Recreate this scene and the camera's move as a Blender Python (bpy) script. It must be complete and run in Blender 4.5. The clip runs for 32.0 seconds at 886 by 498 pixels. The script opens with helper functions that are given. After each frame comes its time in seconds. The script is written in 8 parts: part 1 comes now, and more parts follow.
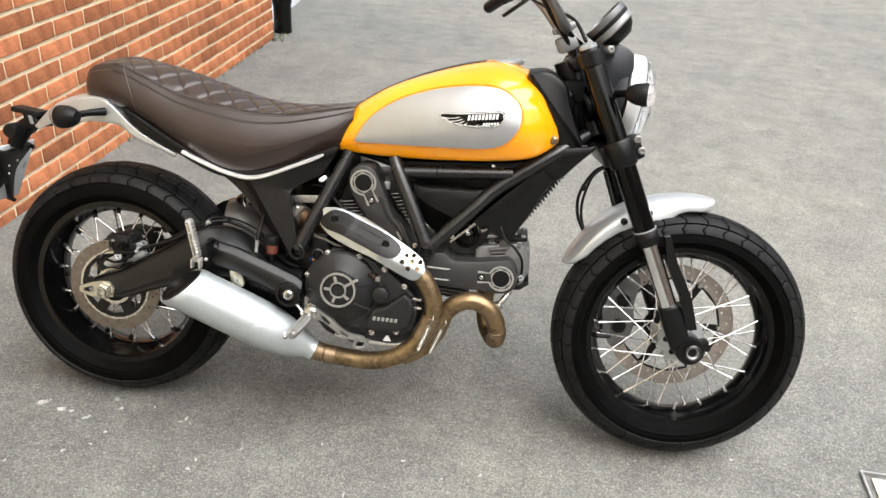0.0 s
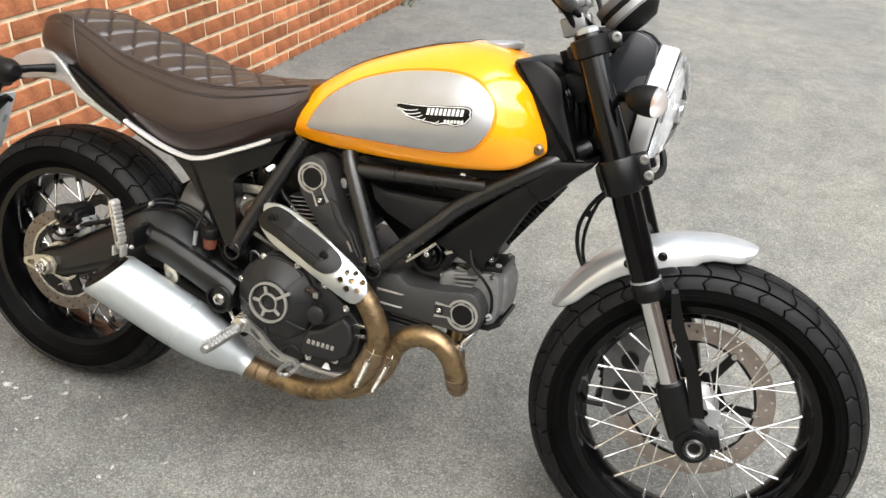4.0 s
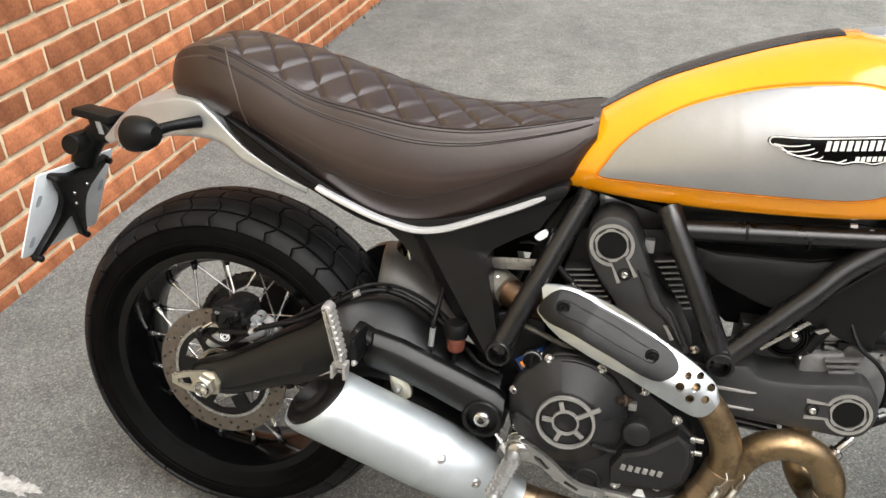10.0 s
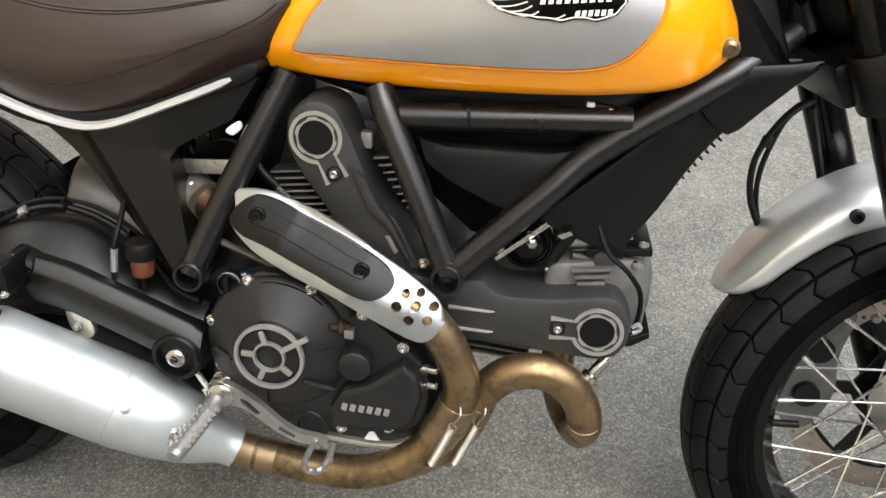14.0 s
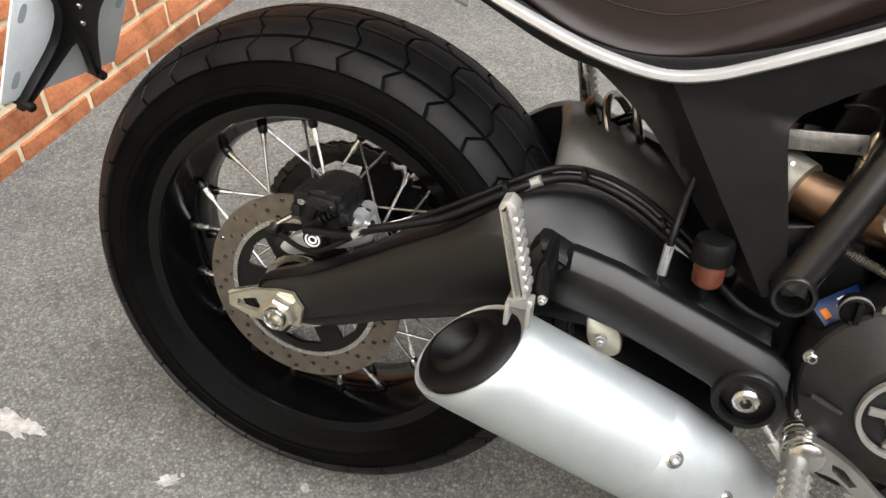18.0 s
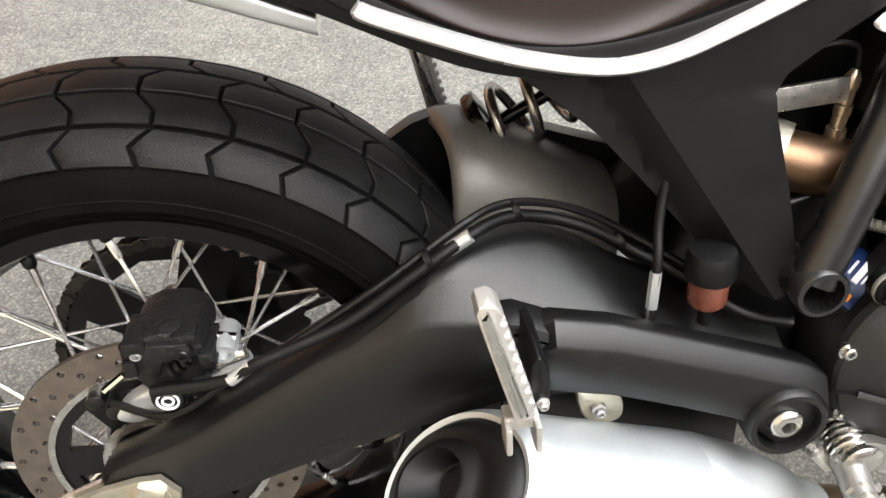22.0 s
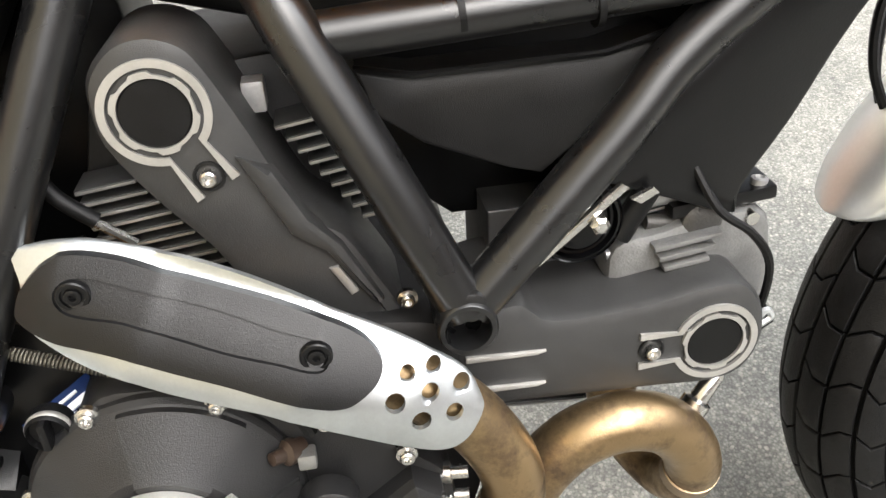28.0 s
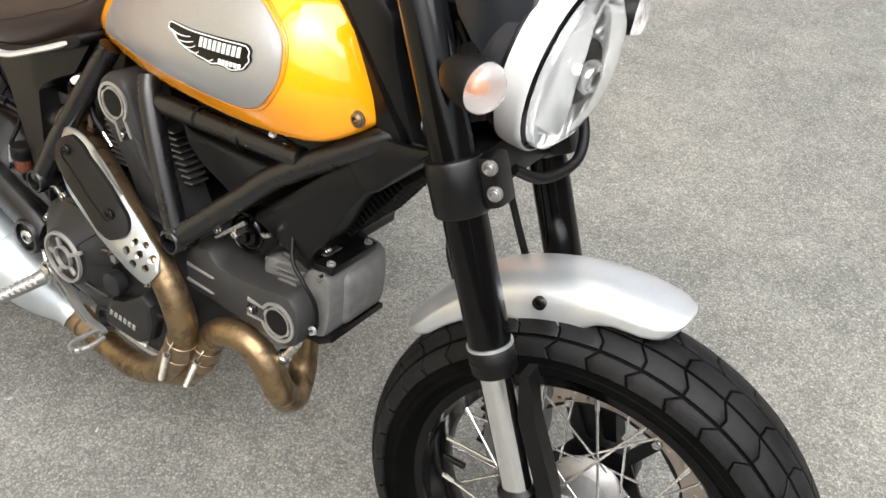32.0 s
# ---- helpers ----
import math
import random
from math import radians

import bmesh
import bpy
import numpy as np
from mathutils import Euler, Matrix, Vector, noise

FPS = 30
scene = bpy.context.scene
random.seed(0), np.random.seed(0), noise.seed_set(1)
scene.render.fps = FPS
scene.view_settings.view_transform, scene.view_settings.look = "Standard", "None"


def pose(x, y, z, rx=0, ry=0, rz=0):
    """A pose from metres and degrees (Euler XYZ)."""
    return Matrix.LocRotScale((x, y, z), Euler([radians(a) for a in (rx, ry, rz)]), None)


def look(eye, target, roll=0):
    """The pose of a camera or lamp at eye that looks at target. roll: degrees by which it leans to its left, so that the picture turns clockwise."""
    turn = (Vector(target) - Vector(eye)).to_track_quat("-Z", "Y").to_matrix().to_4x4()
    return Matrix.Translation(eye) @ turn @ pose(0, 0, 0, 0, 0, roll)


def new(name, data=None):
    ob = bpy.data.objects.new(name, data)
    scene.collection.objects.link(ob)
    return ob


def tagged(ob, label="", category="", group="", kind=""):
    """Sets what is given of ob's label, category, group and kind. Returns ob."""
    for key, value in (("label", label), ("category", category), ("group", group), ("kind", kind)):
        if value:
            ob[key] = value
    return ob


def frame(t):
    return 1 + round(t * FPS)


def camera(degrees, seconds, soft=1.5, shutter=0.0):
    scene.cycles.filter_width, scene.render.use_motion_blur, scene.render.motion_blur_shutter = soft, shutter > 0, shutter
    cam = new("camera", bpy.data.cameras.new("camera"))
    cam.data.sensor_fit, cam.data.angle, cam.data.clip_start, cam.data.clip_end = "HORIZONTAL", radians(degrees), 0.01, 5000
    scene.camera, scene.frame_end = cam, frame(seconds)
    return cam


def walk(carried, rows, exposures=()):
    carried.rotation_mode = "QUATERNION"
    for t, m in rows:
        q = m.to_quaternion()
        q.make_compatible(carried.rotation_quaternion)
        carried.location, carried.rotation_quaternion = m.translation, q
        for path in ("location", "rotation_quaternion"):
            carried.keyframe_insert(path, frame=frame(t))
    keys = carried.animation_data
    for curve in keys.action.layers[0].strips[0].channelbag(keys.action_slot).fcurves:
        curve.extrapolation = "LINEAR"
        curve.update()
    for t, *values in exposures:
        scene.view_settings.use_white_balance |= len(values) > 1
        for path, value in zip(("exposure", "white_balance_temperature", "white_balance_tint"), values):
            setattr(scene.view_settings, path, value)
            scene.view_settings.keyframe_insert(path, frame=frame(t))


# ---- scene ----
cam = camera(56.0, 32.0)
METRES, EYE, TILT, LEAN, TURN = 5.27, 1.436, -27.47, -2.27, 0.0
ROWS = [
    (0.0, 0.0, 0.0, 0.0, 0.0, 0.0, -0.0),
    (0.5, 0.0165, 0.007, 0.0025, 1.27, -0.13, -1.04),
    (1.0, 0.0278, 0.0245, 0.0091, 3.1, -0.52, -1.16),
    (1.5, 0.0387, 0.0465, 0.0191, 3.08, -0.62, -2.54),
    (2.0, 0.0582, 0.0561, 0.0229, 6.23, -1.08, -4.59),
    (2.5, 0.0804, 0.0639, 0.0245, 9.79, -1.76, -6.67),
    (4.5, 0.0787, 0.0849, 0.0229, 12.99, -2.54, -6.34),
    (5.0, 0.068, 0.0862, 0.0244, 14.14, -2.26, -6.12),
    (5.5, 0.059, 0.087, 0.0253, 14.67, -2.35, -6.29),
    (6.0, 0.0501, 0.0884, 0.0248, 15.44, -2.48, -6.91),
    (6.5, 0.0406, 0.0922, 0.0248, 15.65, -2.68, -7.06),
    (7.0, 0.0296, 0.0935, 0.0257, 15.85, -2.46, -7.03),
    (7.5, 0.0158, 0.0955, 0.0274, 16.13, -2.34, -7.11),
    (8.0, 0.0019, 0.099, 0.0284, 15.93, -2.25, -7.1),
    (8.5, -0.0047, 0.1101, 0.031, 15.15, -3.33, -6.52),
    (9.0, -0.0098, 0.1323, 0.04, 15.67, -5.35, -6.02),
    (9.5, -0.026, 0.1467, 0.0462, 13.3, -5.38, -4.59),
    (10.0, -0.0468, 0.1508, 0.0493, 8.88, -5.24, -0.49),
    (10.5, -0.0547, 0.152, 0.0492, 6.59, -5.11, 0.87),
    (11.0, -0.0573, 0.1554, 0.0485, 5.58, -5.44, 1.51),
    (11.5, -0.0578, 0.1616, 0.0441, 3.64, -6.51, 1.53),
    (12.0, -0.0513, 0.169, 0.0375, 1.43, -6.56, 1.06),
    (12.5, -0.039, 0.1766, 0.0308, 0.66, -6.68, 1.98),
    (13.0, -0.0234, 0.1825, 0.0311, 0.3, -6.68, 1.9),
    (13.5, -0.0073, 0.1912, 0.0333, -0.2, -7.12, 1.73),
    (14.0, -0.0023, 0.1958, 0.0329, 1.88, -8.48, 0.16),
    (14.5, -0.0099, 0.1983, 0.0316, 7.4, -9.3, -2.84),
    (15.0, -0.0234, 0.2006, 0.0318, 9.8, -9.52, -4.05),
    (15.5, -0.0355, 0.2045, 0.0316, 12.69, -9.58, -5.04),
    (17.5, -0.0946, 0.2247, 0.0331, 11.58, -11.5, -3.42),
    (18.0, -0.0994, 0.2413, 0.0345, 11.09, -13.12, -2.67),
    (18.5, -0.1078, 0.2554, 0.0346, 11.3, -14.09, -1.96),
    (19.0, -0.1309, 0.2635, 0.0312, 6.95, -14.78, 1.28),
    (19.5, -0.1473, 0.2714, 0.0303, 0.42, -14.14, 4.17),
    (20.0, -0.1496, 0.2757, 0.0306, -2.85, -15.17, 5.29),
    (20.5, -0.1535, 0.2739, 0.0353, -3.89, -15.11, 6.28),
    (21.0, -0.1558, 0.2751, 0.0402, -3.97, -16.4, 7.61),
    (21.5, -0.1453, 0.2808, 0.0444, -5.25, -17.09, 7.19),
    (22.0, -0.1263, 0.287, 0.0471, -9.94, -18.41, 9.84),
    (22.5, -0.1086, 0.2918, 0.0453, -12.98, -19.63, 12.33),
    (23.0, -0.097, 0.2947, 0.0438, -14.21, -20.2, 12.67),
    (23.5, -0.0892, 0.3029, 0.0417, -16.62, -21.23, 12.64),
    (24.0, -0.0808, 0.3101, 0.0456, -18.52, -20.83, 11.88),
    (24.5, -0.0643, 0.3075, 0.0415, -15.81, -20.08, 10.83),
    (25.0, -0.0504, 0.3018, 0.0381, -11.88, -17.5, 8.81),
    (25.5, -0.0471, 0.2993, 0.0374, -10.42, -16.57, 8.55),
    (26.0, -0.0445, 0.2977, 0.0365, -10.82, -15.41, 8.71),
    (26.5, -0.0383, 0.2951, 0.0348, -12.03, -14.69, 8.9),
    (28.5, -0.0228, 0.2709, 0.0383, -12.11, -17.42, 10.52),
    (29.0, -0.0288, 0.2405, 0.0467, -8.31, -17.81, 9.02),
    (29.5, -0.0329, 0.2074, 0.0523, -6.31, -16.33, 8.04),
    (30.0, -0.0095, 0.1835, 0.0545, -2.86, -15.19, 5.99),
    (30.5, 0.0198, 0.1688, 0.0542, 3.76, -13.33, 3.84),
    (31.0, 0.0503, 0.1833, 0.0617, 8.62, -13.0, -0.64),
    (31.5, 0.0851, 0.1997, 0.0691, 13.77, -15.41, -5.21),
    (32.0, 0.1396, 0.2072, 0.0774, 25.97, -17.15, -11.82),
]
from mathutils.bvhtree import BVHTree

# the camera opens up a little where it looks into the dark parts
EXPOSURES = [(0.0, 1.08), (6.0, 0.98), (9.0, 0.93), (12.0, 0.95), (15.5, 0.89), (17.5, 1.0), (18.0, 1.0), (19.5, 1.12), (20.5, 1.32), (22.0, 1.58), (23.5, 1.51), (25.0, 1.4), (26.5, 1.42), (28.5, 1.75), (29.0, 1.72), (29.6, 1.46), (30.2, 1.23), (31.0, 1.06), (32.0, 1.06)]
walk(cam, [(t, pose(0, 0, EYE, TILT, LEAN, TURN) @ pose(METRES * x, METRES * y, METRES * z, 90 + pitch, roll, yaw)) for t, x, y, z, yaw, pitch, roll in ROWS], EXPOSURES)

# ---- world and sun: bright overcast sky ----
world = bpy.data.worlds.new("overcast_sky")
scene.world = world
world.use_nodes = True
wn = world.node_tree
sky = wn.nodes.new("ShaderNodeTexSky")
sky.sky_type, sky.sun_disc = "NISHITA", False
sky.sun_elevation, sky.sun_rotation = radians(56), radians(165)
sky.air_density, sky.dust_density, sky.ozone_density = 1.0, 6.0, 0.6
pale = wn.nodes.new("ShaderNodeHueSaturation")  # cloud cover takes most of the blue out
pale.inputs["Saturation"].default_value = 0.3
wn.links.new(sky.outputs[0], pale.inputs["Color"])
wn.links.new(pale.outputs[0], wn.nodes["Background"].inputs[0])
wn.nodes["Background"].inputs[1].default_value = 0.125
sun = new("sun", bpy.data.lights.new("sun", "SUN"))
sun.data.energy, sun.data.angle, sun.data.color = 2.1, radians(55), (0.98, 0.99, 1.0)
sun.matrix_world = look((3.6, -0.6, 7), (0, 0, 0))


# ---- materials ----
def mat(name, color, rough=0.5, metal=0.0, var=0.12, scale=30.0, bump=0.0, bscale=200.0, rvar=0.08, coat=0.0, tint=None, spec=0.5):
    """Base colour varied at two scales, roughness variation and a fine bump; scales are per metre."""
    m = bpy.data.materials.new(name)
    m.use_nodes = True
    nt = m.node_tree
    n, l = nt.nodes, nt.links
    b = n["Principled BSDF"]
    b.inputs["Metallic"].default_value = metal
    b.inputs["Coat Weight"].default_value = coat
    b.inputs["Coat Roughness"].default_value = 0.06
    b.inputs["Specular IOR Level"].default_value = spec
    co = n.new("ShaderNodeTexCoord").outputs["Object"]
    big = n.new("ShaderNodeTexNoise")
    big.inputs["Scale"].default_value, big.inputs["Detail"].default_value = scale, 5
    l.new(co, big.inputs["Vector"])
    small = n.new("ShaderNodeTexNoise")
    small.inputs["Scale"].default_value, small.inputs["Detail"].default_value = scale * 9, 4
    l.new(co, small.inputs["Vector"])
    add = n.new("ShaderNodeMath")
    add.operation = "ADD"
    half = n.new("ShaderNodeMath")
    half.operation = "MULTIPLY"
    half.inputs[1].default_value = 0.5
    l.new(small.outputs["Fac"], half.inputs[0])
    l.new(big.outputs["Fac"], add.inputs[0])
    l.new(half.outputs[0], add.inputs[1])
    ramp = n.new("ShaderNodeValToRGB")
    lo, hi = [c * (1 - var) for c in color], [min(1, c * (1 + var)) for c in (tint or color)]
    ramp.color_ramp.elements[0].position, ramp.color_ramp.elements[1].position = 0.5, 1.0
    ramp.color_ramp.elements[0].color, ramp.color_ramp.elements[1].color = (*lo, 1), (*hi, 1)
    l.new(add.outputs[0], ramp.inputs[0])
    l.new(ramp.outputs[0], b.inputs["Base Color"])
    mr = n.new("ShaderNodeMapRange")
    mr.inputs["To Min"].default_value, mr.inputs["To Max"].default_value = max(0.02, rough - rvar), min(1, rough + rvar)
    l.new(big.outputs["Fac"], mr.inputs["Value"])
    l.new(mr.outputs[0], b.inputs["Roughness"])
    if bump:
        t = n.new("ShaderNodeTexNoise")
        t.inputs["Scale"].default_value, t.inputs["Detail"].default_value = bscale, 3
        l.new(co, t.inputs["Vector"])
        bp = n.new("ShaderNodeBump")
        bp.inputs["Strength"].default_value, bp.inputs["Distance"].default_value = bump, 0.002
        l.new(t.outputs["Fac"], bp.inputs["Height"])
        l.new(bp.outputs[0], b.inputs["Normal"])
    return m


YELLOW = mat("yellow_lacquer", (0.93, 0.35, 0.004), 0.16, 0, 0.03, 8, 0.0, coat=0.7)
SILVER = mat("satin_silver_paint", (0.5, 0.505, 0.515), 0.38, 0.8, 0.05, 20, 0.05, 900)
ALU = mat("brushed_aluminium", (0.51, 0.53, 0.54), 0.38, 0.74, 0.06, 40, 0.05, 700)
CANALU = mat("satin_silencer_aluminium", (0.46, 0.495, 0.505), 0.43, 0.66, 0.06, 30, 0.06, 800)
SATINSILVER = mat("satin_silver_lamp_ring", (0.72, 0.73, 0.74), 0.36, 0.35, 0.04, 30)
ALUROUGH = mat("cast_aluminium", (0.42, 0.42, 0.42), 0.5, 0.85, 0.15, 60, 0.2, 500)
STEEL = mat("bright_steel", (0.58, 0.57, 0.55), 0.26, 1.0, 0.1, 80)
CHROME = mat("chrome", (0.82, 0.82, 0.82), 0.12, 1.0, 0.04, 60)
SPOKEM = mat("bright_spoke_steel", (0.8, 0.8, 0.79), 0.24, 0.9, 0.02, 8, rvar=0.0)
DISC = mat("drilled_disc_steel", (0.46, 0.4, 0.35), 0.38, 0.85, 0.15, 60, 0.05, 800)
DARKDISC = mat("browned_disc_steel", (0.18, 0.153, 0.13), 0.36, 0.85, 0.2, 60, 0.05, 800)
TRIMM = mat("bright_silver_trim", (0.75, 0.75, 0.76), 0.3, 0.6, 0.04, 30)
BLACK = mat("satin_black_paint", (0.0026, 0.0027, 0.003), 0.33, 0.0, 0.2, 40, 0.06, 900, spec=0.32)
FRAMEBLK = mat("satin_black_frame_paint", (0.005, 0.005, 0.0052), 0.29, 0.0, 0.2, 40, 0.05, 900, spec=0.6)
ENGINE = mat("grey_black_engine_paint", (0.0098, 0.0098, 0.0102), 0.4, 0.0, 0.2, 60, 0.25, 1200, spec=0.36)
PLASTIC = mat("black_plastic", (0.0022, 0.0022, 0.0024), 0.45, 0, 0.25, 60, 0.2, 1500, spec=0.24)
ARMBLK = mat("satin_black_swingarm_paint", (0.003, 0.003, 0.0031), 0.37, 0.0, 0.2, 60, 0.2, 1200, spec=0.4)
GLOSSBLK = mat("gloss_black", (0.0014, 0.0014, 0.0016), 0.14, 0, 0.2, 30, spec=0.27)
RUBBER = mat("tyre_rubber", (0.0013, 0.0013, 0.0013), 0.6, 0, 0.3, 25, 0.2, 900, tint=(0.0023, 0.0023, 0.0023), spec=0.045)
TREADM = mat("tread_rubber", (0.0038, 0.0038, 0.004), 0.5, 0, 0.35, 25, 0.3, 700, tint=(0.0074, 0.0075, 0.0078), spec=0.18)
LEATHER = mat("brown_leather", (0.025, 0.0138, 0.0108), 0.36, 0, 0.16, 25, 0.12, 1300, spec=0.62)
# brown thread, darkened to carry the shade of the valley along each seam
STITCH = mat("seam_shade_thread", (0.012, 0.007, 0.0055), 0.8)
BRONZE = mat("heat_tinted_exhaust", (0.35, 0.25, 0.132), 0.34, 0.9, 0.3, 9, 0.12, 600, tint=(0.24, 0.165, 0.09))


def patina(m, scale, lo, hi, amount, colour):
    """Burnt-on brown dirt in ragged patches over a metal."""
    n, l = m.node_tree.nodes, m.node_tree.links
    b = n["Principled BSDF"]
    src = b.inputs["Base Color"].links[0].from_socket
    no = n.new("ShaderNodeTexNoise")
    no.inputs["Scale"].default_value, no.inputs["Detail"].default_value, no.inputs["Roughness"].default_value = scale, 8, 0.72
    l.new(n.new("ShaderNodeTexCoord").outputs["Object"], no.inputs["Vector"])
    mr = n.new("ShaderNodeMapRange")
    mr.inputs["From Min"].default_value, mr.inputs["From Max"].default_value = lo, hi
    mr.inputs["To Max"].default_value = amount
    l.new(no.outputs["Fac"], mr.inputs["Value"])
    x = n.new("ShaderNodeMix")
    x.data_type = "RGBA"
    x.inputs[7].default_value = (*colour, 1)
    l.new(mr.outputs[0], x.inputs[0])
    l.new(src, x.inputs[6])
    l.new(x.outputs[2], b.inputs["Base Color"])
    ro = n.new("ShaderNodeMapRange")
    ro.inputs["To Min"].default_value, ro.inputs["To Max"].default_value = 0.3, 0.62
    l.new(mr.outputs[0], ro.inputs["Value"])
    l.new(ro.outputs[0], b.inputs["Roughness"])


patina(BRONZE, 20, 0.46, 0.64, 0.85, (0.06, 0.04, 0.028))
WHITE = mat("white_plate", (0.75, 0.77, 0.78), 0.4, 0, 0.05, 20)


# ---- mesh helpers ----
def part(name, bm, material, parent=None, label="", smooth=40, matrix=None):
    me = bpy.data.meshes.new(name)
    bmesh.ops.recalc_face_normals(bm, faces=bm.faces)
    if matrix is not None:
        bmesh.ops.transform(bm, matrix=matrix, verts=bm.verts)
    bm.to_mesh(me)
    bm.free()
    if smooth:
        for p in me.polygons:
            p.use_smooth = True
        me.set_sharp_from_angle(angle=radians(smooth))
    for m in (material if isinstance(material, (list, tuple)) else [material]):
        me.materials.append(m)
    ob = new(name, me)
    if parent is not None:
        ob.parent = parent
    if label:
        tagged(ob, label)
    return ob


def share(name, me, parent, matrix):
    """Another object on a mesh that is already there."""
    ob = new(name, me)
    ob.parent = parent
    ob.matrix_basis = matrix
    return ob


def catmull(pts, per=8, closed=False):
    pts = [Vector(p) for p in pts]
    n = len(pts)
    out = []
    for i in range(n if closed else n - 1):
        if closed:
            a, b, c, d = (pts[(i + k) % n] for k in (-1, 0, 1, 2))
        else:
            a, b, c, d = pts[max(i - 1, 0)], pts[i], pts[i + 1], pts[min(i + 2, n - 1)]
        for k in range(per):
            t = k / per
            out.append(0.5 * ((2 * b) + (c - a) * t + (2 * a - 5 * b + 4 * c - d) * t * t + (3 * b - a - 3 * c + d) * t ** 3))
    if not closed:
        out.append(pts[-1].copy())
    return out


def ring_skin(bm, rings, closed=True, caps=True):
    vs = [[bm.verts.new(p) for p in r] for r in rings]
    n = len(vs[0])
    for a, b in zip(vs, vs[1:]):
        for i in range(n if closed else n - 1):
            j = (i + 1) % n
            bm.faces.new((a[i], a[j], b[j], b[i]))
    if caps and closed:
        bm.faces.new(vs[0][::-1])
        bm.faces.new(vs[-1])
    return vs


def tube(pts, r, seg=14, per=8, smooth=True, hollow=0.0, caps=True, bm=None):
    """A round tube along a path; r: a radius or one radius for each point; hollow: wall thickness of open ends."""
    bm = bm or bmesh.new()
    rs = list(r) if isinstance(r, (list, tuple)) else [r] * len(pts)
    line = catmull(pts, per) if smooth and len(pts) > 2 else [Vector(p) for p in pts]
    k = len(line)
    rad = [float(np.interp(i / (k - 1) * (len(rs) - 1), range(len(rs)), rs)) for i in range(k)]
    t0 = (line[1] - line[0]).normalized()
    up = t0.orthogonal().normalized()
    rings = []
    for i, p in enumerate(line):
        t = (line[min(i + 1, k - 1)] - line[max(i - 1, 0)]).normalized()
        up = (up - t * up.dot(t)).normalized()
        side = t.cross(up)
        rings.append([p + (up * math.cos(2 * math.pi * j / seg) + side * math.sin(2 * math.pi * j / seg)) * rad[i] for j in range(seg)])
    if hollow:
        def inner(ring, p, f):
            return [p + (q - p) * f for q in ring]
        f = 1 - hollow / rad[-1]
        d = (line[-1] - line[-2]).normalized()
        rings.append(inner(rings[-1], line[-1], f))
        deep = [q - d * rad[-1] * 1.6 for q in rings[-1]]
        rings.append(deep)
    ring_skin(bm, rings, caps=caps)
    return bm


def lathe(profile, seg=48, matrix=None, closed=False, bm=None):
    """Revolves (radius, height) pairs round the y axis."""
    bm = bm or bmesh.new()
    rings = []
    for j in range(seg):
        a = 2 * math.pi * j / seg
        ring = [Vector((r * math.cos(a), h, r * math.sin(a))) for r, h in profile]
        rings.append([bm.verts.new(matrix @ p if matrix else p) for p in ring])
    n = len(profile)
    for j in range(seg):
        a, b = rings[j], rings[(j + 1) % seg]
        for i in range(n if closed else n - 1):
            k = (i + 1) % n
            if profile[i][0] < 1e-6 and profile[k][0] < 1e-6:
                continue
            bm.faces.new((a[i], a[k], b[k], b[i]))
    bmesh.ops.remove_doubles(bm, verts=bm.verts, dist=1e-6)
    return bm


def disc_y(cx, cz, y0, y1, r, bevel=0.002, seg=40, bm=None):
    """A round plug whose axis runs along y, from y0 to the outer face y1."""
    s = 1 if y1 > y0 else -1
    return lathe([(0, y0), (r, y0), (r, y1 - s * bevel), (r - bevel, y1), (0, y1)], seg, Matrix.Translation((cx, 0, cz)), bm=bm)


def plate(outline, y0, y1, bevel=0.004, round_=True, per=5, shape=None, bm=None):
    """A thick plate from an outline of (x, z); y1 is its outer face, bevelled; shape moves each point."""
    bm = bm or bmesh.new()
    pts = [Vector((x, 0, z)) for x, z in outline]
    if round_:
        pts = catmull(pts, per, True)
    c = sum(pts, Vector()) / len(pts)
    s = 1 if y1 > y0 else -1
    n = len(pts)

    def inset(d):
        out = []
        for i in range(n):
            e = pts[(i + 1) % n] - pts[i - 1]
            nn = Vector((e.z, 0, -e.x)).normalized() if e.length else Vector()
            if area > 0:
                nn = -nn
            out.append(pts[i] + nn * d)
        return out
    area = sum(pts[i].x * pts[(i + 1) % n].z - pts[(i + 1) % n].x * pts[i].z for i in range(n))
    rings = [(0, y0), (0, y1 - s * bevel), (bevel * 0.3, y1 - s * bevel * 0.3), (bevel, y1)] if bevel else [(0, y0), (0, y1)]
    rr = []
    for d, y in rings:
        ring = [Vector((p.x, y, p.z)) for p in (inset(d) if d else pts)]
        rr.append([shape(p) if shape else p for p in ring])
    ring_skin(bm, rr)
    return bm


def box(cx, cy, cz, sx, sy, sz, bevel=0.003, matrix=None, bm=None):
    bm = bm or bmesh.new()
    old = set(bm.verts)
    r = bmesh.ops.create_cube(bm, size=1, matrix=Matrix.Translation((cx, cy, cz)) @ Matrix.Diagonal((sx, sy, sz, 1)))
    if bevel:
        bmesh.ops.bevel(bm, geom=list({e for v in r["verts"] for e in v.link_edges}), offset=bevel, segments=2, affect="EDGES", profile=0.6)
    if matrix is not None:
        bmesh.ops.transform(bm, matrix=matrix, verts=[v for v in bm.verts if v not in old])
    return bm


def along(a, b):
    """A pose at a whose y axis runs towards b."""
    a, b = Vector(a), Vector(b)
    return Matrix.Translation(a) @ (b - a).to_track_quat("Y", "Z").to_matrix().to_4x4()


def ip(x, xs, ys):
    return float(np.interp(x, xs, ys))


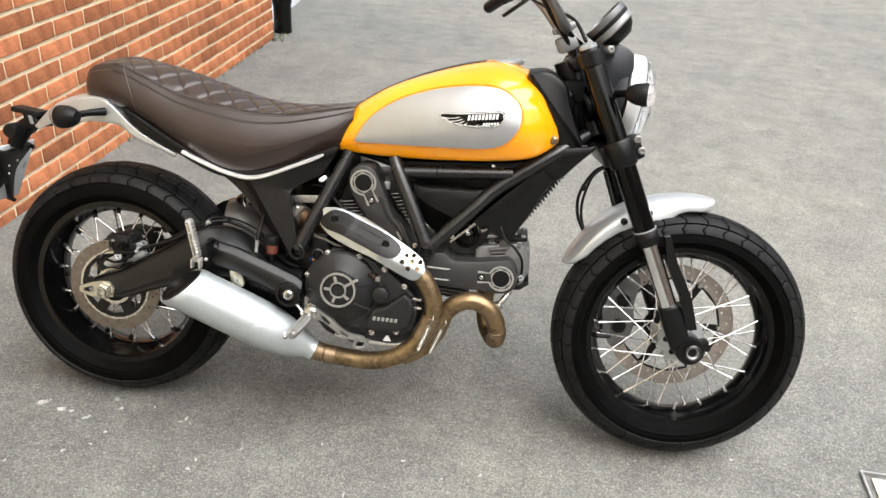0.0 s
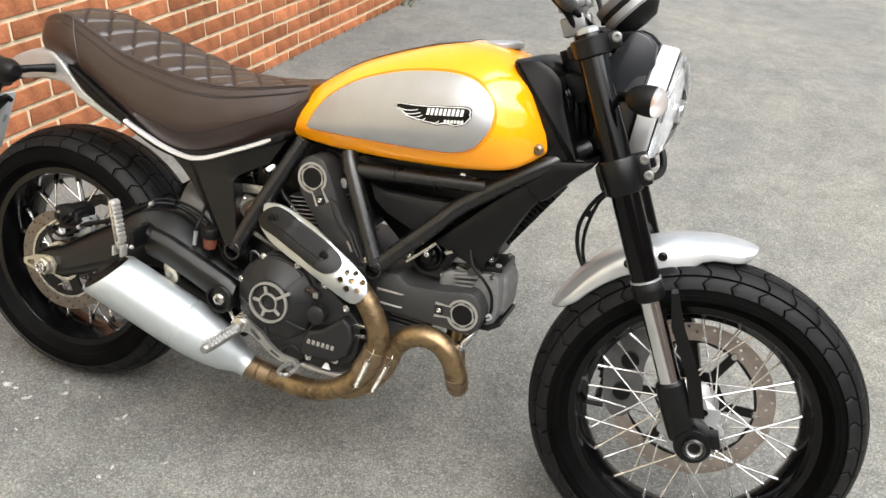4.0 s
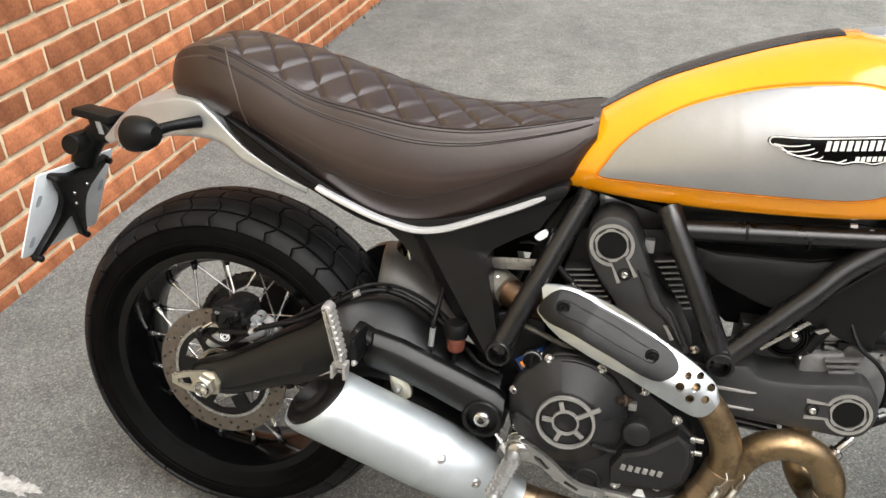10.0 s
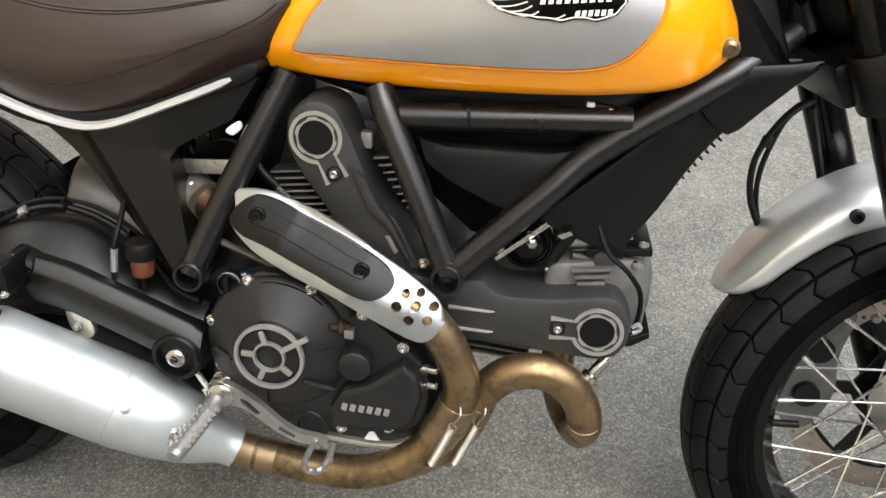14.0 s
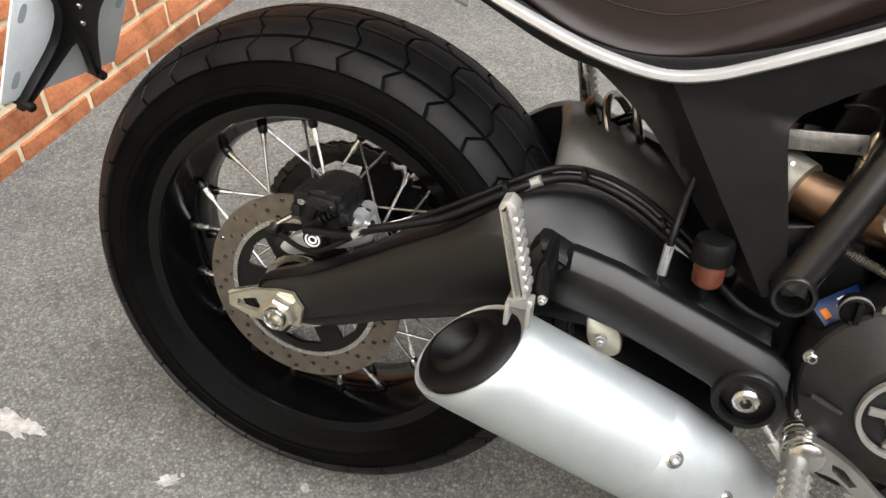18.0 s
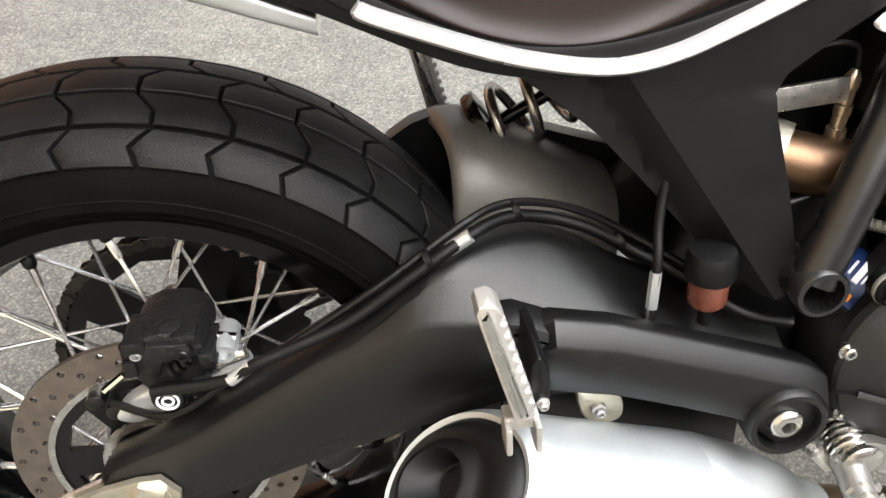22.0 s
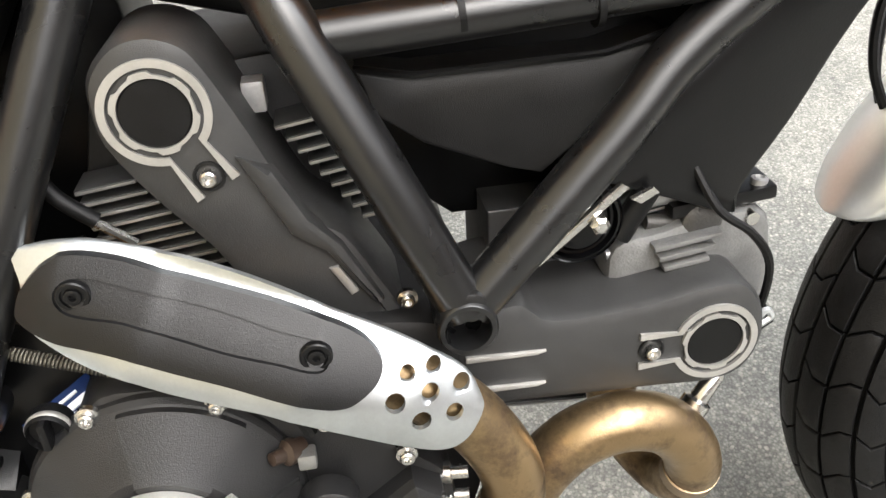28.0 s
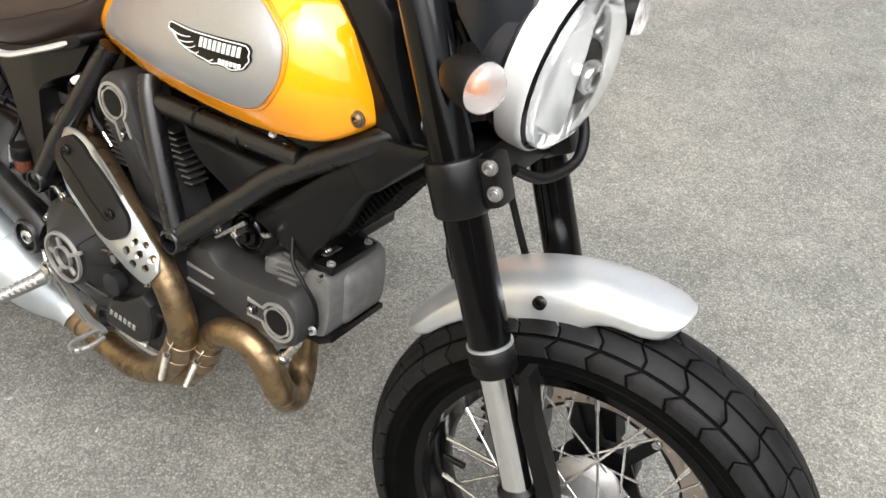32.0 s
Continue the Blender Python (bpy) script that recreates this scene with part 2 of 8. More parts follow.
# ---- the setting ----
def asphalt():
    m = bpy.data.materials.new("worn_tarmac")
    m.use_nodes = True
    n, l = m.node_tree.nodes, m.node_tree.links
    b = n["Principled BSDF"]
    b.inputs["Specular IOR Level"].default_value = 0.3
    co = n.new("ShaderNodeTexCoord").outputs["Object"]

    def tex(kind, scale, **kw):
        t = n.new(kind)
        t.inputs["Scale"].default_value = scale
        for k, v in kw.items():
            t.inputs[k].default_value = v
        l.new(co, t.inputs["Vector"])
        return t

    def mix(mode, f, a, c):
        x = n.new("ShaderNodeMix")
        x.data_type, x.blend_type = "RGBA", mode
        for s, v in ((x.inputs[0], f), (x.inputs[6], a), (x.inputs[7], c)):
            if isinstance(v, (int, float)):
                s.default_value = v
            elif isinstance(v, tuple):
                s.default_value = (*v, 1)
            else:
                l.new(v, s)
        return x.outputs[2]

    def ramp(src, lo, hi, c0, c1):
        r = n.new("ShaderNodeValToRGB")
        e = r.color_ramp.elements
        e[0].position, e[1].position = lo, hi
        e[0].color, e[1].color = (*c0, 1), (*c1, 1)
        l.new(src, r.inputs[0])
        return r.outputs[0]
    stones = tex("ShaderNodeTexVoronoi", 225)
    stones2 = tex("ShaderNodeTexVoronoi", 640)
    broad = tex("ShaderNodeTexNoise", 0.9, Detail=6.0, Roughness=0.6)
    mid = tex("ShaderNodeTexNoise", 7.0, Detail=6.0, Roughness=0.65)
    fine = tex("ShaderNodeTexNoise", 420.0, Detail=3.0)
    base = ramp(mid.outputs["Fac"], 0.32, 0.72, (0.165, 0.167, 0.159), (0.247, 0.25, 0.236))
    patch = ramp(broad.outputs["Fac"], 0.38, 0.64, (0.88, 0.885, 0.89), (1.09, 1.065, 1.03))
    c = mix("MULTIPLY", 1.0, base, patch)
    sep = n.new("ShaderNodeSeparateColor")
    l.new(stones.outputs["Color"], sep.inputs[0])
    tone = ramp(sep.outputs[0], 0.0, 1.0, (0.7, 0.7, 0.69), (1.2, 1.19, 1.17))
    c = mix("MULTIPLY", 1.0, c, tone)
    sep2 = n.new("ShaderNodeSeparateColor")
    l.new(stones2.outputs["Color"], sep2.inputs[0])
    tone2 = ramp(sep2.outputs[1], 0.0, 1.0, (0.7, 0.7, 0.7), (1.3, 1.3, 1.28))
    c = mix("MULTIPLY", 0.55, c, tone2)
    pits = ramp(stones.outputs["Distance"], 0.25, 0.62, (1.08, 1.08, 1.08), (0.5, 0.5, 0.5))
    c = mix("MULTIPLY", 0.6, c, pits)
    # single pale stones among the dark ones
    c = mix("MIX", ramp(sep.outputs[1], 0.9, 0.96, (0, 0, 0), (0.4, 0.4, 0.4)), c, (0.38, 0.36, 0.32))
    spot = tex("ShaderNodeTexVoronoi", 34)
    spots = ramp(spot.outputs["Distance"], 0.05, 0.11, (1, 1, 1), (0, 0, 0))
    sm = n.new("ShaderNodeMath")
    sm.operation = "MULTIPLY"
    l.new(spots, sm.inputs[0])
    l.new(ramp(mid.outputs["Fac"], 0.5, 0.62, (0, 0, 0), (0.8, 0.8, 0.8)), sm.inputs[1])
    c = mix("MIX", sm.outputs[0], c, (0.42, 0.41, 0.38))
    # tarmac tone, darker beside the wall and paler towards +x, with a wandering edge
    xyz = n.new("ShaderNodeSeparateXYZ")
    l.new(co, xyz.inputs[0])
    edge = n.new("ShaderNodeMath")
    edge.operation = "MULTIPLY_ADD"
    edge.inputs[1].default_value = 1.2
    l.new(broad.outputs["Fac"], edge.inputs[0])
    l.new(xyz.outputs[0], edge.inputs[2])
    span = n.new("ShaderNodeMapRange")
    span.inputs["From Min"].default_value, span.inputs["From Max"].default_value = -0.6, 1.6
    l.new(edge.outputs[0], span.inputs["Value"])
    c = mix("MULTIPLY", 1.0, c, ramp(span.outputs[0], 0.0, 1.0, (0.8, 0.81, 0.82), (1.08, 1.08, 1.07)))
    clump = tex("ShaderNodeTexNoise", 32.0, Detail=4.0, Roughness=0.6)
    c = mix("MULTIPLY", 1.0, c, ramp(clump.outputs["Fac"], 0.3, 0.7, (0.89, 0.89, 0.9), (1.1, 1.095, 1.08)))
    l.new(c, b.inputs["Base Color"])
    b.inputs["Roughness"].default_value = 0.8
    add = n.new("ShaderNodeMath")
    add.operation = "MULTIPLY_ADD"
    add.inputs[1].default_value = -0.8
    l.new(stones.outputs["Distance"], add.inputs[0])
    l.new(fine.outputs["Fac"], add.inputs[2])
    bp = n.new("ShaderNodeBump")
    bp.inputs["Strength"].default_value, bp.inputs["Distance"].default_value = 0.5, 0.003
    l.new(add.outputs[0], bp.inputs["Height"])
    l.new(bp.outputs[0], b.inputs["Normal"])
    return m


def brick_mat():
    m = mat("red_brick", (0.32, 0.112, 0.05), 0.88, 0, 0.3, 14, 0.8, 160, spec=0.2, tint=(0.46, 0.178, 0.083))
    n, l = m.node_tree.nodes, m.node_tree.links
    b = n["Principled BSDF"]
    src = b.inputs["Base Color"].links[0].from_socket
    info = n.new("ShaderNodeObjectInfo")
    hs = n.new("ShaderNodeHueSaturation")
    mr = n.new("ShaderNodeMapRange")
    mr.inputs["To Min"].default_value, mr.inputs["To Max"].default_value = 0.6, 1.25
    l.new(info.outputs["Random"], mr.inputs["Value"])
    l.new(mr.outputs[0], hs.inputs["Value"])
    l.new(src, hs.inputs["Color"])
    l.new(hs.outputs[0], b.inputs["Base Color"])
    return m


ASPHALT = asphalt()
BRICK = brick_mat()
MORTAR = mat("pale_mortar", (0.74, 0.64, 0.45), 0.95, 0, 0.18, 25, 0.9, 260, spec=0.1)
CONCRETE = mat("pale_concrete", (0.5, 0.48, 0.42), 0.9, 0, 0.3, 40, 0.8, 300)
PALEPAINT = mat("worn_pale_paint", (0.2, 0.195, 0.185), 0.85, 0, 0.1, 55, 0.9, 260, tint=(0.46, 0.455, 0.43))
GREYFRAME = mat("grey_white_paint", (0.6, 0.63, 0.66), 0.45, 0, 0.06, 8)

bm = bmesh.new()
bmesh.ops.create_grid(bm, x_segments=4, y_segments=4, size=300)
GROUNDM = Matrix.Translation((-0.81, 0, -0.006)) @ Matrix.Rotation(math.atan(0.012), 4, "Y") @ Matrix.Translation((0.81, 0, 0))  # falls a little towards the front wheel
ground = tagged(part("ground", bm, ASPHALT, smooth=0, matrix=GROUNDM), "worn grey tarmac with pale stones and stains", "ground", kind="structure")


def blotch(cx, cy, rx, ry, turn, seed, n=26):
    """A worn splash of pale paint lying on the tarmac, with a ragged edge."""
    rnd = random.Random(seed)
    bm = bmesh.new()
    pts = []
    for i in range(n):
        a = 2 * math.pi * i / n
        f = 0.72 + 0.5 * rnd.random()
        x, y = rx * f * math.cos(a), ry * f * math.sin(a)
        pts.append((cx + x * math.cos(turn) - y * math.sin(turn), cy + x * math.sin(turn) + y * math.cos(turn)))
    rings = [[Vector((cx + (x - cx) * f, cy + (y - cy) * f, z)) for x, y in pts] for f, z in ((1.0, -0.001), (0.96, 0.0012), (0.02, 0.0015))]
    ring_skin(bm, rings, caps=False)
    return bm


marks = new("paint_marks")
marks.matrix_basis = GROUNDM
tagged(marks, "ragged splashes of pale paint worn into the tarmac", "paint mark", kind="structure")
rnd = random.Random(4)
for cx, cy, rx, ry, turn in ((-1.44, 1.885, 0.05, 0.03, 0.35), (-1.37, 1.855, 0.055, 0.032, -0.5), (-1.30, 1.845, 0.05, 0.016, -0.4), (-1.49, 1.88, 0.035, 0.018, 0.4), (-1.345, 1.80, 0.014, 0.01, 0.3),
                             (-1.26, 1.842, 0.03, 0.012, -0.2), (-0.959, 1.771, 0.013, 0.009, 0), (-1.02, 1.796, 0.016, 0.009, 0.5), (-0.93, 1.766, 0.006, 0.005, 0), (-0.885, 1.74, 0.01, 0.005, 0.4)):
    part("paint_mark", blotch(cx, cy, rx, ry, turn, rnd.randint(0, 9999)), PALEPAINT, marks, smooth=0)
for k in range(40):
    a, b = rnd.uniform(-1.5, 0.9), rnd.uniform(1.35, 1.85)
    if (a - 0.2) ** 2 < 0.6 and b > 1.7:
        continue
    part("paint_mark", blotch(a, b, rnd.uniform(0.003, 0.008), rnd.uniform(0.002, 0.006), rnd.uniform(0, 3), k, 9), PALEPAINT, marks, smooth=0)

# drain cover set in the tarmac
cover = tagged(new("access_cover"), "pale concrete access cover in a thin steel frame", "cover", kind="structure")
cover.matrix_basis = GROUNDM @ Matrix.Translation((1.139, 1.646, 0)) @ Matrix.Rotation(radians(-10), 4, "Z")
part("slab", box(0.31, -0.31, 0.001, 0.58, 0.58, 0.012, 0.003), CONCRETE, cover)
bm = bmesh.new()
for cx, cy, sx, sy in ((0.31, -0.003, 0.626, 0.006), (0.31, -0.617, 0.626, 0.006), (-0.0, -0.31, 0.006, 0.608), (0.62, -0.31, 0.006, 0.608)):
    box(cx, cy, 0.003, sx, sy, 0.014, 0, bm=bm)
part("frame", bm, ALUROUGH, cover, "thin steel frame")

# ---- brick wall: a mortar core with single bricks set proud of the joints ----
WALLM = Matrix.Translation((-2.012, 0, 0)) @ Matrix.Rotation(-math.atan(0.148), 4, "Z")
WALL_END, COURSE, PITCH = 5.98, 0.0765, 0.2255
wall = new("wall_west")
wall.matrix_basis = WALLM
tagged(wall, "red brick wall in stretcher bond with pale mortar", "wall", kind="structure")
bm = bmesh.new()
# above the bricks the core rises unseen to 5 m to block low sky
box(-0.12, WALL_END / 2 - 4.003, 2.45, 0.228, WALL_END + 8.0, 5.0, 0, bm=bm)
part("mortar_core", bm, MORTAR, wall, "pale recessed mortar joints", smooth=0)

# building beyond the corner: pale door frame, threshold and a black rainwater pipe
threshold = tagged(part("threshold", box(0, 0, 0.03, 0.09, 3.2, 0.06, 0.004), GREYFRAME), "pale grey painted threshold strip at the wall's foot", "threshold", kind="structure")
threshold.matrix_basis = Matrix.Translation((-1.175, 7.45, 0)) @ Matrix.Rotation(-math.atan(0.08), 4, "Z")
back = tagged(part("wall_north", box(-0.2, 0, 1.3, 0.2, 4.4, 2.6, 0), GREYFRAME, smooth=0), "pale painted panel wall behind the pipe", "wall", kind="structure")
back.matrix_basis = Matrix.Translation((-1.15, 8.1, 0)) @ Matrix.Rotation(-math.atan(0.08), 4, "Z")
pipe = new("rainwater_pipe")
pipe.matrix_basis = Matrix.Translation((-1.105, 6.1, 0))
tagged(pipe, "black plastic rainwater pipe with a collar near the ground", "drain pipe")
part("pipe", tube([(0, 0, 0.0), (0, 0, 2.4)], 0.056, 24, smooth=False), GLOSSBLK, pipe)
part("collar", lathe([(0.056, 0.20), (0.068, 0.20), (0.07, 0.21), (0.07, 0.235), (0.066, 0.245), (0.056, 0.245)], 28, Matrix.Rotation(radians(90), 4, "X")), GLOSSBLK, pipe)
part("shoe", lathe([(0.056, -0.002), (0.064, -0.002), (0.064, 0.2), (0.056, 0.205)], 28, Matrix.Rotation(radians(90), 4, "X")), GLOSSBLK, pipe)

# plain unseen walls added behind and beside the camera: close the yard, darken reflections
UNSEENWALL = mat("unseen_wall_brick", (0.3, 0.24, 0.2), 0.9, 0, 0.3, 3, 0.5, 60, spec=0.2)
for name, cx, cy, sx, sy, h in (("added_wall_south", 1.0, -11.0, 24.0, 0.3, 6.0), ("added_wall_east", 13.0, 2.0, 0.3, 24.0, 6.0), ("added_wall_far", 6.0, 14.0, 14.0, 0.3, 2.4), ("added_wall_back", -8.0, -5.0, 0.3, 12.0, 2.4)):
    w_ = part(name, box(cx, cy, h / 2 - 0.1, sx, sy, h, 0), UNSEENWALL, smooth=0)
    tagged(w_, "plain dull unseen wall, added to close the yard and darken reflections", "wall", kind="structure")

# weeds at the wall's foot
WEED = mat("dull_weed_leaf", (0.06, 0.075, 0.03), 0.7, 0, 0.3, 60)
bm = bmesh.new()
rnd = random.Random(8)
for k in range(150):
    if k < 90:
        p = Vector((-1.16 + rnd.gauss(0, 0.05), 5.9 + rnd.gauss(0, 0.06), 0))
    else:
        y = rnd.uniform(3.6, 5.7)
        p = Vector((-2.012 + 0.148 * y + 0.012 + abs(rnd.gauss(0, 0.01)), y, 0))
    a, h, w = rnd.uniform(0, 6.28), rnd.uniform(0.008, 0.03), rnd.uniform(0.002, 0.005)
    d = Vector((math.cos(a), math.sin(a), 0))
    s = Vector((-d.y, d.x, 0))
    lean_ = d * h * rnd.uniform(0.2, 1.2)
    v = [bm.verts.new(q) for q in (p - s * w, p + s * w, p + lean_ * 0.6 + s * w * 0.8 + Vector((0, 0, h * 0.7)), p + lean_ + Vector((0, 0, h)), p + lean_ * 0.6 - s * w * 0.8 + Vector((0, 0, h * 0.7)))]
    bm.faces.new(v)
tagged(part("weeds", bm, WEED, smooth=0), "small dull weeds and moss along the wall's foot", "weeds", kind="stuff")

# ---- motorcycle: x ahead, y to its left, z up; it leans on its side stand ----
bike = new("motorcycle")
bike.matrix_basis = Matrix.Translation((-0.8085, 1.8985, -0.002)) @ pose(0, 0, 0, 0, 0, -6.5) @ pose(0, 0, 0, -12.5, 0, 0)
tagged(bike, "yellow and black roadster motorcycle with brown quilted seat, leaning on tarmac", "motorcycle")

REAR = Vector((0.0, 0.0, 0.309))
FRONT = Vector((1.4463, -0.0305, 0.301))
STEER = 4.0
HEAD = Vector((1.115, 0, 0.90))
RAKE = radians(24.5)
AXIS = Vector((-math.sin(RAKE), 0, math.cos(RAKE)))
TURNM = Matrix.Translation(HEAD) @ Matrix.Rotation(radians(STEER), 4, AXIS) @ Matrix.Translation(-HEAD)
TURNU = Matrix.Translation(HEAD) @ Matrix.Rotation(radians(2.0), 4, AXIS) @ Matrix.Translation(-HEAD)
TURNW = TURNM @ Matrix.Translation((0.012, -0.0195, -0.009))


def bolt(x, y, z, r=0.0065, parent=None, material=None, label="", matrix=None, h=0.006, collar=True):
    """A socket-head bolt that faces the right side (towards -y)."""
    r *= 0.88
    prof = [(0, 0.003)]
    if collar:
        prof += [(r * 1.45, 0.003), (r * 1.45, -0.001), (r, -0.0015)]
    else:
        prof += [(r, 0.003)]
    prof += [(r, -h + 0.001), (r - 0.001, -h), (r * 0.52, -h), (r * 0.48, -h + 0.0035), (0, -h + 0.0035)]
    return part("bolt", lathe(prof, 14, Matrix.Translation((x, y, z))), material or STEEL, parent or bike, label, matrix=matrix)


def circle(cx, cz, r, n=16, ph=0.0):
    return [(cx + r * math.cos(2 * math.pi * i / n + ph), cz + r * math.sin(2 * math.pi * i / n + ph)) for i in range(n)]


def sheet(outer, holes=(), y0=0.0, y1=-0.005, cuts=0, shape=None):
    """A flat sheet in x and z with round or shaped holes, of a real thickness; shape bends it afterwards."""
    bm = bmesh.new()
    edges = []
    for loop in (outer, *holes):
        vs = [bm.verts.new((x, y0, z)) for x, z in loop]
        edges += [bm.edges.new((vs[i], vs[(i + 1) % len(vs)])) for i in range(len(vs))]
    bmesh.ops.triangle_fill(bm, use_beauty=True, use_dissolve=False, edges=edges)
    if cuts:
        xs, zs = [p[0] for p in outer], [p[1] for p in outer]
        for k in range(1, cuts):
            for co, no in (((min(xs) + (max(xs) - min(xs)) * k / cuts, 0, 0), (1, 0, 0)), ((0, 0, min(zs) + (max(zs) - min(zs)) * k / cuts), (0, 0, 1))):
                bmesh.ops.bisect_plane(bm, geom=bm.verts[:] + bm.edges[:] + bm.faces[:], plane_co=co, plane_no=no, dist=1e-6)
    faces = bm.faces[:]
    r = bmesh.ops.extrude_face_region(bm, geom=faces)
    for v in r["geom"]:
        if isinstance(v, bmesh.types.BMVert):
            v.co.y = y1
    bmesh.ops.recalc_face_normals(bm, faces=bm.faces)
    if shape:
        for v in bm.verts:
            v.co = shape(v.co)
    return bm


def coil(a, b, r, wire, turns, per=12, taper=1.0):
    """A coil spring from a to b."""
    m = along(a, b)
    ln = (Vector(b) - Vector(a)).length
    n = int(turns * per)
    return tube([m @ Vector((r * math.cos(2 * math.pi * i / per), ln * i / n, r * math.sin(2 * math.pi * i / per))) for i in range(n + 1)], wire, 6 if wire < 0.002 else 10, smooth=False)


def wheel(name, centre, r_tyre, width, r_rim, rim_w, spokes, matrix, pitches, label, hub_r, hub_w, bosses):
    root = new(name)
    root.parent = bike
    root.matrix_basis = matrix @ Matrix.Translation(centre)
    tagged(root, label)
    hw = width / 2
    sec = []
    for k in range(41):
        a = math.pi * k / 40
        sec.append((r_rim + 0.004 + (r_tyre - r_rim - 0.004) * math.sin(a) ** 0.6, -hw * math.cos(a)))
    sec = [(r_rim - 0.002, -rim_w / 2 + 0.006)] + sec[1:-1] + [(r_rim - 0.002, rim_w / 2 - 0.006)]
    part("tyre", lathe(sec, 120), RUBBER, root, "black rubber tyre")
    # raised ribs on both sidewalls
    bm = bmesh.new()
    for s in (1, -1):
        for rr, th in ((0.014, 0.0016), (0.03, 0.001)):
            y = s * ip(r_rim + rr, [q[0] for q in sec[:21]], [-q[1] for q in sec[:21]])
            lathe([(r_rim + rr - 0.002, y - s * 0.001), (r_rim + rr, y + s * th), (r_rim + rr + 0.002, y - s * 0.001)], 96, bm=bm)
    part("sidewall_rib", bm, RUBBER, root)
    bm = bmesh.new()
    cum = [0]
    for p, q in zip(sec, sec[1:]):
        cum.append(cum[-1] + math.hypot(q[0] - p[0], q[1] - p[1]))
    mid = cum[-1] / 2
    rs, ys = [q[0] for q in sec], [q[1] for q in sec]

    def surf(u, v, h):
        s = mid + v * mid
        r, y = ip(s, cum, rs), ip(s, cum, ys)
        t = Vector((ip(s + 0.003, cum, rs) - ip(s - 0.003, cum, rs), ip(s + 0.003, cum, ys) - ip(s - 0.003, cum, ys))).normalized()
        r, y = r + t.y * h, y - t.x * h
        return Vector((r * math.cos(u), y, r * math.sin(u)))
    du = 2 * math.pi / pitches
    g = 0.028
    kinds = []
    for sgn in (1, -1):
        rows = [[(g, 0.015), (1 - g, 0.015), (1.22 - g, 0.1), (1.22 - g, 0.2), (0.22 + g, 0.2), (0.22 + g, 0.1)],
                [(0.22 + g, 0.225), (1.22 - g, 0.225), (0.98 - g, 0.33), (0.98 - g, 0.40), (-0.02 + g, 0.40), (-0.02 + g, 0.33)],
                [(-0.02 + g, 0.425), (0.98 - g, 0.425), (1.22 - g, 0.505), (1.1 - g, 0.585), (0.12 + g, 0.585), (0.22 + g, 0.505)]]
        for kk in rows:
            kinds.append([(u + (0.0 if sgn > 0 else 0.5), v * sgn) for u, v in kk])
    for p in range(pitches):
        for kk in kinds:
            cu, cv = sum(q[0] for q in kk) / len(kk), sum(q[1] for q in kk) / len(kk)
            rings = []
            for f, h in ((1.02, -0.001), (1.0, 0.0038), (0.955, 0.0046), (0.6, 0.0048), (0.25, 0.0049)):
                ring = []
                for i in range(len(kk)):
                    a, b = kk[i], kk[(i + 1) % len(kk)]
                    for w in (0, 0.5):
                        u, v = a[0] + (b[0] - a[0]) * w, a[1] + (b[1] - a[1]) * w
                        ring.append(surf((p + cu + (u - cu) * f) * du, cv + (v - cv) * f, h))
                rings.append(ring)
            vs = ring_skin(bm, rings, caps=False)
            bm.faces.new(vs[-1])
    part("tread", bm, TREADM, root, "angular tread blocks", smooth=35)["kind"] = "stuff"
    w = rim_w / 2
    rim = [(r_rim + 0.006, -w), (r_rim + 0.009, -w + 0.004), (r_rim + 0.004, -w + 0.009), (r_rim - 0.01, -w + 0.012), (r_rim - 0.012, -w * 0.6), (r_rim - 0.022, -w * 0.35),
           (r_rim - 0.024, 0), (r_rim - 0.022, w * 0.35), (r_rim - 0.012, w * 0.6), (r_rim - 0.01, w - 0.012), (r_rim + 0.004, w - 0.009), (r_rim + 0.009, w - 0.004), (r_rim + 0.006, w),
           (r_rim - 0.01, w - 0.001), (r_rim - 0.014, w - 0.008), (r_rim - 0.017, w * 0.62), (r_rim - 0.028, w * 0.4), (r_rim - 0.031, 0), (r_rim - 0.028, -w * 0.4), (r_rim - 0.017, -w * 0.62), (r_rim - 0.014, -w + 0.008), (r_rim - 0.01, -w + 0.001)]
    part("rim", lathe(rim, 120, closed=True), GLOSSBLK, root, "gloss black rim")
    hb = [(0, -hub_w / 2), (hub_r * 0.55, -hub_w / 2), (hub_r * 0.6, -hub_w / 2 + 0.006), (hub_r, -hub_w / 2 + 0.008), (hub_r + 0.004, -hub_w / 2 + 0.012), (hub_r, -hub_w / 2 + 0.018), (hub_r * 0.66, -hub_w / 2 + 0.026), (hub_r * 0.58, 0),
          (hub_r * 0.66, hub_w / 2 - 0.026), (hub_r, hub_w / 2 - 0.018), (hub_r + 0.004, hub_w / 2 - 0.012), (hub_r, hub_w / 2 - 0.008), (hub_r * 0.6, hub_w / 2 - 0.006), (hub_r * 0.55, hub_w / 2), (0, hub_w / 2)]
    part("hub", lathe(hb, 48), ALUROUGH, root, "silver machined hub")
    me_s = me_n = None
    for i in range(spokes):
        side = -1 if i % 2 else 1
        swing = 1 if (i // 2) % 2 else -1
        ar = 2 * math.pi * (i + 0.5) / spokes
        ah = ar + swing * radians(62)
        a = Vector((math.cos(ah) * hub_r * 0.95, side * (hub_w / 2 - 0.012 + 0.003 * swing), math.sin(ah) * hub_r * 0.95))
        b = Vector((math.cos(ar) * (r_rim - 0.027), side * w * 0.3, math.sin(ar) * (r_rim - 0.027)))
        m = along(a, b)
        ln = (b - a).length
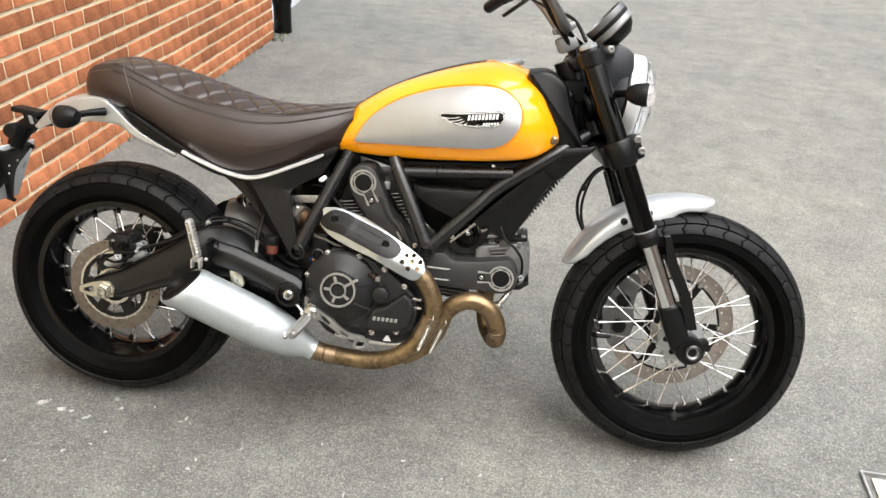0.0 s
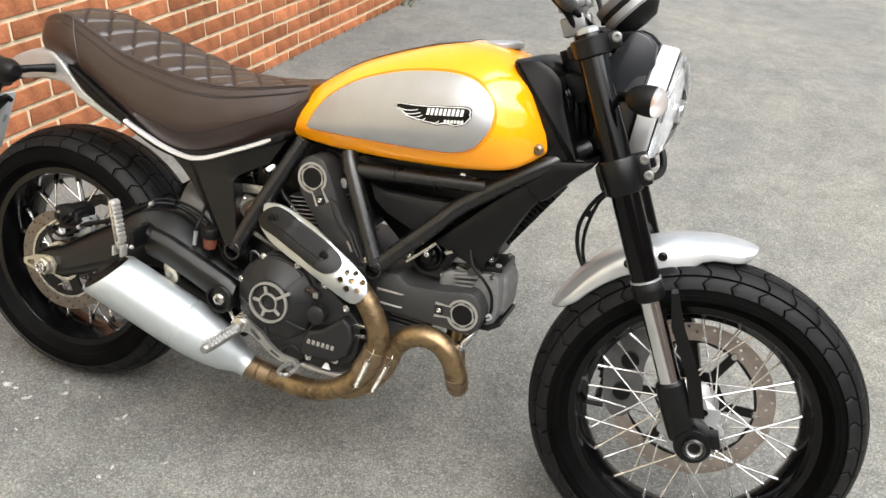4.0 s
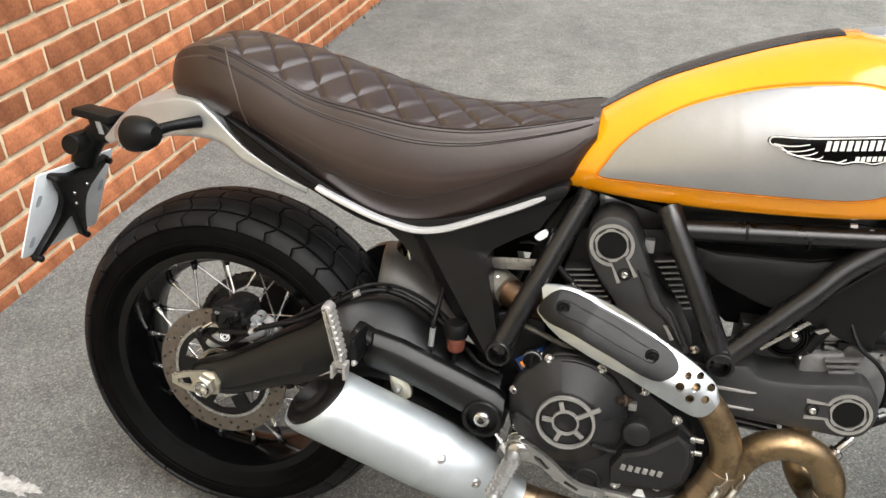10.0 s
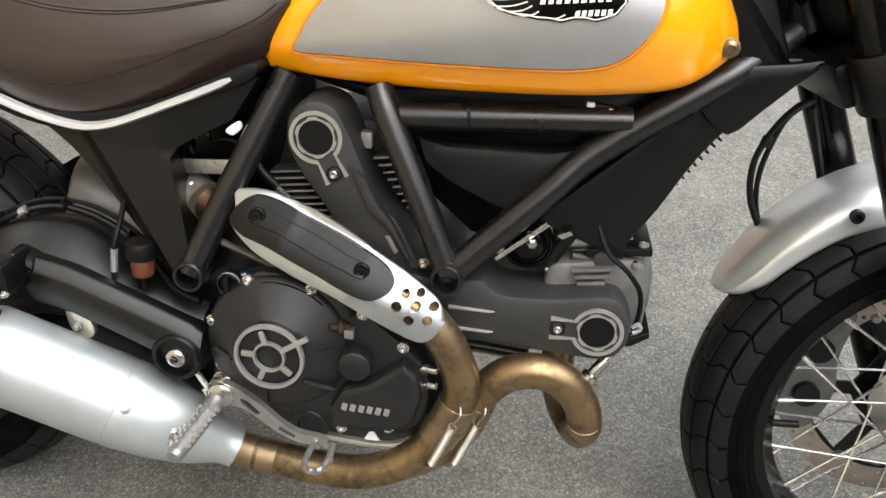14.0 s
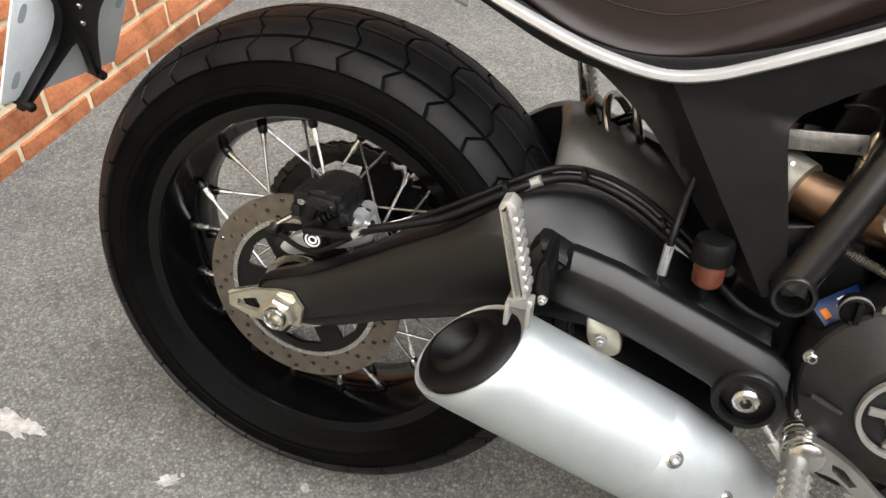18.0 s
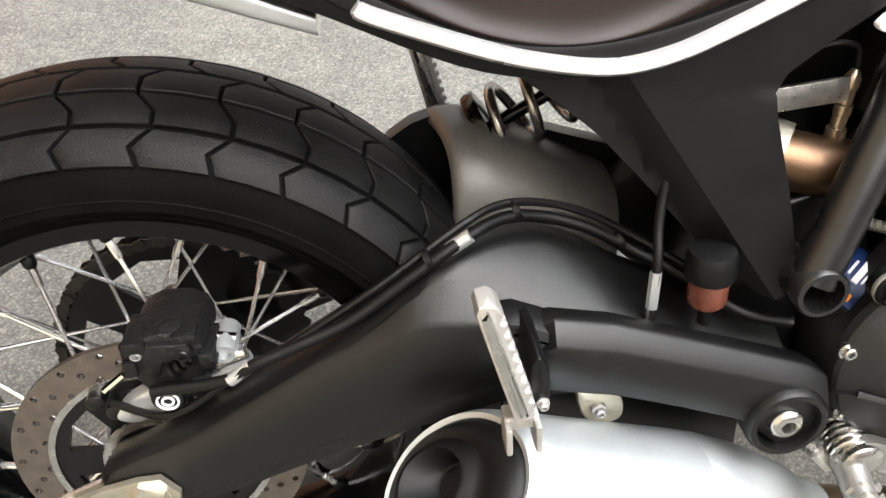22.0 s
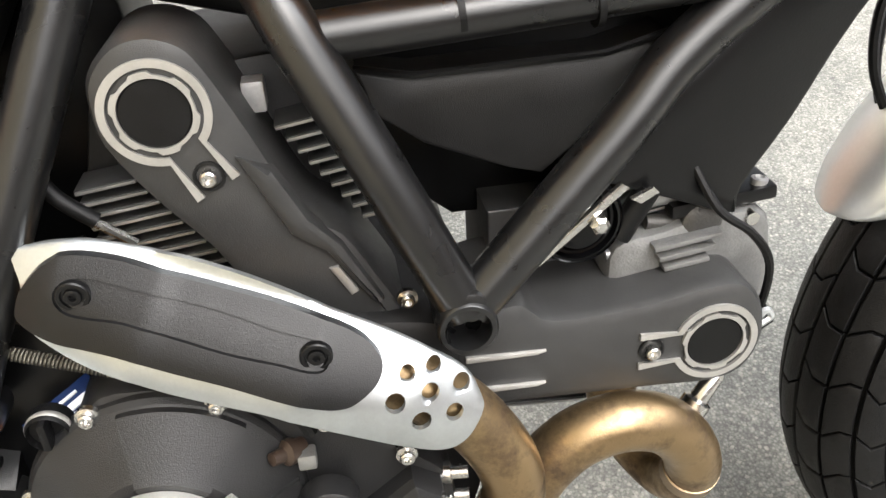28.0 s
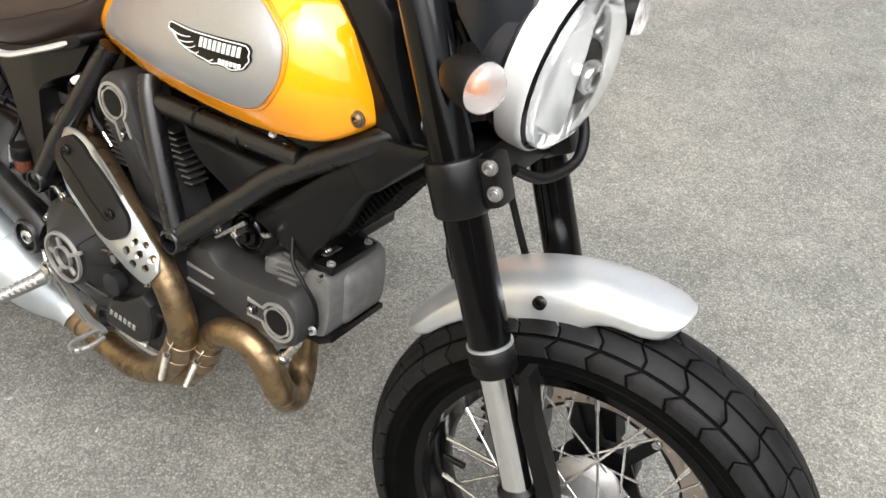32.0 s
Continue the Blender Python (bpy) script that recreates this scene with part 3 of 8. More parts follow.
        if me_s is None:
            ob = part("spoke", lathe([(0, 0), (0.0019, 0), (0.0019, 1), (0, 1)], 8), SPOKEM, root, "bright steel spoke")
            me_s = ob.data
            ob.matrix_basis = m @ Matrix.Diagonal((1, ln, 1, 1))
            ob = part("nipple", lathe([(0, -0.012), (0.0029, -0.012), (0.0033, -0.009), (0.0036, 0.002), (0.0036, 0.01), (0, 0.01)], 8), SPOKEM, root, "steel spoke nipple")
            me_n = ob.data
            me_b = None
            ob.matrix_basis = m @ Matrix.Translation((0, ln - (0.016 if bosses else 0.009), 0))
        else:
            share("spoke", me_s, root, m @ Matrix.Diagonal((1, ln, 1, 1)))
            share("nipple", me_n, root, m @ Matrix.Translation((0, ln - (0.016 if bosses else 0.009), 0)))
        if bosses and me_b:
            share("spoke_boss", me_b, root, m @ Matrix.Translation((0, ln - 0.015, 0)))
        elif bosses:
            ob2 = part("spoke_boss", lathe([(0, 0.003), (0.0042, 0.0035), (0.0055, 0.006), (0.0061, 0.01), (0.0056, 0.014), (0.0048, 0.0175), (0.0062, 0.022), (0.0088, 0.027), (0.0095, 0.031), (0, 0.031)], 14), BLACK, root, "black raised boss on the rim")
            me_b = ob2.data
            ob2.matrix_basis = m @ Matrix.Translation((0, ln - 0.015, 0))
    return root


rear_wheel = wheel("rear_wheel", REAR, 0.306, 0.178, 0.2159, 0.14, 36, Matrix(), 34, "black spoked rear wheel with wide block tyre", 0.05, 0.14, True)
front_wheel = wheel("front_wheel", FRONT, 0.311, 0.13, 0.2286, 0.085, 36, TURNM, 36, "black spoked front wheel with block tyre", 0.052, 0.11, False)


def brake_disc(parent, y, r_out, r_in, label, metal=None):
    holes = []
    n = 20
    for i in range(n):
        a = 2 * math.pi * i / n
        for k, (f, o) in enumerate(((0.2, 0.0), (0.5, 0.33), (0.8, 0.66))):
            r = r_in + (r_out - r_in) * f
            aa = a + o * 2 * math.pi / n
            holes.append(circle(r * math.cos(aa), r * math.sin(aa), 0.0032, 8))
    d = part("brake_disc", sheet(circle(0, 0, r_out, 72), [circle(0, 0, r_in, 60)] + holes, y + 0.0025, y - 0.0025), metal or DARKDISC, parent, label, smooth=30)
    return d


brake_disc(rear_wheel, -0.084, 0.1205, 0.087, "drilled brownish steel brake disc")
part("disc_rim", lathe([(0.0865, -0.0875), (0.092, -0.0875), (0.092, -0.0865), (0.0865, -0.0865)], 60, closed=True), STEEL, rear_wheel, "bright machined inner edge of the disc")
# black carrier with open windows
wins = []
for i in range(6):
    a0 = 2 * math.pi * i / 6
    wins.append([(r * math.cos(a0 + t), r * math.sin(a0 + t)) for r, t in ((0.076, 0.16), (0.078, 0.45), (0.076, 0.82), (0.05, 0.75), (0.046, 0.5), (0.05, 0.25))])
part("disc_carrier", sheet(circle(0, 0, 0.0868, 60), wins, -0.08, -0.0855), BLACK, rear_wheel, "black disc carrier", smooth=30)
part("abs_ring", sheet(circle(0, 0, 0.048, 48), [circle(0, 0, 0.04, 36)], -0.09, -0.092), STEEL, rear_wheel)
brake_disc(front_wheel, 0.068, 0.163, 0.128, "drilled steel brake disc", DISC)
wins = []
for i in range(6):
    a0 = 2 * math.pi * i / 6
    wins.append([(r * math.cos(a0 + t), r * math.sin(a0 + t)) for r, t in ((0.124, 0.07), (0.1255, 0.5), (0.124, 0.97), (0.07, 0.93), (0.064, 0.55), (0.07, 0.14))])
part("disc_carrier", sheet(circle(0, 0, 0.1278, 72), wins, 0.071, 0.066), BLACK, front_wheel, "black disc carrier with curved arms", smooth=30)
for i in range(6):
    a = 2 * math.pi * i / 6
    part("rivet", lathe([(0, 0.06), (0.006, 0.06), (0.008, 0.064), (0.008, 0.074), (0, 0.074)], 14, Matrix.Translation((0.1275 * math.cos(a), 0, 0.1275 * math.sin(a)))), STEEL, front_wheel)
# hub face of the front wheel: bright ring with slots
part("hub_plate", sheet([((0.055 + 0.007 * math.cos(9 * a)) * math.cos(a), (0.055 + 0.007 * math.cos(9 * a)) * math.sin(a)) for a in [2 * math.pi * k / 108 for k in range(108)]], [circle(0.036 * math.cos(a), 0.036 * math.sin(a), 0.0085, 14) for a in [2 * math.pi * k / 6 for k in range(6)]], -0.05, -0.055), ALU, front_wheel, "machined silver hub face with a scalloped edge")
# black disc makes the holes of the hub face look deep and shaded
part("hub_dark_disc", disc_y(0, 0, -0.046, -0.0495, 0.046, 0.001, 40), BLACK, front_wheel, "black disc in place of shade behind the hub face")
part("valve", tube([(-0.2, -0.01, -0.02), (-0.165, -0.012, -0.018)], 0.005, 10, smooth=False), PLASTIC, front_wheel)
# sprocket and chain on the far side
teeth = []
for i in range(46 * 2):
    a = 2 * math.pi * i / 92
    r = 0.122 if i % 2 else 0.115
    teeth.append((r * math.cos(a), r * math.sin(a)))
wins = []
for i in range(5):
    a0 = 2 * math.pi * i / 5
    wins.append([(r * math.cos(a0 + t), r * math.sin(a0 + t)) for r, t in ((0.1, 0.2), (0.104, 0.55), (0.1, 0.95), (0.066, 0.85), (0.06, 0.58), (0.066, 0.3))])
part("sprocket", sheet(teeth, wins, 0.072, 0.066), BLACK, rear_wheel, "black toothed sprocket", smooth=30)


def chain_link(bm, m, wide):
    for s in (-1, 1):
        y = s * (0.008 if wide else 0.0055)
        rings = []
        for yy in (y - 0.001, y + 0.001):
            rings.append([m @ Vector((x, yy, z)) for x, z in [(-0.011, 0), (-0.009, 0.005), (-0.006, 0.006), (0, 0.0038), (0.006, 0.006), (0.009, 0.005), (0.011, 0), (0.009, -0.005), (0.006, -0.006), (0, -0.0038), (-0.006, -0.006), (-0.009, -0.005)]])
        ring_skin(bm, rings)


path = []
for i in range(24):
    a = radians(75 + 190 * i / 23)
    path.append(Vector((0.1225 * math.cos(a), 0.069, 0.309 + 0.1225 * math.sin(a))))
top_run, low_run = [path[0].lerp(Vector((0.53, 0.069, 0.43)), f) for f in np.linspace(0, 1, 33)], [path[-1].lerp(Vector((0.53, 0.069, 0.35)), f) for f in np.linspace(0, 1, 33)]
loop = top_run[::-1] + path[1:-1] + low_run
bm = bmesh.new()
lens_ = [0]
for a, b in zip(loop, loop[1:]):
    lens_.append(lens_[-1] + (b - a).length)
k, s = 0, 0.0
while s < lens_[-1]:
    p = Vector([ip(s, lens_, [q[c] for q in loop]) for c in range(3)])
    q = Vector([ip(s + 0.004, lens_, [v[c] for v in loop]) for c in range(3)])
    d = (q - p).normalized() if (q - p).length > 1e-6 else Vector((1, 0, 0))
    ang = math.atan2(d.z, d.x)
    chain_link(bm, Matrix.Translation(p) @ Matrix.Rotation(-ang, 4, "Y"), k % 2)
    k, s = k + 1, s + 0.0159
part("chain", bm, mat("oily_chain_steel", (0.05, 0.047, 0.043), 0.38, 0.85, 0.3, 120), bike, "dark steel drive chain", smooth=30)["kind"] = "stuff"


# ---- swingarm and rear brake ----
ARM = [(-0.038, 0.333), (-0.03, 0.344), (-0.008, 0.352), (0.04, 0.371), (0.132, 0.425), (0.175, 0.447), (0.216, 0.472), (0.246, 0.492), (0.27, 0.47), (0.285, 0.43), (0.295, 0.385), (0.285, 0.372), (0.235, 0.358), (0.181, 0.338), (0.086, 0.305), (0.03, 0.286), (-0.01, 0.284), (-0.035, 0.305)]
ARM_X = [-0.038, -0.03, -0.008, 0.04, 0.132, 0.175, 0.213, 0.249, 0.285, 0.324, 0.356, 0.387, 0.421, 0.46, 0.505]
ARM_TOP = [0.33, 0.342, 0.352, 0.371, 0.425, 0.449, 0.473, 0.491, 0.496, 0.491, 0.476, 0.455, 0.437, 0.424, 0.41]
ARM_LOW = [0.31, 0.296, 0.285, 0.287, 0.321, 0.336, 0.350, 0.362, 0.372, 0.372, 0.37, 0.365, 0.355, 0.35, 0.35]
ARM_OUT = [0.128, 0.131, 0.132, 0.133, 0.138, 0.141, 0.145, 0.149, 0.15, 0.15, 0.15, 0.148, 0.146, 0.142, 0.138]
bm = bmesh.new()
rings = []
st = [catmull([(x, 0, v) for x, v in zip(ARM_X, q)], 5) for q in (ARM_TOP, ARM_LOW, ARM_OUT)]
for a, b, c in zip(*st):
    x, zt, zb, yo = a.x, a.z, b.z, -c.z
    h = zt - zb
    yc = -ip(x, [-0.04, 0.1, 0.176, 0.25, 0.285, 0.313, 0.5], [0.118, 0.12, 0.124, 0.112, 0.095, 0.088, 0.086])  # the brace leans in towards the wheel
    zs = min(zt - 0.006, ip(x, [-0.04, 0.2, 0.25, 0.31, 0.36, 0.41, 0.46, 0.51], [zb + 0.86 * h, zb + 0.86 * h, 0.462, 0.458, 0.446, 0.428, 0.41, 0.39]))
    yi = ip(x, [-0.04, 0.2, 0.3], [-0.085, -0.07, -0.055])
    sec = [(yi, zb), (yo + 0.03, zb), (yo + 0.012, zb + 0.003), (yo + 0.003, zb + 0.010), (yo + 0.004, zb + 0.016), (yo + 0.0032, zb + h * 0.22), (yo - 0.0015, zb + h * 0.27), (yo, zb + h * 0.5), (yo, zs - 0.006), (yo + 0.004, zs), (yo * 0.4 + yc * 0.6, zs + (zt - zs) * 0.66), (yc - 0.012, zt - 0.004), (yc - 0.003, zt), (yc + 0.006, zt - 0.001), (yi, zt - 0.01)]
    rings.append([Vector((x, y, z)) for y, z in sec])
ring_skin(bm, rings)
swing = part("swingarm", bm, ARMBLK, bike, "satin black cast swingarm with a humped brace", smooth=46)
SPAR_X = [0.292, 0.3, 0.314, 0.357, 0.406, 0.455, 0.485, 0.505, 0.52]
SPAR_TOP = [0.4475, 0.4505, 0.4593, 0.4489, 0.4299, 0.4109, 0.3989, 0.3909, 0.3789]
SPAR_LOW = [0.4235, 0.4166, 0.4171, 0.4067, 0.3877, 0.3668, 0.338, 0.338, 0.35]
rings = []
for x, zt, zb in zip(SPAR_X, SPAR_TOP, SPAR_LOW):
    yo = -0.184 + 0.016 * max(0, (0.31 - x) / 0.02)
    rings.append([Vector((x, y, z)) for y, z in ((-0.09, zb - 0.004), (yo + 0.012, zb - 0.004), (yo + 0.003, zb), (yo, zb + 0.004), (yo, zt - 0.002), (yo + 0.0015, zt + 0.0005), (yo + 0.0085, zt + 0.0135), (yo + 0.013, zt + 0.0155), (yo + 0.03, zt + 0.012), (-0.132, zt - 0.022))])
bm = bmesh.new()
ring_skin(bm, rings)
part("spar", bm, ARMBLK, swing, "boxed black spar with a chamfered upper edge", smooth=44)
part("spar_lug", plate([(0.273, 0.466), (0.281, 0.479), (0.289, 0.479), (0.32, 0.464), (0.316, 0.452), (0.297, 0.442), (0.284, 0.442), (0.274, 0.452)], -0.15, -0.179, 0.011, round_=False), ARMBLK, swing, "angular lug behind the passenger peg", smooth=25)
part("pivot_boss", lathe([(0, -0.12), (0.031, -0.12), (0.0315, -0.186), (0.029, -0.19), (0.0245, -0.19), (0.0225, -0.174), (0, -0.174)], 36, Matrix.Translation((0.489, 0, 0.363))), ARMBLK, swing, "round black pivot boss")
part("pivot_bolt", lathe([(0, -0.175), (0.0135, -0.175), (0.0135, -0.186), (0.0115, -0.1895), (0.0075, -0.191), (0.0055, -0.191), (0.005, -0.184), (0, -0.184)], 28, Matrix.Translation((0.4885, 0, 0.362))), STEEL, swing, "steel pivot bolt with a socket", smooth=40)
part("far_arm", plate([(x, z) for x, z in ARM], 0.09, 0.125, 0.01), ARMBLK, swing)
# axle adjuster, washer and nut
CHAINALU = mat("yellowish_zinc_plate", (0.5, 0.47, 0.38), 0.36, 0.85, 0.15, 60, 0.1, 500)
part("axle_plate", sheet([(-0.067, 0.304), (-0.067, 0.317), (-0.036, 0.33), (-0.006, 0.336), (0.012, 0.336), (0.024, 0.318), (0.02, 0.296), (-0.01, 0.291), (-0.04, 0.294)], [[(-0.057, 0.305), (-0.056, 0.314), (-0.033, 0.321), (-0.028, 0.312), (-0.031, 0.303)]], -0.134, -0.140), CHAINALU, bike, "cast grey chain adjuster", smooth=25)
part("axle_nut", lathe([(0, -0.138), (0.0215, -0.138), (0.0215, -0.142), (0.0205, -0.143), (0.0203, -0.153), (0.018, -0.156), (0.0125, -0.156), (0.0125, -0.15), (0, -0.15)], 6, Matrix.Translation((0.0, 0, 0.313)) @ Matrix.Rotation(0.3, 4, "Y")), CHAINALU, bike, "dull steel axle nut", smooth=20)
part("axle_tip", lathe([(0.0135, -0.15), (0.0135, -0.161), (0.0125, -0.163), (0.0105, -0.163), (0.0095, -0.161), (0.009, -0.12), (0, -0.12)], 28, Matrix.Translation((0.0, 0, 0.313))), STEEL, bike, "hollow axle end")
part("adjuster_bolt", tube([(-0.03, -0.12, 0.325), (-0.075, -0.124, 0.31)], 0.004, 8, smooth=False), STEEL, bike)
# caliper above the arm
CALM = mat("rough_black_casting", (0.004, 0.004, 0.0042), 0.5, 0, 0.3, 80, 0.9, 160, spec=0.3)
cal = part("rear_caliper", plate([(0.0, 0.44), (0.014, 0.464), (0.04, 0.47), (0.066, 0.46), (0.068, 0.43), (0.052, 0.395), (0.034, 0.376), (0.018, 0.38), (0.012, 0.402), (0.002, 0.425)], -0.055, -0.114, 0.006, per=2), CALM, bike, "black brake caliper")
part("caliper_cap", lathe([(0, -0.11), (0.015, -0.11), (0.015, -0.121), (0.013, -0.123), (0, -0.123)], 24, Matrix.Translation((0.03, 0, 0.4))), BLACK, cal)
for r in (0.004, 0.0085):
    part("cap_ring", lathe([(r, -0.1225), (r + 0.0018, -0.1225), (r + 0.0018, -0.1245), (r, -0.1245)], 24, Matrix.Translation((0.03, 0, 0.4)), closed=True), WHITE, cal, "pale printed ring")
bolt(0.012, -0.112, 0.45, 0.006, cal, ALUROUGH)
bolt(0.052, -0.116, 0.448, 0.007, cal, BLACK)
part("caliper_bracket", plate([(-0.019, 0.377), (0.009, 0.394), (0.04, 0.396), (0.071, 0.406), (0.085, 0.424), (0.097, 0.42), (0.1, 0.4), (0.065, 0.38), (0.036, 0.372), (-0.009, 0.352), (-0.03, 0.36)], -0.088, -0.102, 0.004, per=3), ALU, cal, "silver caliper bracket")
part("hub_carrier", lathe([(0, -0.05), (0.011, -0.05), (0.012, -0.08), (0.010, -0.085), (0.006, -0.085), (0.005, -0.08), (0, -0.08)], 24, Matrix.Translation((0.082, -0.022, 0.431))), ALU, cal)
part("slide_pin", tube([(0.07, -0.1, 0.415), (0.1, -0.1, 0.425)], 0.006, 10, smooth=False), STEEL, cal)
part("bleed_screw", tube([(-0.01, -0.1, 0.415), (-0.03, -0.102, 0.4)], 0.004, 8, smooth=False), CHROME, cal)
part("caliper_rib", plate([(0.018, 0.45), (0.024, 0.463), (0.058, 0.46), (0.061, 0.444), (0.034, 0.442), (0.028, 0.425), (0.018, 0.425)], -0.11, -0.12, 0.003, round_=False), CALM, cal)
for k in range(4):
    a = Vector((0.04, -0.116, 0.43)).lerp(Vector((0.058, -0.116, 0.442)), k / 3)
    part("bellows_ring", lathe([(0, -0.0022), (0.0075 - 0.0008 * k, -0.0018), (0.0075 - 0.0008 * k, 0.0018), (0, 0.0022)], 16, along(a, a + Vector((0.018, 0, 0.012)))), PLASTIC, cal, "black rubber bellows")
part("caliper_ear", lathe([(0, -0.012), (0.008, -0.012), (0.0085, 0.012), (0, 0.012)], 16, along((0.004, -0.105, 0.442), (0.0045, -0.105, 0.46))), CALM, cal)
for bx, bz, sx, sz in ((0.012, 0.458, 0.02, 0.014), (0.055, 0.462, 0.022, 0.012), (0.07, 0.435, 0.014, 0.02), (0.004, 0.435, 0.012, 0.018), (0.034, 0.385, 0.024, 0.012), (0.058, 0.405, 0.014, 0.022)):
    part("caliper_lug", box(bx, -0.098, bz, sx, 0.04, sz, 0.003), CALM, cal)
part("pad_pin", tube([(0.07, -0.09, 0.44), (0.092, -0.092, 0.436)], 0.005, 10, smooth=False), CHROME, cal)
for dx, dz in ((-0.045, 0.38), (-0.03, 0.365)):
    part("sensor", lathe([(0, -0.08), (0.009, -0.08), (0.009, -0.098), (0.005, -0.1), (0, -0.1)], 14, Matrix.Translation((dx, 0, dz))), BLACK, cal)
cal.matrix_basis = Matrix.Translation((0.034, 0, 0.4)) @ Matrix.Diagonal((0.86, 1, 0.8, 1)) @ Matrix.Translation((-0.034, 0, -0.4)) @ cal.matrix_basis
# brake hose and sensor lead along the arm
part("brake_hose", tube([(0.02, -0.12, 0.408), (0.075, -0.128, 0.417), (0.1, -0.13, 0.43), (0.13, -0.128, 0.44), (0.175, -0.124, 0.456), (0.222, -0.118, 0.484), (0.259, -0.11, 0.504), (0.292, -0.09, 0.508), (0.324, -0.078, 0.4995), (0.36, -0.077, 0.485), (0.395, -0.082, 0.464), (0.43, -0.1, 0.447), (0.468, -0.13, 0.428), (0.505, -0.14, 0.42)], 0.0048, 10), PLASTIC, bike, "black rubber brake hose")
part("sensor_lead", tube([(-0.02, -0.1, 0.385), (0.03, -0.122, 0.385), (0.09, -0.126, 0.422), (0.14, -0.118, 0.443), (0.2, -0.114, 0.478), (0.26, -0.1, 0.511), (0.292, -0.082, 0.515), (0.326, -0.07, 0.507), (0.362, -0.069, 0.493), (0.4, -0.074, 0.47), (0.44, -0.1, 0.45)], 0.0032, 8), PLASTIC, bike, "thin black sensor lead")
for x, y, z, dx, dz in ((0.259, -0.11, 0.504, 0.008, 0.005), (0.09, -0.129, 0.424, 0.009, 0.006)):
    part("hose_clip", tube([(x - dx, y, z - dz), (x + dx, y, z + dz)], 0.0054, 10, smooth=False), ALU, bike, "crimped silver ferrule")
for x, y, z in ((0.236, -0.113, 0.495), (0.306, -0.081, 0.509), (0.388, -0.077, 0.47)):
    part("cable_tie", tube([(x - 0.002, y, z - 0.001), (x + 0.002, y, z + 0.001)], 0.0085, 10, smooth=False), PLASTIC, bike)
# short hose from the reservoir side down into the arm
part("fluid_hose", tube([(0.43, -0.1, 0.62), (0.416, -0.11, 0.575), (0.406, -0.115, 0.54), (0.4, -0.124, 0.51), (0.397, -0.136, 0.487), (0.395, -0.139, 0.466)], 0.0036, 10), PLASTIC, bike)
part("hose_fitting", tube([(0.396, -0.137, 0.479), (0.394, -0.1395, 0.449)], 0.0047, 8, smooth=False), ALU, bike, "silver hose fitting")
part("banjo_pipe", tube([(0.394, -0.1395, 0.452), (0.393, -0.14, 0.438), (0.383, -0.142, 0.43)], 0.0035, 8), STEEL, bike)

# fluid reservoir with a black lid
REDPOT = mat("translucent_red_plastic", (0.1, 0.03, 0.018), 0.25, 0, 0.2, 60, tint=(0.15, 0.048, 0.03))
res = new("brake_reservoir")
res.parent = bike
res.matrix_basis = Matrix.Translation((0.434, -0.142, 0.489)) @ Matrix.Rotation(radians(90), 4, "X") @ Matrix.Diagonal((0.82, 0.85, 0.82, 1)) @ Matrix.Translation((0, -0.492, 0))
tagged(res, "small red fluid reservoir with black screw lid")
part("pot", lathe([(0, 0.446), (0.015, 0.446), (0.0175, 0.45), (0.018, 0.476), (0, 0.476)], 24), REDPOT, res, "dark red plastic pot")
lid = [(0, 0.474), (0.0215, 0.474), (0.0225, 0.478), (0.0225, 0.494), (0.02, 0.5), (0, 0.501)]
part("lid", lathe(lid, 24), PLASTIC, res, "black ribbed lid")
part("spout", lathe([(0.0, 0.425), (0.006, 0.425), (0.006, 0.447), (0, 0.447)], 14), PLASTIC, res)

# hugger: the tunnel behind the shock, over the wheel
bm = bmesh.new()
outer, inner = [], []
for i in range(21):
    f = i / 20
    x0, zl = ip(f, [0, 0.08, 0.5, 1], [0.257, 0.262, 0.325, 0.395]), ip(f, [0, 1], [0.41, 0.37])
    top = ip(f, [0, 0.06, 0.22, 0.5, 1], [0.528, 0.536, 0.537, 0.515, 0.468])
    w = ip(f, [0, 0.06, 0.3, 1], [0.072, 0.076, 0.078, 0.074])
    for rr, shrink in ((outer, 0.0), (inner, 0.005)):
        ring = []
        for j in range(25):
            b = math.pi * j / 24
            cs, sn = math.cos(b), math.sin(b)
            u = (w - shrink) * math.copysign(abs(cs) ** 0.75, -cs)
            h = sn ** 0.75
            ring.append(Vector((x0 + 0.016 * h - 0.03 * (u + w) / (2 * w) * (1 - f), 0.045 + u, zl + (top - shrink - zl) * h)))
        rr.append(ring)
ring_skin(bm, [o + i_[::-1] for o, i_ in zip(outer, inner)])
HUGM = mat("brown_black_plastic", (0.1, 0.095, 0.087), 0.34, 0, 0.2, 40, 0.15, 900)
part("rear_hugger", bm, HUGM, bike, "dark plastic tunnel over the rear tyre", smooth=50)
part("chain_guard", plate([(0.19, 0.47), (0.26, 0.53), (0.4, 0.49), (0.5, 0.45), (0.5, 0.435), (0.3, 0.46)], 0.062, 0.085, 0.003), BLACK, bike, "black chain guard")

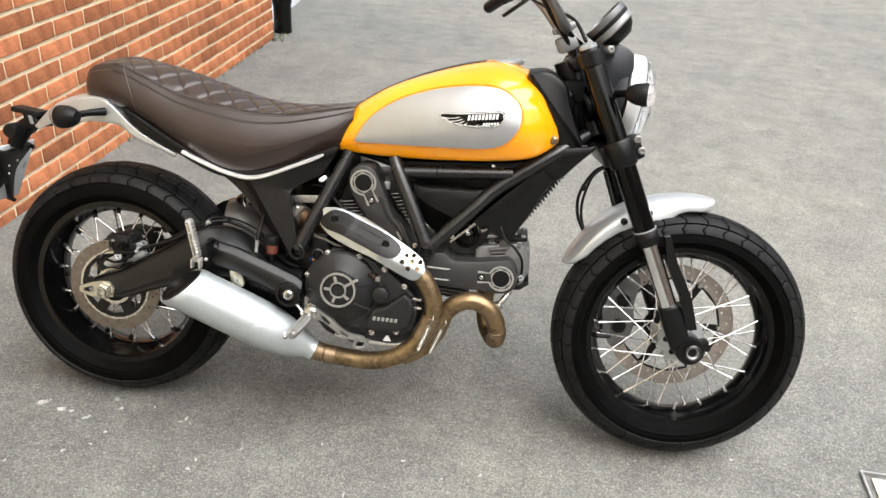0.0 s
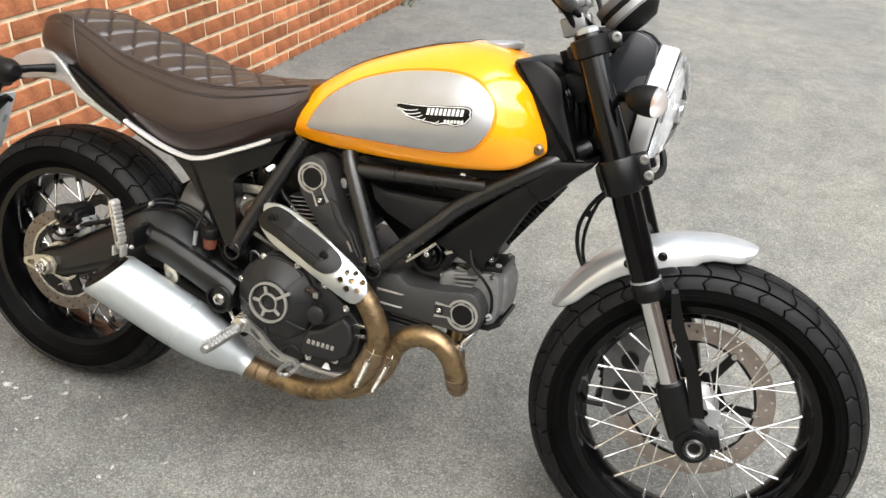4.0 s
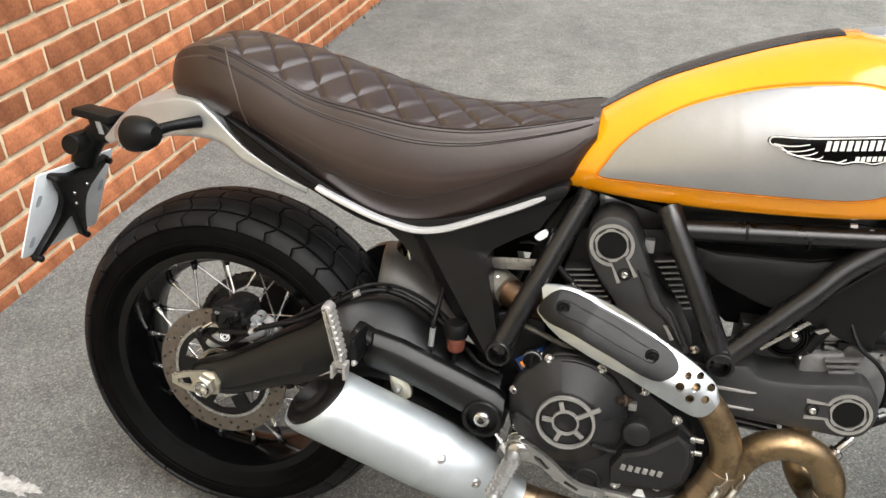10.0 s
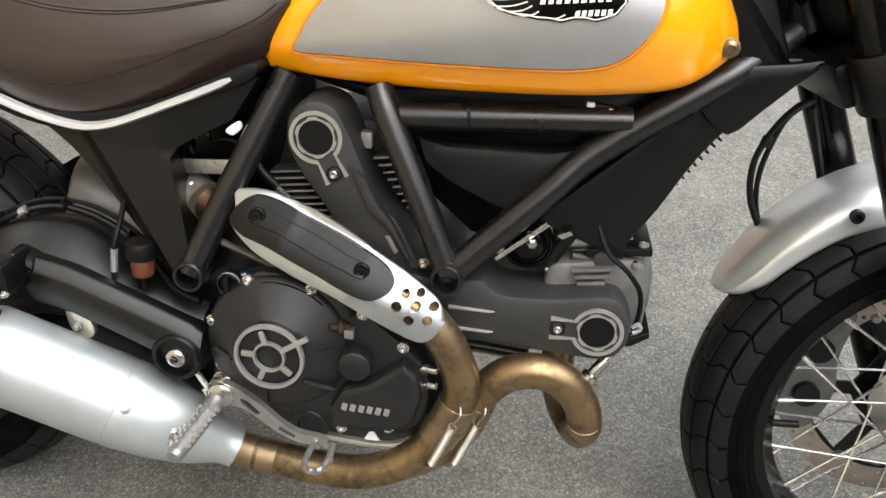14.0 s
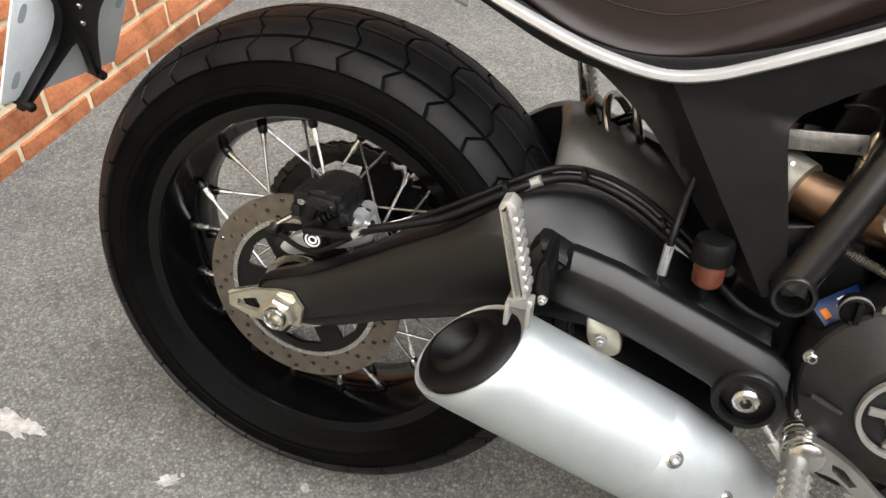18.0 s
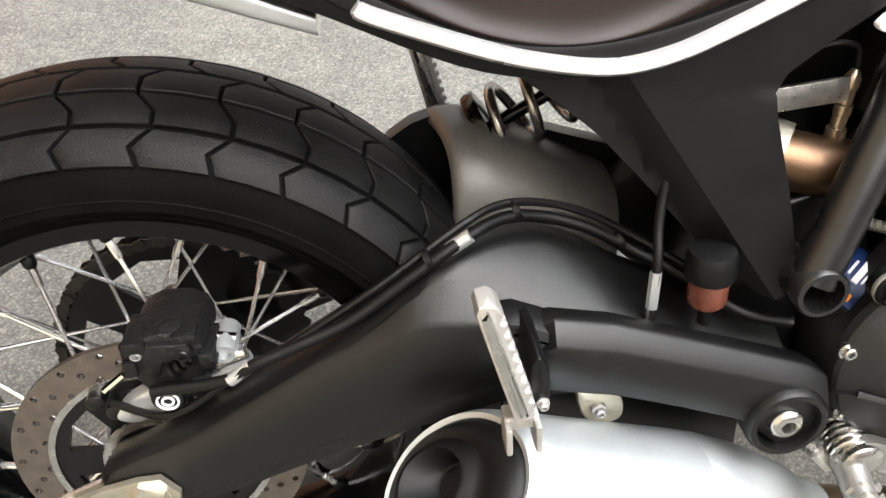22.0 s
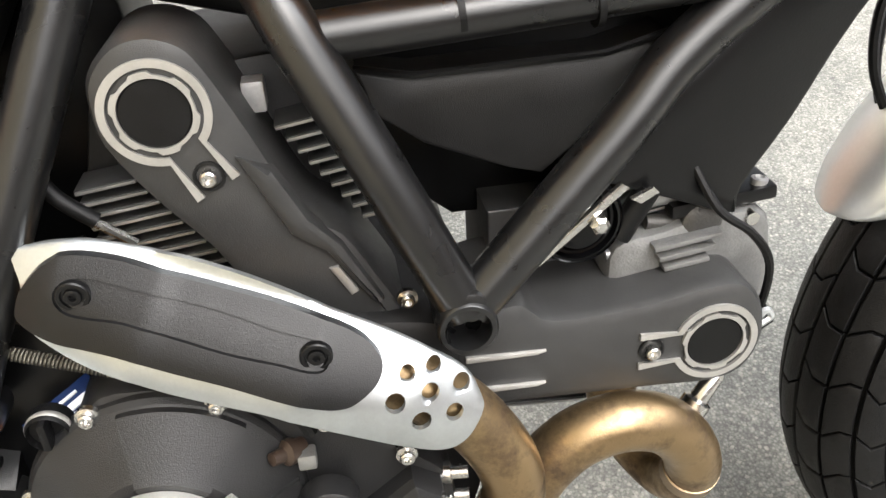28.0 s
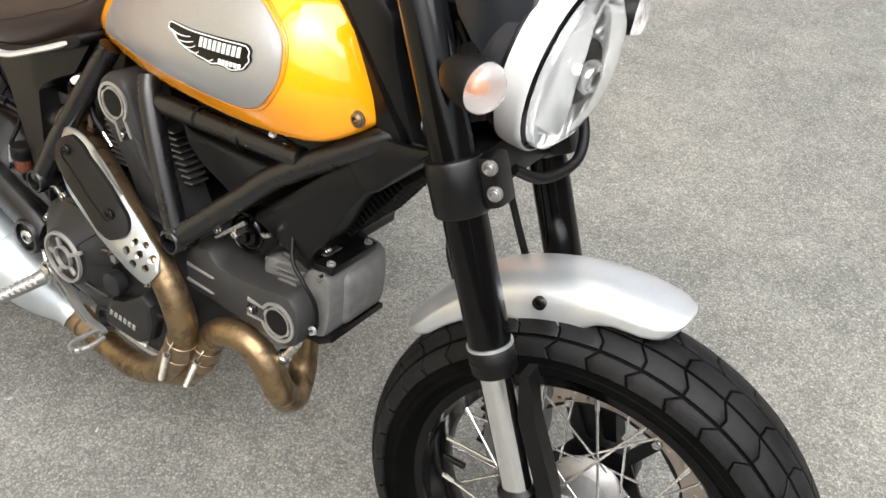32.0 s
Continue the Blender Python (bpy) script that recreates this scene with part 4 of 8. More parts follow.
# shock absorber on the far side
DARKSPRING = mat("dark_spring_steel", (0.36, 0.34, 0.32), 0.22, 0.9, 0.15, 60)
shock = part("shock_spring", coil((0.312, 0.05, 0.522), (0.47, 0.05, 0.60), 0.029, 0.0048, 5.4, 18), DARKSPRING, bike, "dark bare coil spring")
part("damper", tube([(0.30, 0.05, 0.515), (0.49, 0.05, 0.61)], 0.006, 14, smooth=False), GLOSSBLK, shock, "black damper body")
part("spring_seat", lathe([(0, 0), (0.033, 0), (0.035, 0.004), (0.035, 0.012), (0.02, 0.016), (0, 0.016)], 24, along((0.296, 0.05, 0.514), (0.47, 0.05, 0.6))), GLOSSBLK, shock)


# ---- passenger pegs ----
def ribbed_peg(name, base, tip, parent, material, ribs=9, width=0.011):
    """A folded peg: a bar with rounded teeth along one edge."""
    base, tip = Vector(base), Vector(tip)
    ln = (tip - base).length
    d = (tip - base).normalized()
    side = Vector((0, 1, 0)).cross(d).normalized()
    out = [(-width, 0.0), (-width * 0.95, ln * 0.95), (-width * 0.5, ln), (width * 0.4, ln), (width * 0.8, ln * 0.97)]
    for k in range(ribs):
        f = 0.94 - 0.88 * (k + 0.15) / ribs
        out += [(width * 1.15, ln * f), (width * 1.15, ln * (f - 0.05)), (width * 0.82, ln * (f - 0.06)), (width * 0.82, ln * (f - 0.088))]
    out += [(width * 0.8, 0)]
    bm = plate([(u, v) for u, v in out], 0.010, -0.010, 0.002, round_=False)
    m = Matrix.Translation(base) @ Matrix((side, -Vector((0, -1, 0)), d)).transposed().to_4x4()
    peg = part(name, bm, material, parent, "folded cast aluminium passenger peg", matrix=m)
    groove = plate([(-width * 0.62, ln * 0.12), (-width * 0.62, ln * 0.86), (-width * 0.3, ln * 0.92), (width * 0.25, ln * 0.9), (width * 0.35, ln * 0.12), (0, ln * 0.07)], -0.0095, -0.0115, 0.0012)
    part("peg_pad", groove, STEEL, peg, "worn flat face", matrix=m)
    return peg


CASTALU = mat("pale_cast_aluminium", (0.5, 0.485, 0.46), 0.42, 0.75, 0.12, 60, 0.15, 600)
ppeg = ribbed_peg("passenger_peg", (0.282, -0.232, 0.452), (0.259, -0.228, 0.54), bike, CASTALU, width=0.0072)
bm = bmesh.new()
for s in (-1, 1):
    box(0.28 + 0.0095 * s, -0.234, 0.436, 0.0045, 0.02, 0.022, 0.002, bm=bm)
box(0.28, -0.228, 0.444, 0.023, 0.014, 0.01, 0.002, bm=bm)
part("peg_fork", bm, CASTALU, ppeg, "cast silver clevis")
part("peg_bracket", plate([(0.288, 0.45), (0.289, 0.472), (0.295, 0.48), (0.301, 0.47), (0.302, 0.446), (0.296, 0.436), (0.289, 0.438)], -0.162, -0.218, 0.003), BLACK, ppeg, "black bracket")
bolt(0.297, -0.218, 0.443, 0.0035, ppeg, CASTALU)
lpeg = ribbed_peg("passenger_peg", (0.275, 0.2, 0.47), (0.255, 0.205, 0.56), bike, CASTALU)
part("peg_bracket", plate([(0.22, 0.45), (0.24, 0.475), (0.3, 0.48), (0.36, 0.45), (0.34, 0.42), (0.24, 0.42)], 0.17, 0.19, 0.004), BLACK, lpeg, "black bracket")

# ---- silencer: slash-cut brushed can with a black end piece ----
SA, SB = Vector((0.2357, -0.2195, 0.373)), Vector((0.546, -0.152, 0.213))
cut_n = Vector((-0.5961, -0.2772, 0.85)).normalized()
sd = (SB - SA).normalized()
su = Vector((0, 1, 0)) - sd * sd.y
su.normalize()
sv = sd.cross(su)


def can_ring(c, r, seg=48, cut=False, squash=1.0):
    ring = []
    for j in range(seg):
        a = 2 * math.pi * j / seg
        p = c + (su * math.cos(a) * squash + sv * math.sin(a)) * r
        if cut:
            p = p + sd * (cut_n.dot(c - p) / cut_n.dot(sd))
        ring.append(p)
    return ring


ln = (SB - SA).length
bm = bmesh.new()
SL = SA.lerp(SB, 0.545)
rings = [can_ring(SA + sd * 0.012, 0.048, cut=True), can_ring(SA, 0.0505, cut=True), can_ring(SA - sd * 0.002, 0.0545, cut=True), can_ring(SA + sd * 0.006, 0.0575, cut=True), can_ring(SA + sd * 0.02, 0.058, cut=True), can_ring(SL - sd * 0.03, 0.0585), can_ring(SL - sd * 0.0022, 0.0585), can_ring(SL - sd * 0.0018, 0.0565)]
ring_skin(bm, rings, caps=False)
sil = part("silencer", bm, CANALU, bike, "slash-cut satin aluminium silencer")
bm = bmesh.new()
tail = [(0.0, 0.0583), (0.1, 0.058), (0.3, 0.055), (0.5, 0.0495), (0.68, 0.0425), (0.8, 0.035), (0.88, 0.0295), (0.94, 0.028), (1.0, 0.0278)]
rings = [can_ring(SL + sd * 0.0012 - sd * 0.004, 0.0565)] + [can_ring(SL.lerp(SB, f) + sd * 0.0012, r) for f, r in tail] + [can_ring(SB, 0.0235)]
ring_skin(bm, rings, caps=False)
part("silencer_nose", bm, CANALU, sil, "tapered aluminium front section")
bm = bmesh.new()
ring_skin(bm, [can_ring(SL - sd * 0.005, 0.0568), can_ring(SL + sd * 0.004, 0.0568)], caps=False)
part("silencer_seam", bm, PLASTIC, sil, "dark seam of the silencer")
bm = bmesh.new()
# the outlet sits towards the upper rear of the cap
aside = (su * 0.5 - sv * 0.25).normalized() * 0.012
rings = [can_ring(SA + aside * k + sd * (d + cut_n.dot(SA - (SA + aside * k)) / cut_n.dot(sd)), r, cut=True) for d, r, k in ((0.012, 0.0505, 0), (0.0, 0.0495, 0), (-0.005, 0.047, 0.05), (-0.0075, 0.0425, 0.2), (-0.0065, 0.037, 0.5), (-0.004, 0.032, 0.8), (-0.006, 0.0295, 0.95), (-0.0105, 0.027, 1), (-0.011, 0.024, 1), (-0.006, 0.0205, 1), (0.004, 0.0172, 1), (0.01, 0.0145, 1), (0.0105, 0.0125, 1), (0.03, 0.012, 1))]
ring_skin(bm, rings)
part("end_cap", bm, PLASTIC, sil, "black end cap with a recessed outlet")
for p, r in (((0.431, -0.2155, 0.3035), 0.0055), ((0.4845, -0.1995, 0.262), 0.005)):
    p = Vector(p)
    foot = SA + sd * (p - SA).dot(sd)
    f = (foot - SL).dot(sd) / (SB - SL).length
    out_ = (p - foot).normalized()
    seat_ = foot + out_ * (ip(f, [q[0] for q in tail], [q[1] for q in tail]) - 0.001)
    m = along(seat_, seat_ + out_)
    b_ = part("bolt", lathe([(r * 1.7, 0), (r * 1.7, 0.0012), (r, 0.0018), (r, 0.0042), (r - 0.001, 0.0052), (r * 0.5, 0.0052), (r * 0.45, 0.002), (0, 0.002)], 16, m), STEEL, sil, "small bright socket bolt")
part("silencer_hanger", plate([(0.335, 0.405), (0.352, 0.405), (0.368, 0.388), (0.37, 0.366), (0.352, 0.36), (0.338, 0.375)], -0.155, -0.163, 0.003), CHAINALU, bike, "cast silencer hanger")
bolt(0.351, -0.166, 0.379, 0.0045, None, ALUROUGH)
part("hanger_arm", plate([(0.335, 0.43), (0.355, 0.435), (0.375, 0.41), (0.365, 0.392), (0.34, 0.402)], -0.14, -0.152, 0.004), BLACK, bike)
bolt(0.35, -0.15, 0.40, 0.0045, None, ALUROUGH)

# ---- headers ----
h1 = part("rear_header_pipe", tube([(0.49, -0.08, 0.534), (0.54, -0.097, 0.524), (0.6, -0.115, 0.522), (0.7, -0.152, 0.504), (0.77, -0.168, 0.468), (0.812, -0.172, 0.432), (0.838, -0.172, 0.385), (0.842, -0.17, 0.345), (0.828, -0.168, 0.302), (0.805, -0.166, 0.262), (0.775, -0.166, 0.234), (0.735, -0.164, 0.212), (0.69, -0.16, 0.202), (0.62, -0.155, 0.203), (0.54, -0.151, 0.213)], 0.0225, 24), BRONZE, bike, "bronze heat-tinted exhaust header")
h2 = part("front_header_pipe", tube([(0.77, -0.145, 0.215), (0.8, -0.142, 0.23), (0.835, -0.14, 0.262), (0.855, -0.14, 0.3), (0.868, -0.14, 0.335), (0.895, -0.14, 0.364), (0.93, -0.14, 0.375), (0.962, -0.138, 0.366), (0.985, -0.135, 0.342), (0.998, -0.128, 0.308), (0.998, -0.108, 0.274), (0.99, -0.078, 0.26), (0.972, -0.045, 0.276), (0.962, -0.03, 0.32), (0.962, -0.02, 0.39)], 0.0225, 24, per=10), BRONZE, bike, "bronze heat-tinted exhaust header")
BROWNED = mat("browned_link_pipe", (0.2, 0.11, 0.06), 0.36, 0.9, 0.35, 20, 0.1, 500, tint=(0.11, 0.07, 0.045))
part("link_sleeve", tube([(0.492, -0.081, 0.5337), (0.54, -0.097, 0.524), (0.6, -0.115, 0.522)], 0.0231, 24), BROWNED, h1, "brown heat-stained pipe sleeve")
BRONZED = mat("dull_bronze_band", (0.26, 0.19, 0.12), 0.4, 0.9, 0.25, 40, 0.1, 500)


def band(parent, a, b, r, label="slip joint band"):
    a, b = Vector(a), Vector(b)
    ln = (b - a).length
    part("pipe_band", lathe([(r - 0.002, 0), (r, 0.0006), (r, ln - 0.0006), (r - 0.002, ln)], 28, along(a, b)), BRONZED, parent, label)


band(h1, (0.84, -0.17, 0.338), (0.829, -0.168, 0.306), 0.0245)
band(h1, (0.8285, -0.168, 0.305), (0.816, -0.167, 0.28), 0.0252)
band(h2, (0.862, -0.14, 0.322), (0.853, -0.14, 0.298), 0.0242)
band(h2, (0.852, -0.14, 0.296), (0.843, -0.14, 0.276), 0.025)
band(h2, (0.9975, -0.128, 0.306), (1.0, -0.117, 0.286), 0.0229, "weld seam sleeve")
band(h1, (0.552, -0.1515, 0.2105), (0.575, -0.1525, 0.207), 0.0246)
band(h1, (0.58, -0.1528, 0.2065), (0.605, -0.154, 0.2035), 0.0238)
ZINC = mat("zinc_spring_steel", (0.36, 0.34, 0.29), 0.42, 0.9, 0.2, 80)
for a, b in (((0.842, -0.2, 0.332), (0.812, -0.19, 0.25)), ((0.87, -0.165, 0.315), (0.838, -0.165, 0.235))):
    a, b = Vector(a), Vector(b)
    part("exhaust_spring", coil(a.lerp(b, 0.14), a.lerp(b, 0.93), 0.0052, 0.0012, 24, 8), ZINC, bike, "tight steel retaining spring")
    part("spring_hook", tube([a + Vector((0.002, 0.012, 0.014)), a + Vector((0.004, 0, 0.006)), a.lerp(b, 0.08), a.lerp(b, 0.15)], 0.0014, 6), ZINC, bike)
    part("spring_hook", tube([a.lerp(b, 0.92), b, b + Vector((-0.006, 0.006, -0.006))], 0.0014, 6), ZINC, bike)
    part("hook_tab", box(b.x - 0.006, b.y + 0.012, b.z - 0.004, 0.018, 0.004, 0.006, 0.001), BRONZED, bike)
    part("hook_tab", box(a.x + 0.002, a.y + 0.014, a.z + 0.016, 0.012, 0.004, 0.012, 0.001), BRONZED, bike)
# lambda probe in the front pipe
part("lambda_probe", lathe([(0, 0), (0.0095, 0), (0.0095, 0.009), (0.0115, 0.009), (0.0115, 0.018), (0.0075, 0.02), (0.0072, 0.042), (0.0055, 0.045), (0.0052, 0.058), (0.003, 0.064), (0, 0.066)], 14, along((0.99, -0.122, 0.352), (1.032, -0.113, 0.415))), STEEL, bike, "steel lambda probe")
part("probe_lead", tube([(1.032, -0.113, 0.416), (1.045, -0.11, 0.44), (1.044, -0.115, 0.48), (1.025, -0.12, 0.51), (1.0, -0.115, 0.53), (0.985, -0.1, 0.56)], 0.0032, 8), PLASTIC, bike, "thin black probe lead")
part("lead_clip", tube([(1.042, -0.118, 0.43), (1.05, -0.118, 0.436), (1.046, -0.118, 0.442), (1.04, -0.118, 0.437)], 0.0028, 6), ALU, bike)
# silver catalyser elbow and strap seen behind the frame tube
collar = part("exhaust_collar", tube([(0.455, -0.06, 0.552), (0.466, -0.068, 0.548), (0.482, -0.08, 0.54), (0.5, -0.092, 0.535)], [0.02, 0.0265, 0.0275, 0.0268], 28), mat("dull_straw_metal", (0.4, 0.38, 0.32), 0.38, 0.9, 0.2, 50, 0.1, 500), bike, "dull metal exhaust collar")
part("collar_rivet", lathe([(0, 0), (0.003, 0), (0.0025, 0.002), (0, 0.003)], 14, along((0.485, -0.098, 0.56), (0.487, -0.11, 0.568))), STEEL, collar)
part("heat_strap", box(0, 0, 0, 0.074, 0.004, 0.0185, 0.0012, Matrix.Translation((0.505, -0.09, 0.582)) @ Matrix.Rotation(radians(-4), 4, "Y")), mat("brushed_strap_steel", (0.42, 0.41, 0.39), 0.3, 0.95, 0.3, 120, 0.3, 900), bike, "bright brushed metal strap")
probe = part("rear_probe", lathe([(0, 0), (0.0075, 0), (0.0075, 0.012), (0.0055, 0.013), (0.0055, 0.022), (0.0065, 0.023), (0.0065, 0.03), (0.005, 0.031), (0.005, 0.042), (0.006, 0.043), (0.006, 0.05), (0.003, 0.056), (0, 0.058)], 16, along((0.541, -0.085, 0.54), (0.5485, -0.084, 0.6))), mat("tan_probe_steel", (0.42, 0.33, 0.25), 0.3, 0.9, 0.2, 80), bike, "tan steel lambda probe")
part("probe_wire", tube([(0.5487, -0.084, 0.596), (0.546, -0.085, 0.612), (0.53, -0.088, 0.618), (0.515, -0.085, 0.615)], 0.0022, 8), PLASTIC, probe)
DARKZINC = mat("dull_spring_wire", (0.2, 0.19, 0.16), 0.4, 0.9, 0.2, 80)
part("spring_end", tube([(0.622, -0.15, 0.478), (0.632, -0.152, 0.47), (0.642, -0.154, 0.472), (0.645, -0.155, 0.479)], 0.001, 6), DARKZINC, bike)
part("shield_spring", coil((0.538, -0.142, 0.506), (0.622, -0.15, 0.478), 0.0038, 0.001, 38, 8), DARKZINC, bike, "thin coil spring under the heat shield")
part("white_clip", plate([(0.539, 0.637), (0.554, 0.648), (0.558, 0.64), (0.547, 0.631)], -0.107, -0.114, 0.002), WHITE, bike, "white plastic connector")


# ---- engine ----
part("crankcase", plate([(0.53, 0.34), (0.53, 0.405), (0.558, 0.418), (0.585, 0.44), (0.6, 0.49), (0.75, 0.49), (0.83, 0.46), (0.83, 0.34), (0.8, 0.27), (0.72, 0.24), (0.6, 0.245), (0.55, 0.28)], 0.14, -0.135, 0.01), ENGINE, bike, "black engine casting")
CL = [(0.557, 0.443), (0.576, 0.472), (0.5986, 0.485), (0.6574, 0.476), (0.7063, 0.4528), (0.7659, 0.4078), (0.8, 0.371), (0.798, 0.3056), (0.768, 0.279), (0.689, 0.27), (0.642, 0.284), (0.605, 0.293), (0.558, 0.307), (0.536, 0.329), (0.5245, 0.375), (0.5265, 0.41), (0.537, 0.426)]
clutch = part("clutch_cover", plate(CL, -0.12, -0.168, 0.006, per=3), ENGINE, bike, "grey-black clutch cover")
# domed round cover over the clutch
DOME = [(0.09, -0.164), (0.0885, -0.171), (0.086, -0.1745), (0.052, -0.1965), (0.049, -0.199), (0.046, -0.2), (0.0, -0.2015)]
part("clutch_dome", lathe(DOME, 72, Matrix.Translation((0.615, 0, 0.392))), ENGINE, clutch, "round shallow cone of the cover", smooth=20)


def sector(a0, a1, r0, r1, lift):
    """A raised panel on the dome between two angles."""
    bm = bmesh.new()
    rs, ys = [p[0] for p in DOME][::-1], [p[1] for p in DOME][::-1]
    rings = []
    for i in range(15):
        a = radians(a0 + (a1 - a0) * i / 14)
        line = [Vector((0.615 + r * math.cos(a), ip(r, rs, ys) - lift * min(1, (r - r0) / 0.012), 0.392 + r * math.sin(a))) for r in np.linspace(r0, r1, 9)]
        back = [p + Vector((0, 0.012, 0)) for p in line[::-1]]
        rings.append(line + back)
    ring_skin(bm, rings)
    return bm


part("dome_panel", sector(47, 101, 0.036, 0.0845, 0.0045), ENGINE, clutch, "raised panel of the cover", smooth=30)
part("dome_panel", sector(190, 262, 0.05, 0.086, 0.003), ENGINE, clutch, smooth=30)
part("dome_panel", sector(-38, 8, 0.05, 0.084, 0.0035), ENGINE, clutch, smooth=30)
part("lower_cover", plate([(0.687, 0.289), (0.6834, 0.3187), (0.699, 0.3467), (0.729, 0.358), (0.772, 0.392), (0.7915, 0.3785), (0.797, 0.3475), (0.788, 0.3112), (0.76, 0.2914)], -0.15, -0.19, 0.009, round_=False), ENGINE, clutch, "smaller angular cover", smooth=20)
part("cover_boss", lathe([(0, -0.18), (0.02, -0.18), (0.019, -0.197), (0.016, -0.199), (0, -0.199)], 28, Matrix.Translation((0.716, 0, 0.386))), ENGINE, clutch)
# raised panels on the dome
part("dome_rib", tube([(0.54, -0.185, 0.382), (0.565, -0.197, 0.378)], 0.003, 8, smooth=False), ENGINE, clutch)
part("dome_rib", tube([(0.655, -0.2, 0.36), (0.675, -0.192, 0.35), (0.69, -0.186, 0.345)], 0.003, 8), ENGINE, clutch)
# five-spoke ring
RINGALU = mat("machined_grey_alloy", (0.4, 0.39, 0.37), 0.4, 0.7, 0.1, 60)
ring = part("spoke_ring", lathe([(0.038, -0.203), (0.0385, -0.2085), (0.0425, -0.2085), (0.043, -0.203)], 56, Matrix.Translation((0.615, 0, 0.392)), closed=True), RINGALU, clutch, "machined silver ring")
part("inner_ring", lathe([(0.0165, -0.203), (0.017, -0.2085), (0.0195, -0.2085), (0.02, -0.203)], 40, Matrix.Translation((0.615, 0, 0.392)), closed=True), RINGALU, clutch)
for k in range(5):
    a = radians(33 + 72 * k)
    r1 = 0.056 if k == 0 else 0.034
    m = Matrix.Translation((0.615, 0, 0.392)) @ Matrix.Rotation(-a, 4, "Y")
    part("ring_spoke", box((0.018 + r1) / 2, -0.2055, 0, r1 - 0.018, 0.005, 0.0065, 0.001, m), RINGALU, clutch, "machined silver spoke")
for x, z in ((0.581, 0.473), (0.657, 0.469), (0.533, 0.414), (0.541, 0.352), (0.72, 0.444), (0.77, 0.405), (0.784, 0.357), (0.755, 0.288), (0.695, 0.28), (0.563, 0.322)):
    bolt(x, -0.172, z, 0.0058, clutch, STEEL)
# maker's mark as plain raised bars
for k in range(6):
    m = Matrix.Translation((0.703 + 0.0105 * k, -0.191, 0.3245 - 0.0003 * k)) @ Matrix.Rotation(radians(14), 4, "Y")
    part("mark_bar", box(0, 0, 0, 0.0068, 0.002, 0.0095, 0.0006, m), RINGALU, clutch)
part("oil_filler", lathe([(0, -0.156), (0.018, -0.156), (0.0185, -0.168), (0.0165, -0.171), (0.0155, -0.166), (0, -0.166)], 28, Matrix.Translation((0.556, -0.003, 0.465)) @ Matrix.Diagonal((0.74, 1, 0.74, 1))), PLASTIC, bike, "black oil filler cap")
part("filler_band", lathe([(0.0185, -0.164), (0.0192, -0.165), (0.0192, -0.1675), (0.0185, -0.1685)], 28, Matrix.Translation((0.556, -0.003, 0.465)) @ Matrix.Diagonal((0.74, 1, 0.74, 1)), closed=True), RINGALU, bike, "thin dull rim")
part("filler_grip", box(0.556, -0.174, 0.467, 0.005, 0.012, 0.02, 0.002), PLASTIC, bike)
BLUE = mat("blue_tag", (0.003, 0.018, 0.08), 0.4)
# the label lies on a sloped neck behind the filler cap
tu, tn = Vector((0.8, 0.53, 0.34)).normalized(), Vector((0.03, -0.55, 0.835)).normalized()
tagm = Matrix.Translation((0.5525, -0.131, 0.448)) @ Matrix((tu, -tn, tn.cross(tu))).transposed().to_4x4()
part("filler_neck", box(0.004, 0.0125, 0, 0.06, 0.022, 0.026, 0.006, tagm), ENGINE, bike, "black neck behind the oil filler")
part("oil_tag", box(0, 0, 0, 0.05, 0.003, 0.024, 0.001, tagm), BLUE, bike, "blue oil label")
for k, (w, dz) in enumerate(((0.014, 0.0055), (0.022, -0.0015), (0.016, -0.0065))):
    part("tag_bar", box(0.006, -0.002, dz, w, 0.002, (0.002, 0.005, 0.0015)[k], 0, tagm), WHITE, bike)
part("tag_spot", box(-0.018, -0.002, -0.002, 0.007, 0.002, 0.010, 0.001, tagm), mat("orange_print", (0.75, 0.22, 0.01), 0.4), bike)
part("sight_glass", lathe([(0, -0.15), (0.024, -0.15), (0.025, -0.166), (0.022, -0.17), (0.016, -0.169), (0.015, -0.162), (0, -0.162)], 32, Matrix.Translation((0.652, 0, 0.272))), ENGINE, bike, "round oil sight glass in a black collar")
part("pressure_switch", lathe([(0, 0), (0.011, 0), (0.011, 0.01), (0.014, 0.012), (0.014, 0.022), (0.008, 0.026), (0.007, 0.04), (0, 0.042)], 16, along((0.703, -0.17, 0.424), (0.68, -0.19, 0.432)) @ Matrix.Diagonal((0.62, 0.62, 0.62, 1))), mat("brown_plug", (0.045, 0.03, 0.022), 0.4, 0.4), bike, "brown sensor plug")
FINEDGE = mat("bright_fin_edge", (0.3, 0.3, 0.29), 0.4, 0.8, 0.15, 60)
part("switch_nut", box(0.706, -0.178, 0.421, 0.012, 0.012, 0.012, 0.002), FINEDGE, bike)
part("switch_lead", tube([(0.7, -0.19, 0.478), (0.708, -0.192, 0.465), (0.712, -0.19, 0.452)], 0.0045, 8), PLASTIC, bike)
for z in (0.372, 0.35):
    part("coolant_union", lathe([(0, 0), (0.008, 0), (0.008, 0.01), (0.005, 0.011), (0.005, 0.022), (0, 0.022)], 12, along((0.79, -0.16, z), (0.82, -0.165, z + 0.002))), STEEL, bike, "steel hose union")
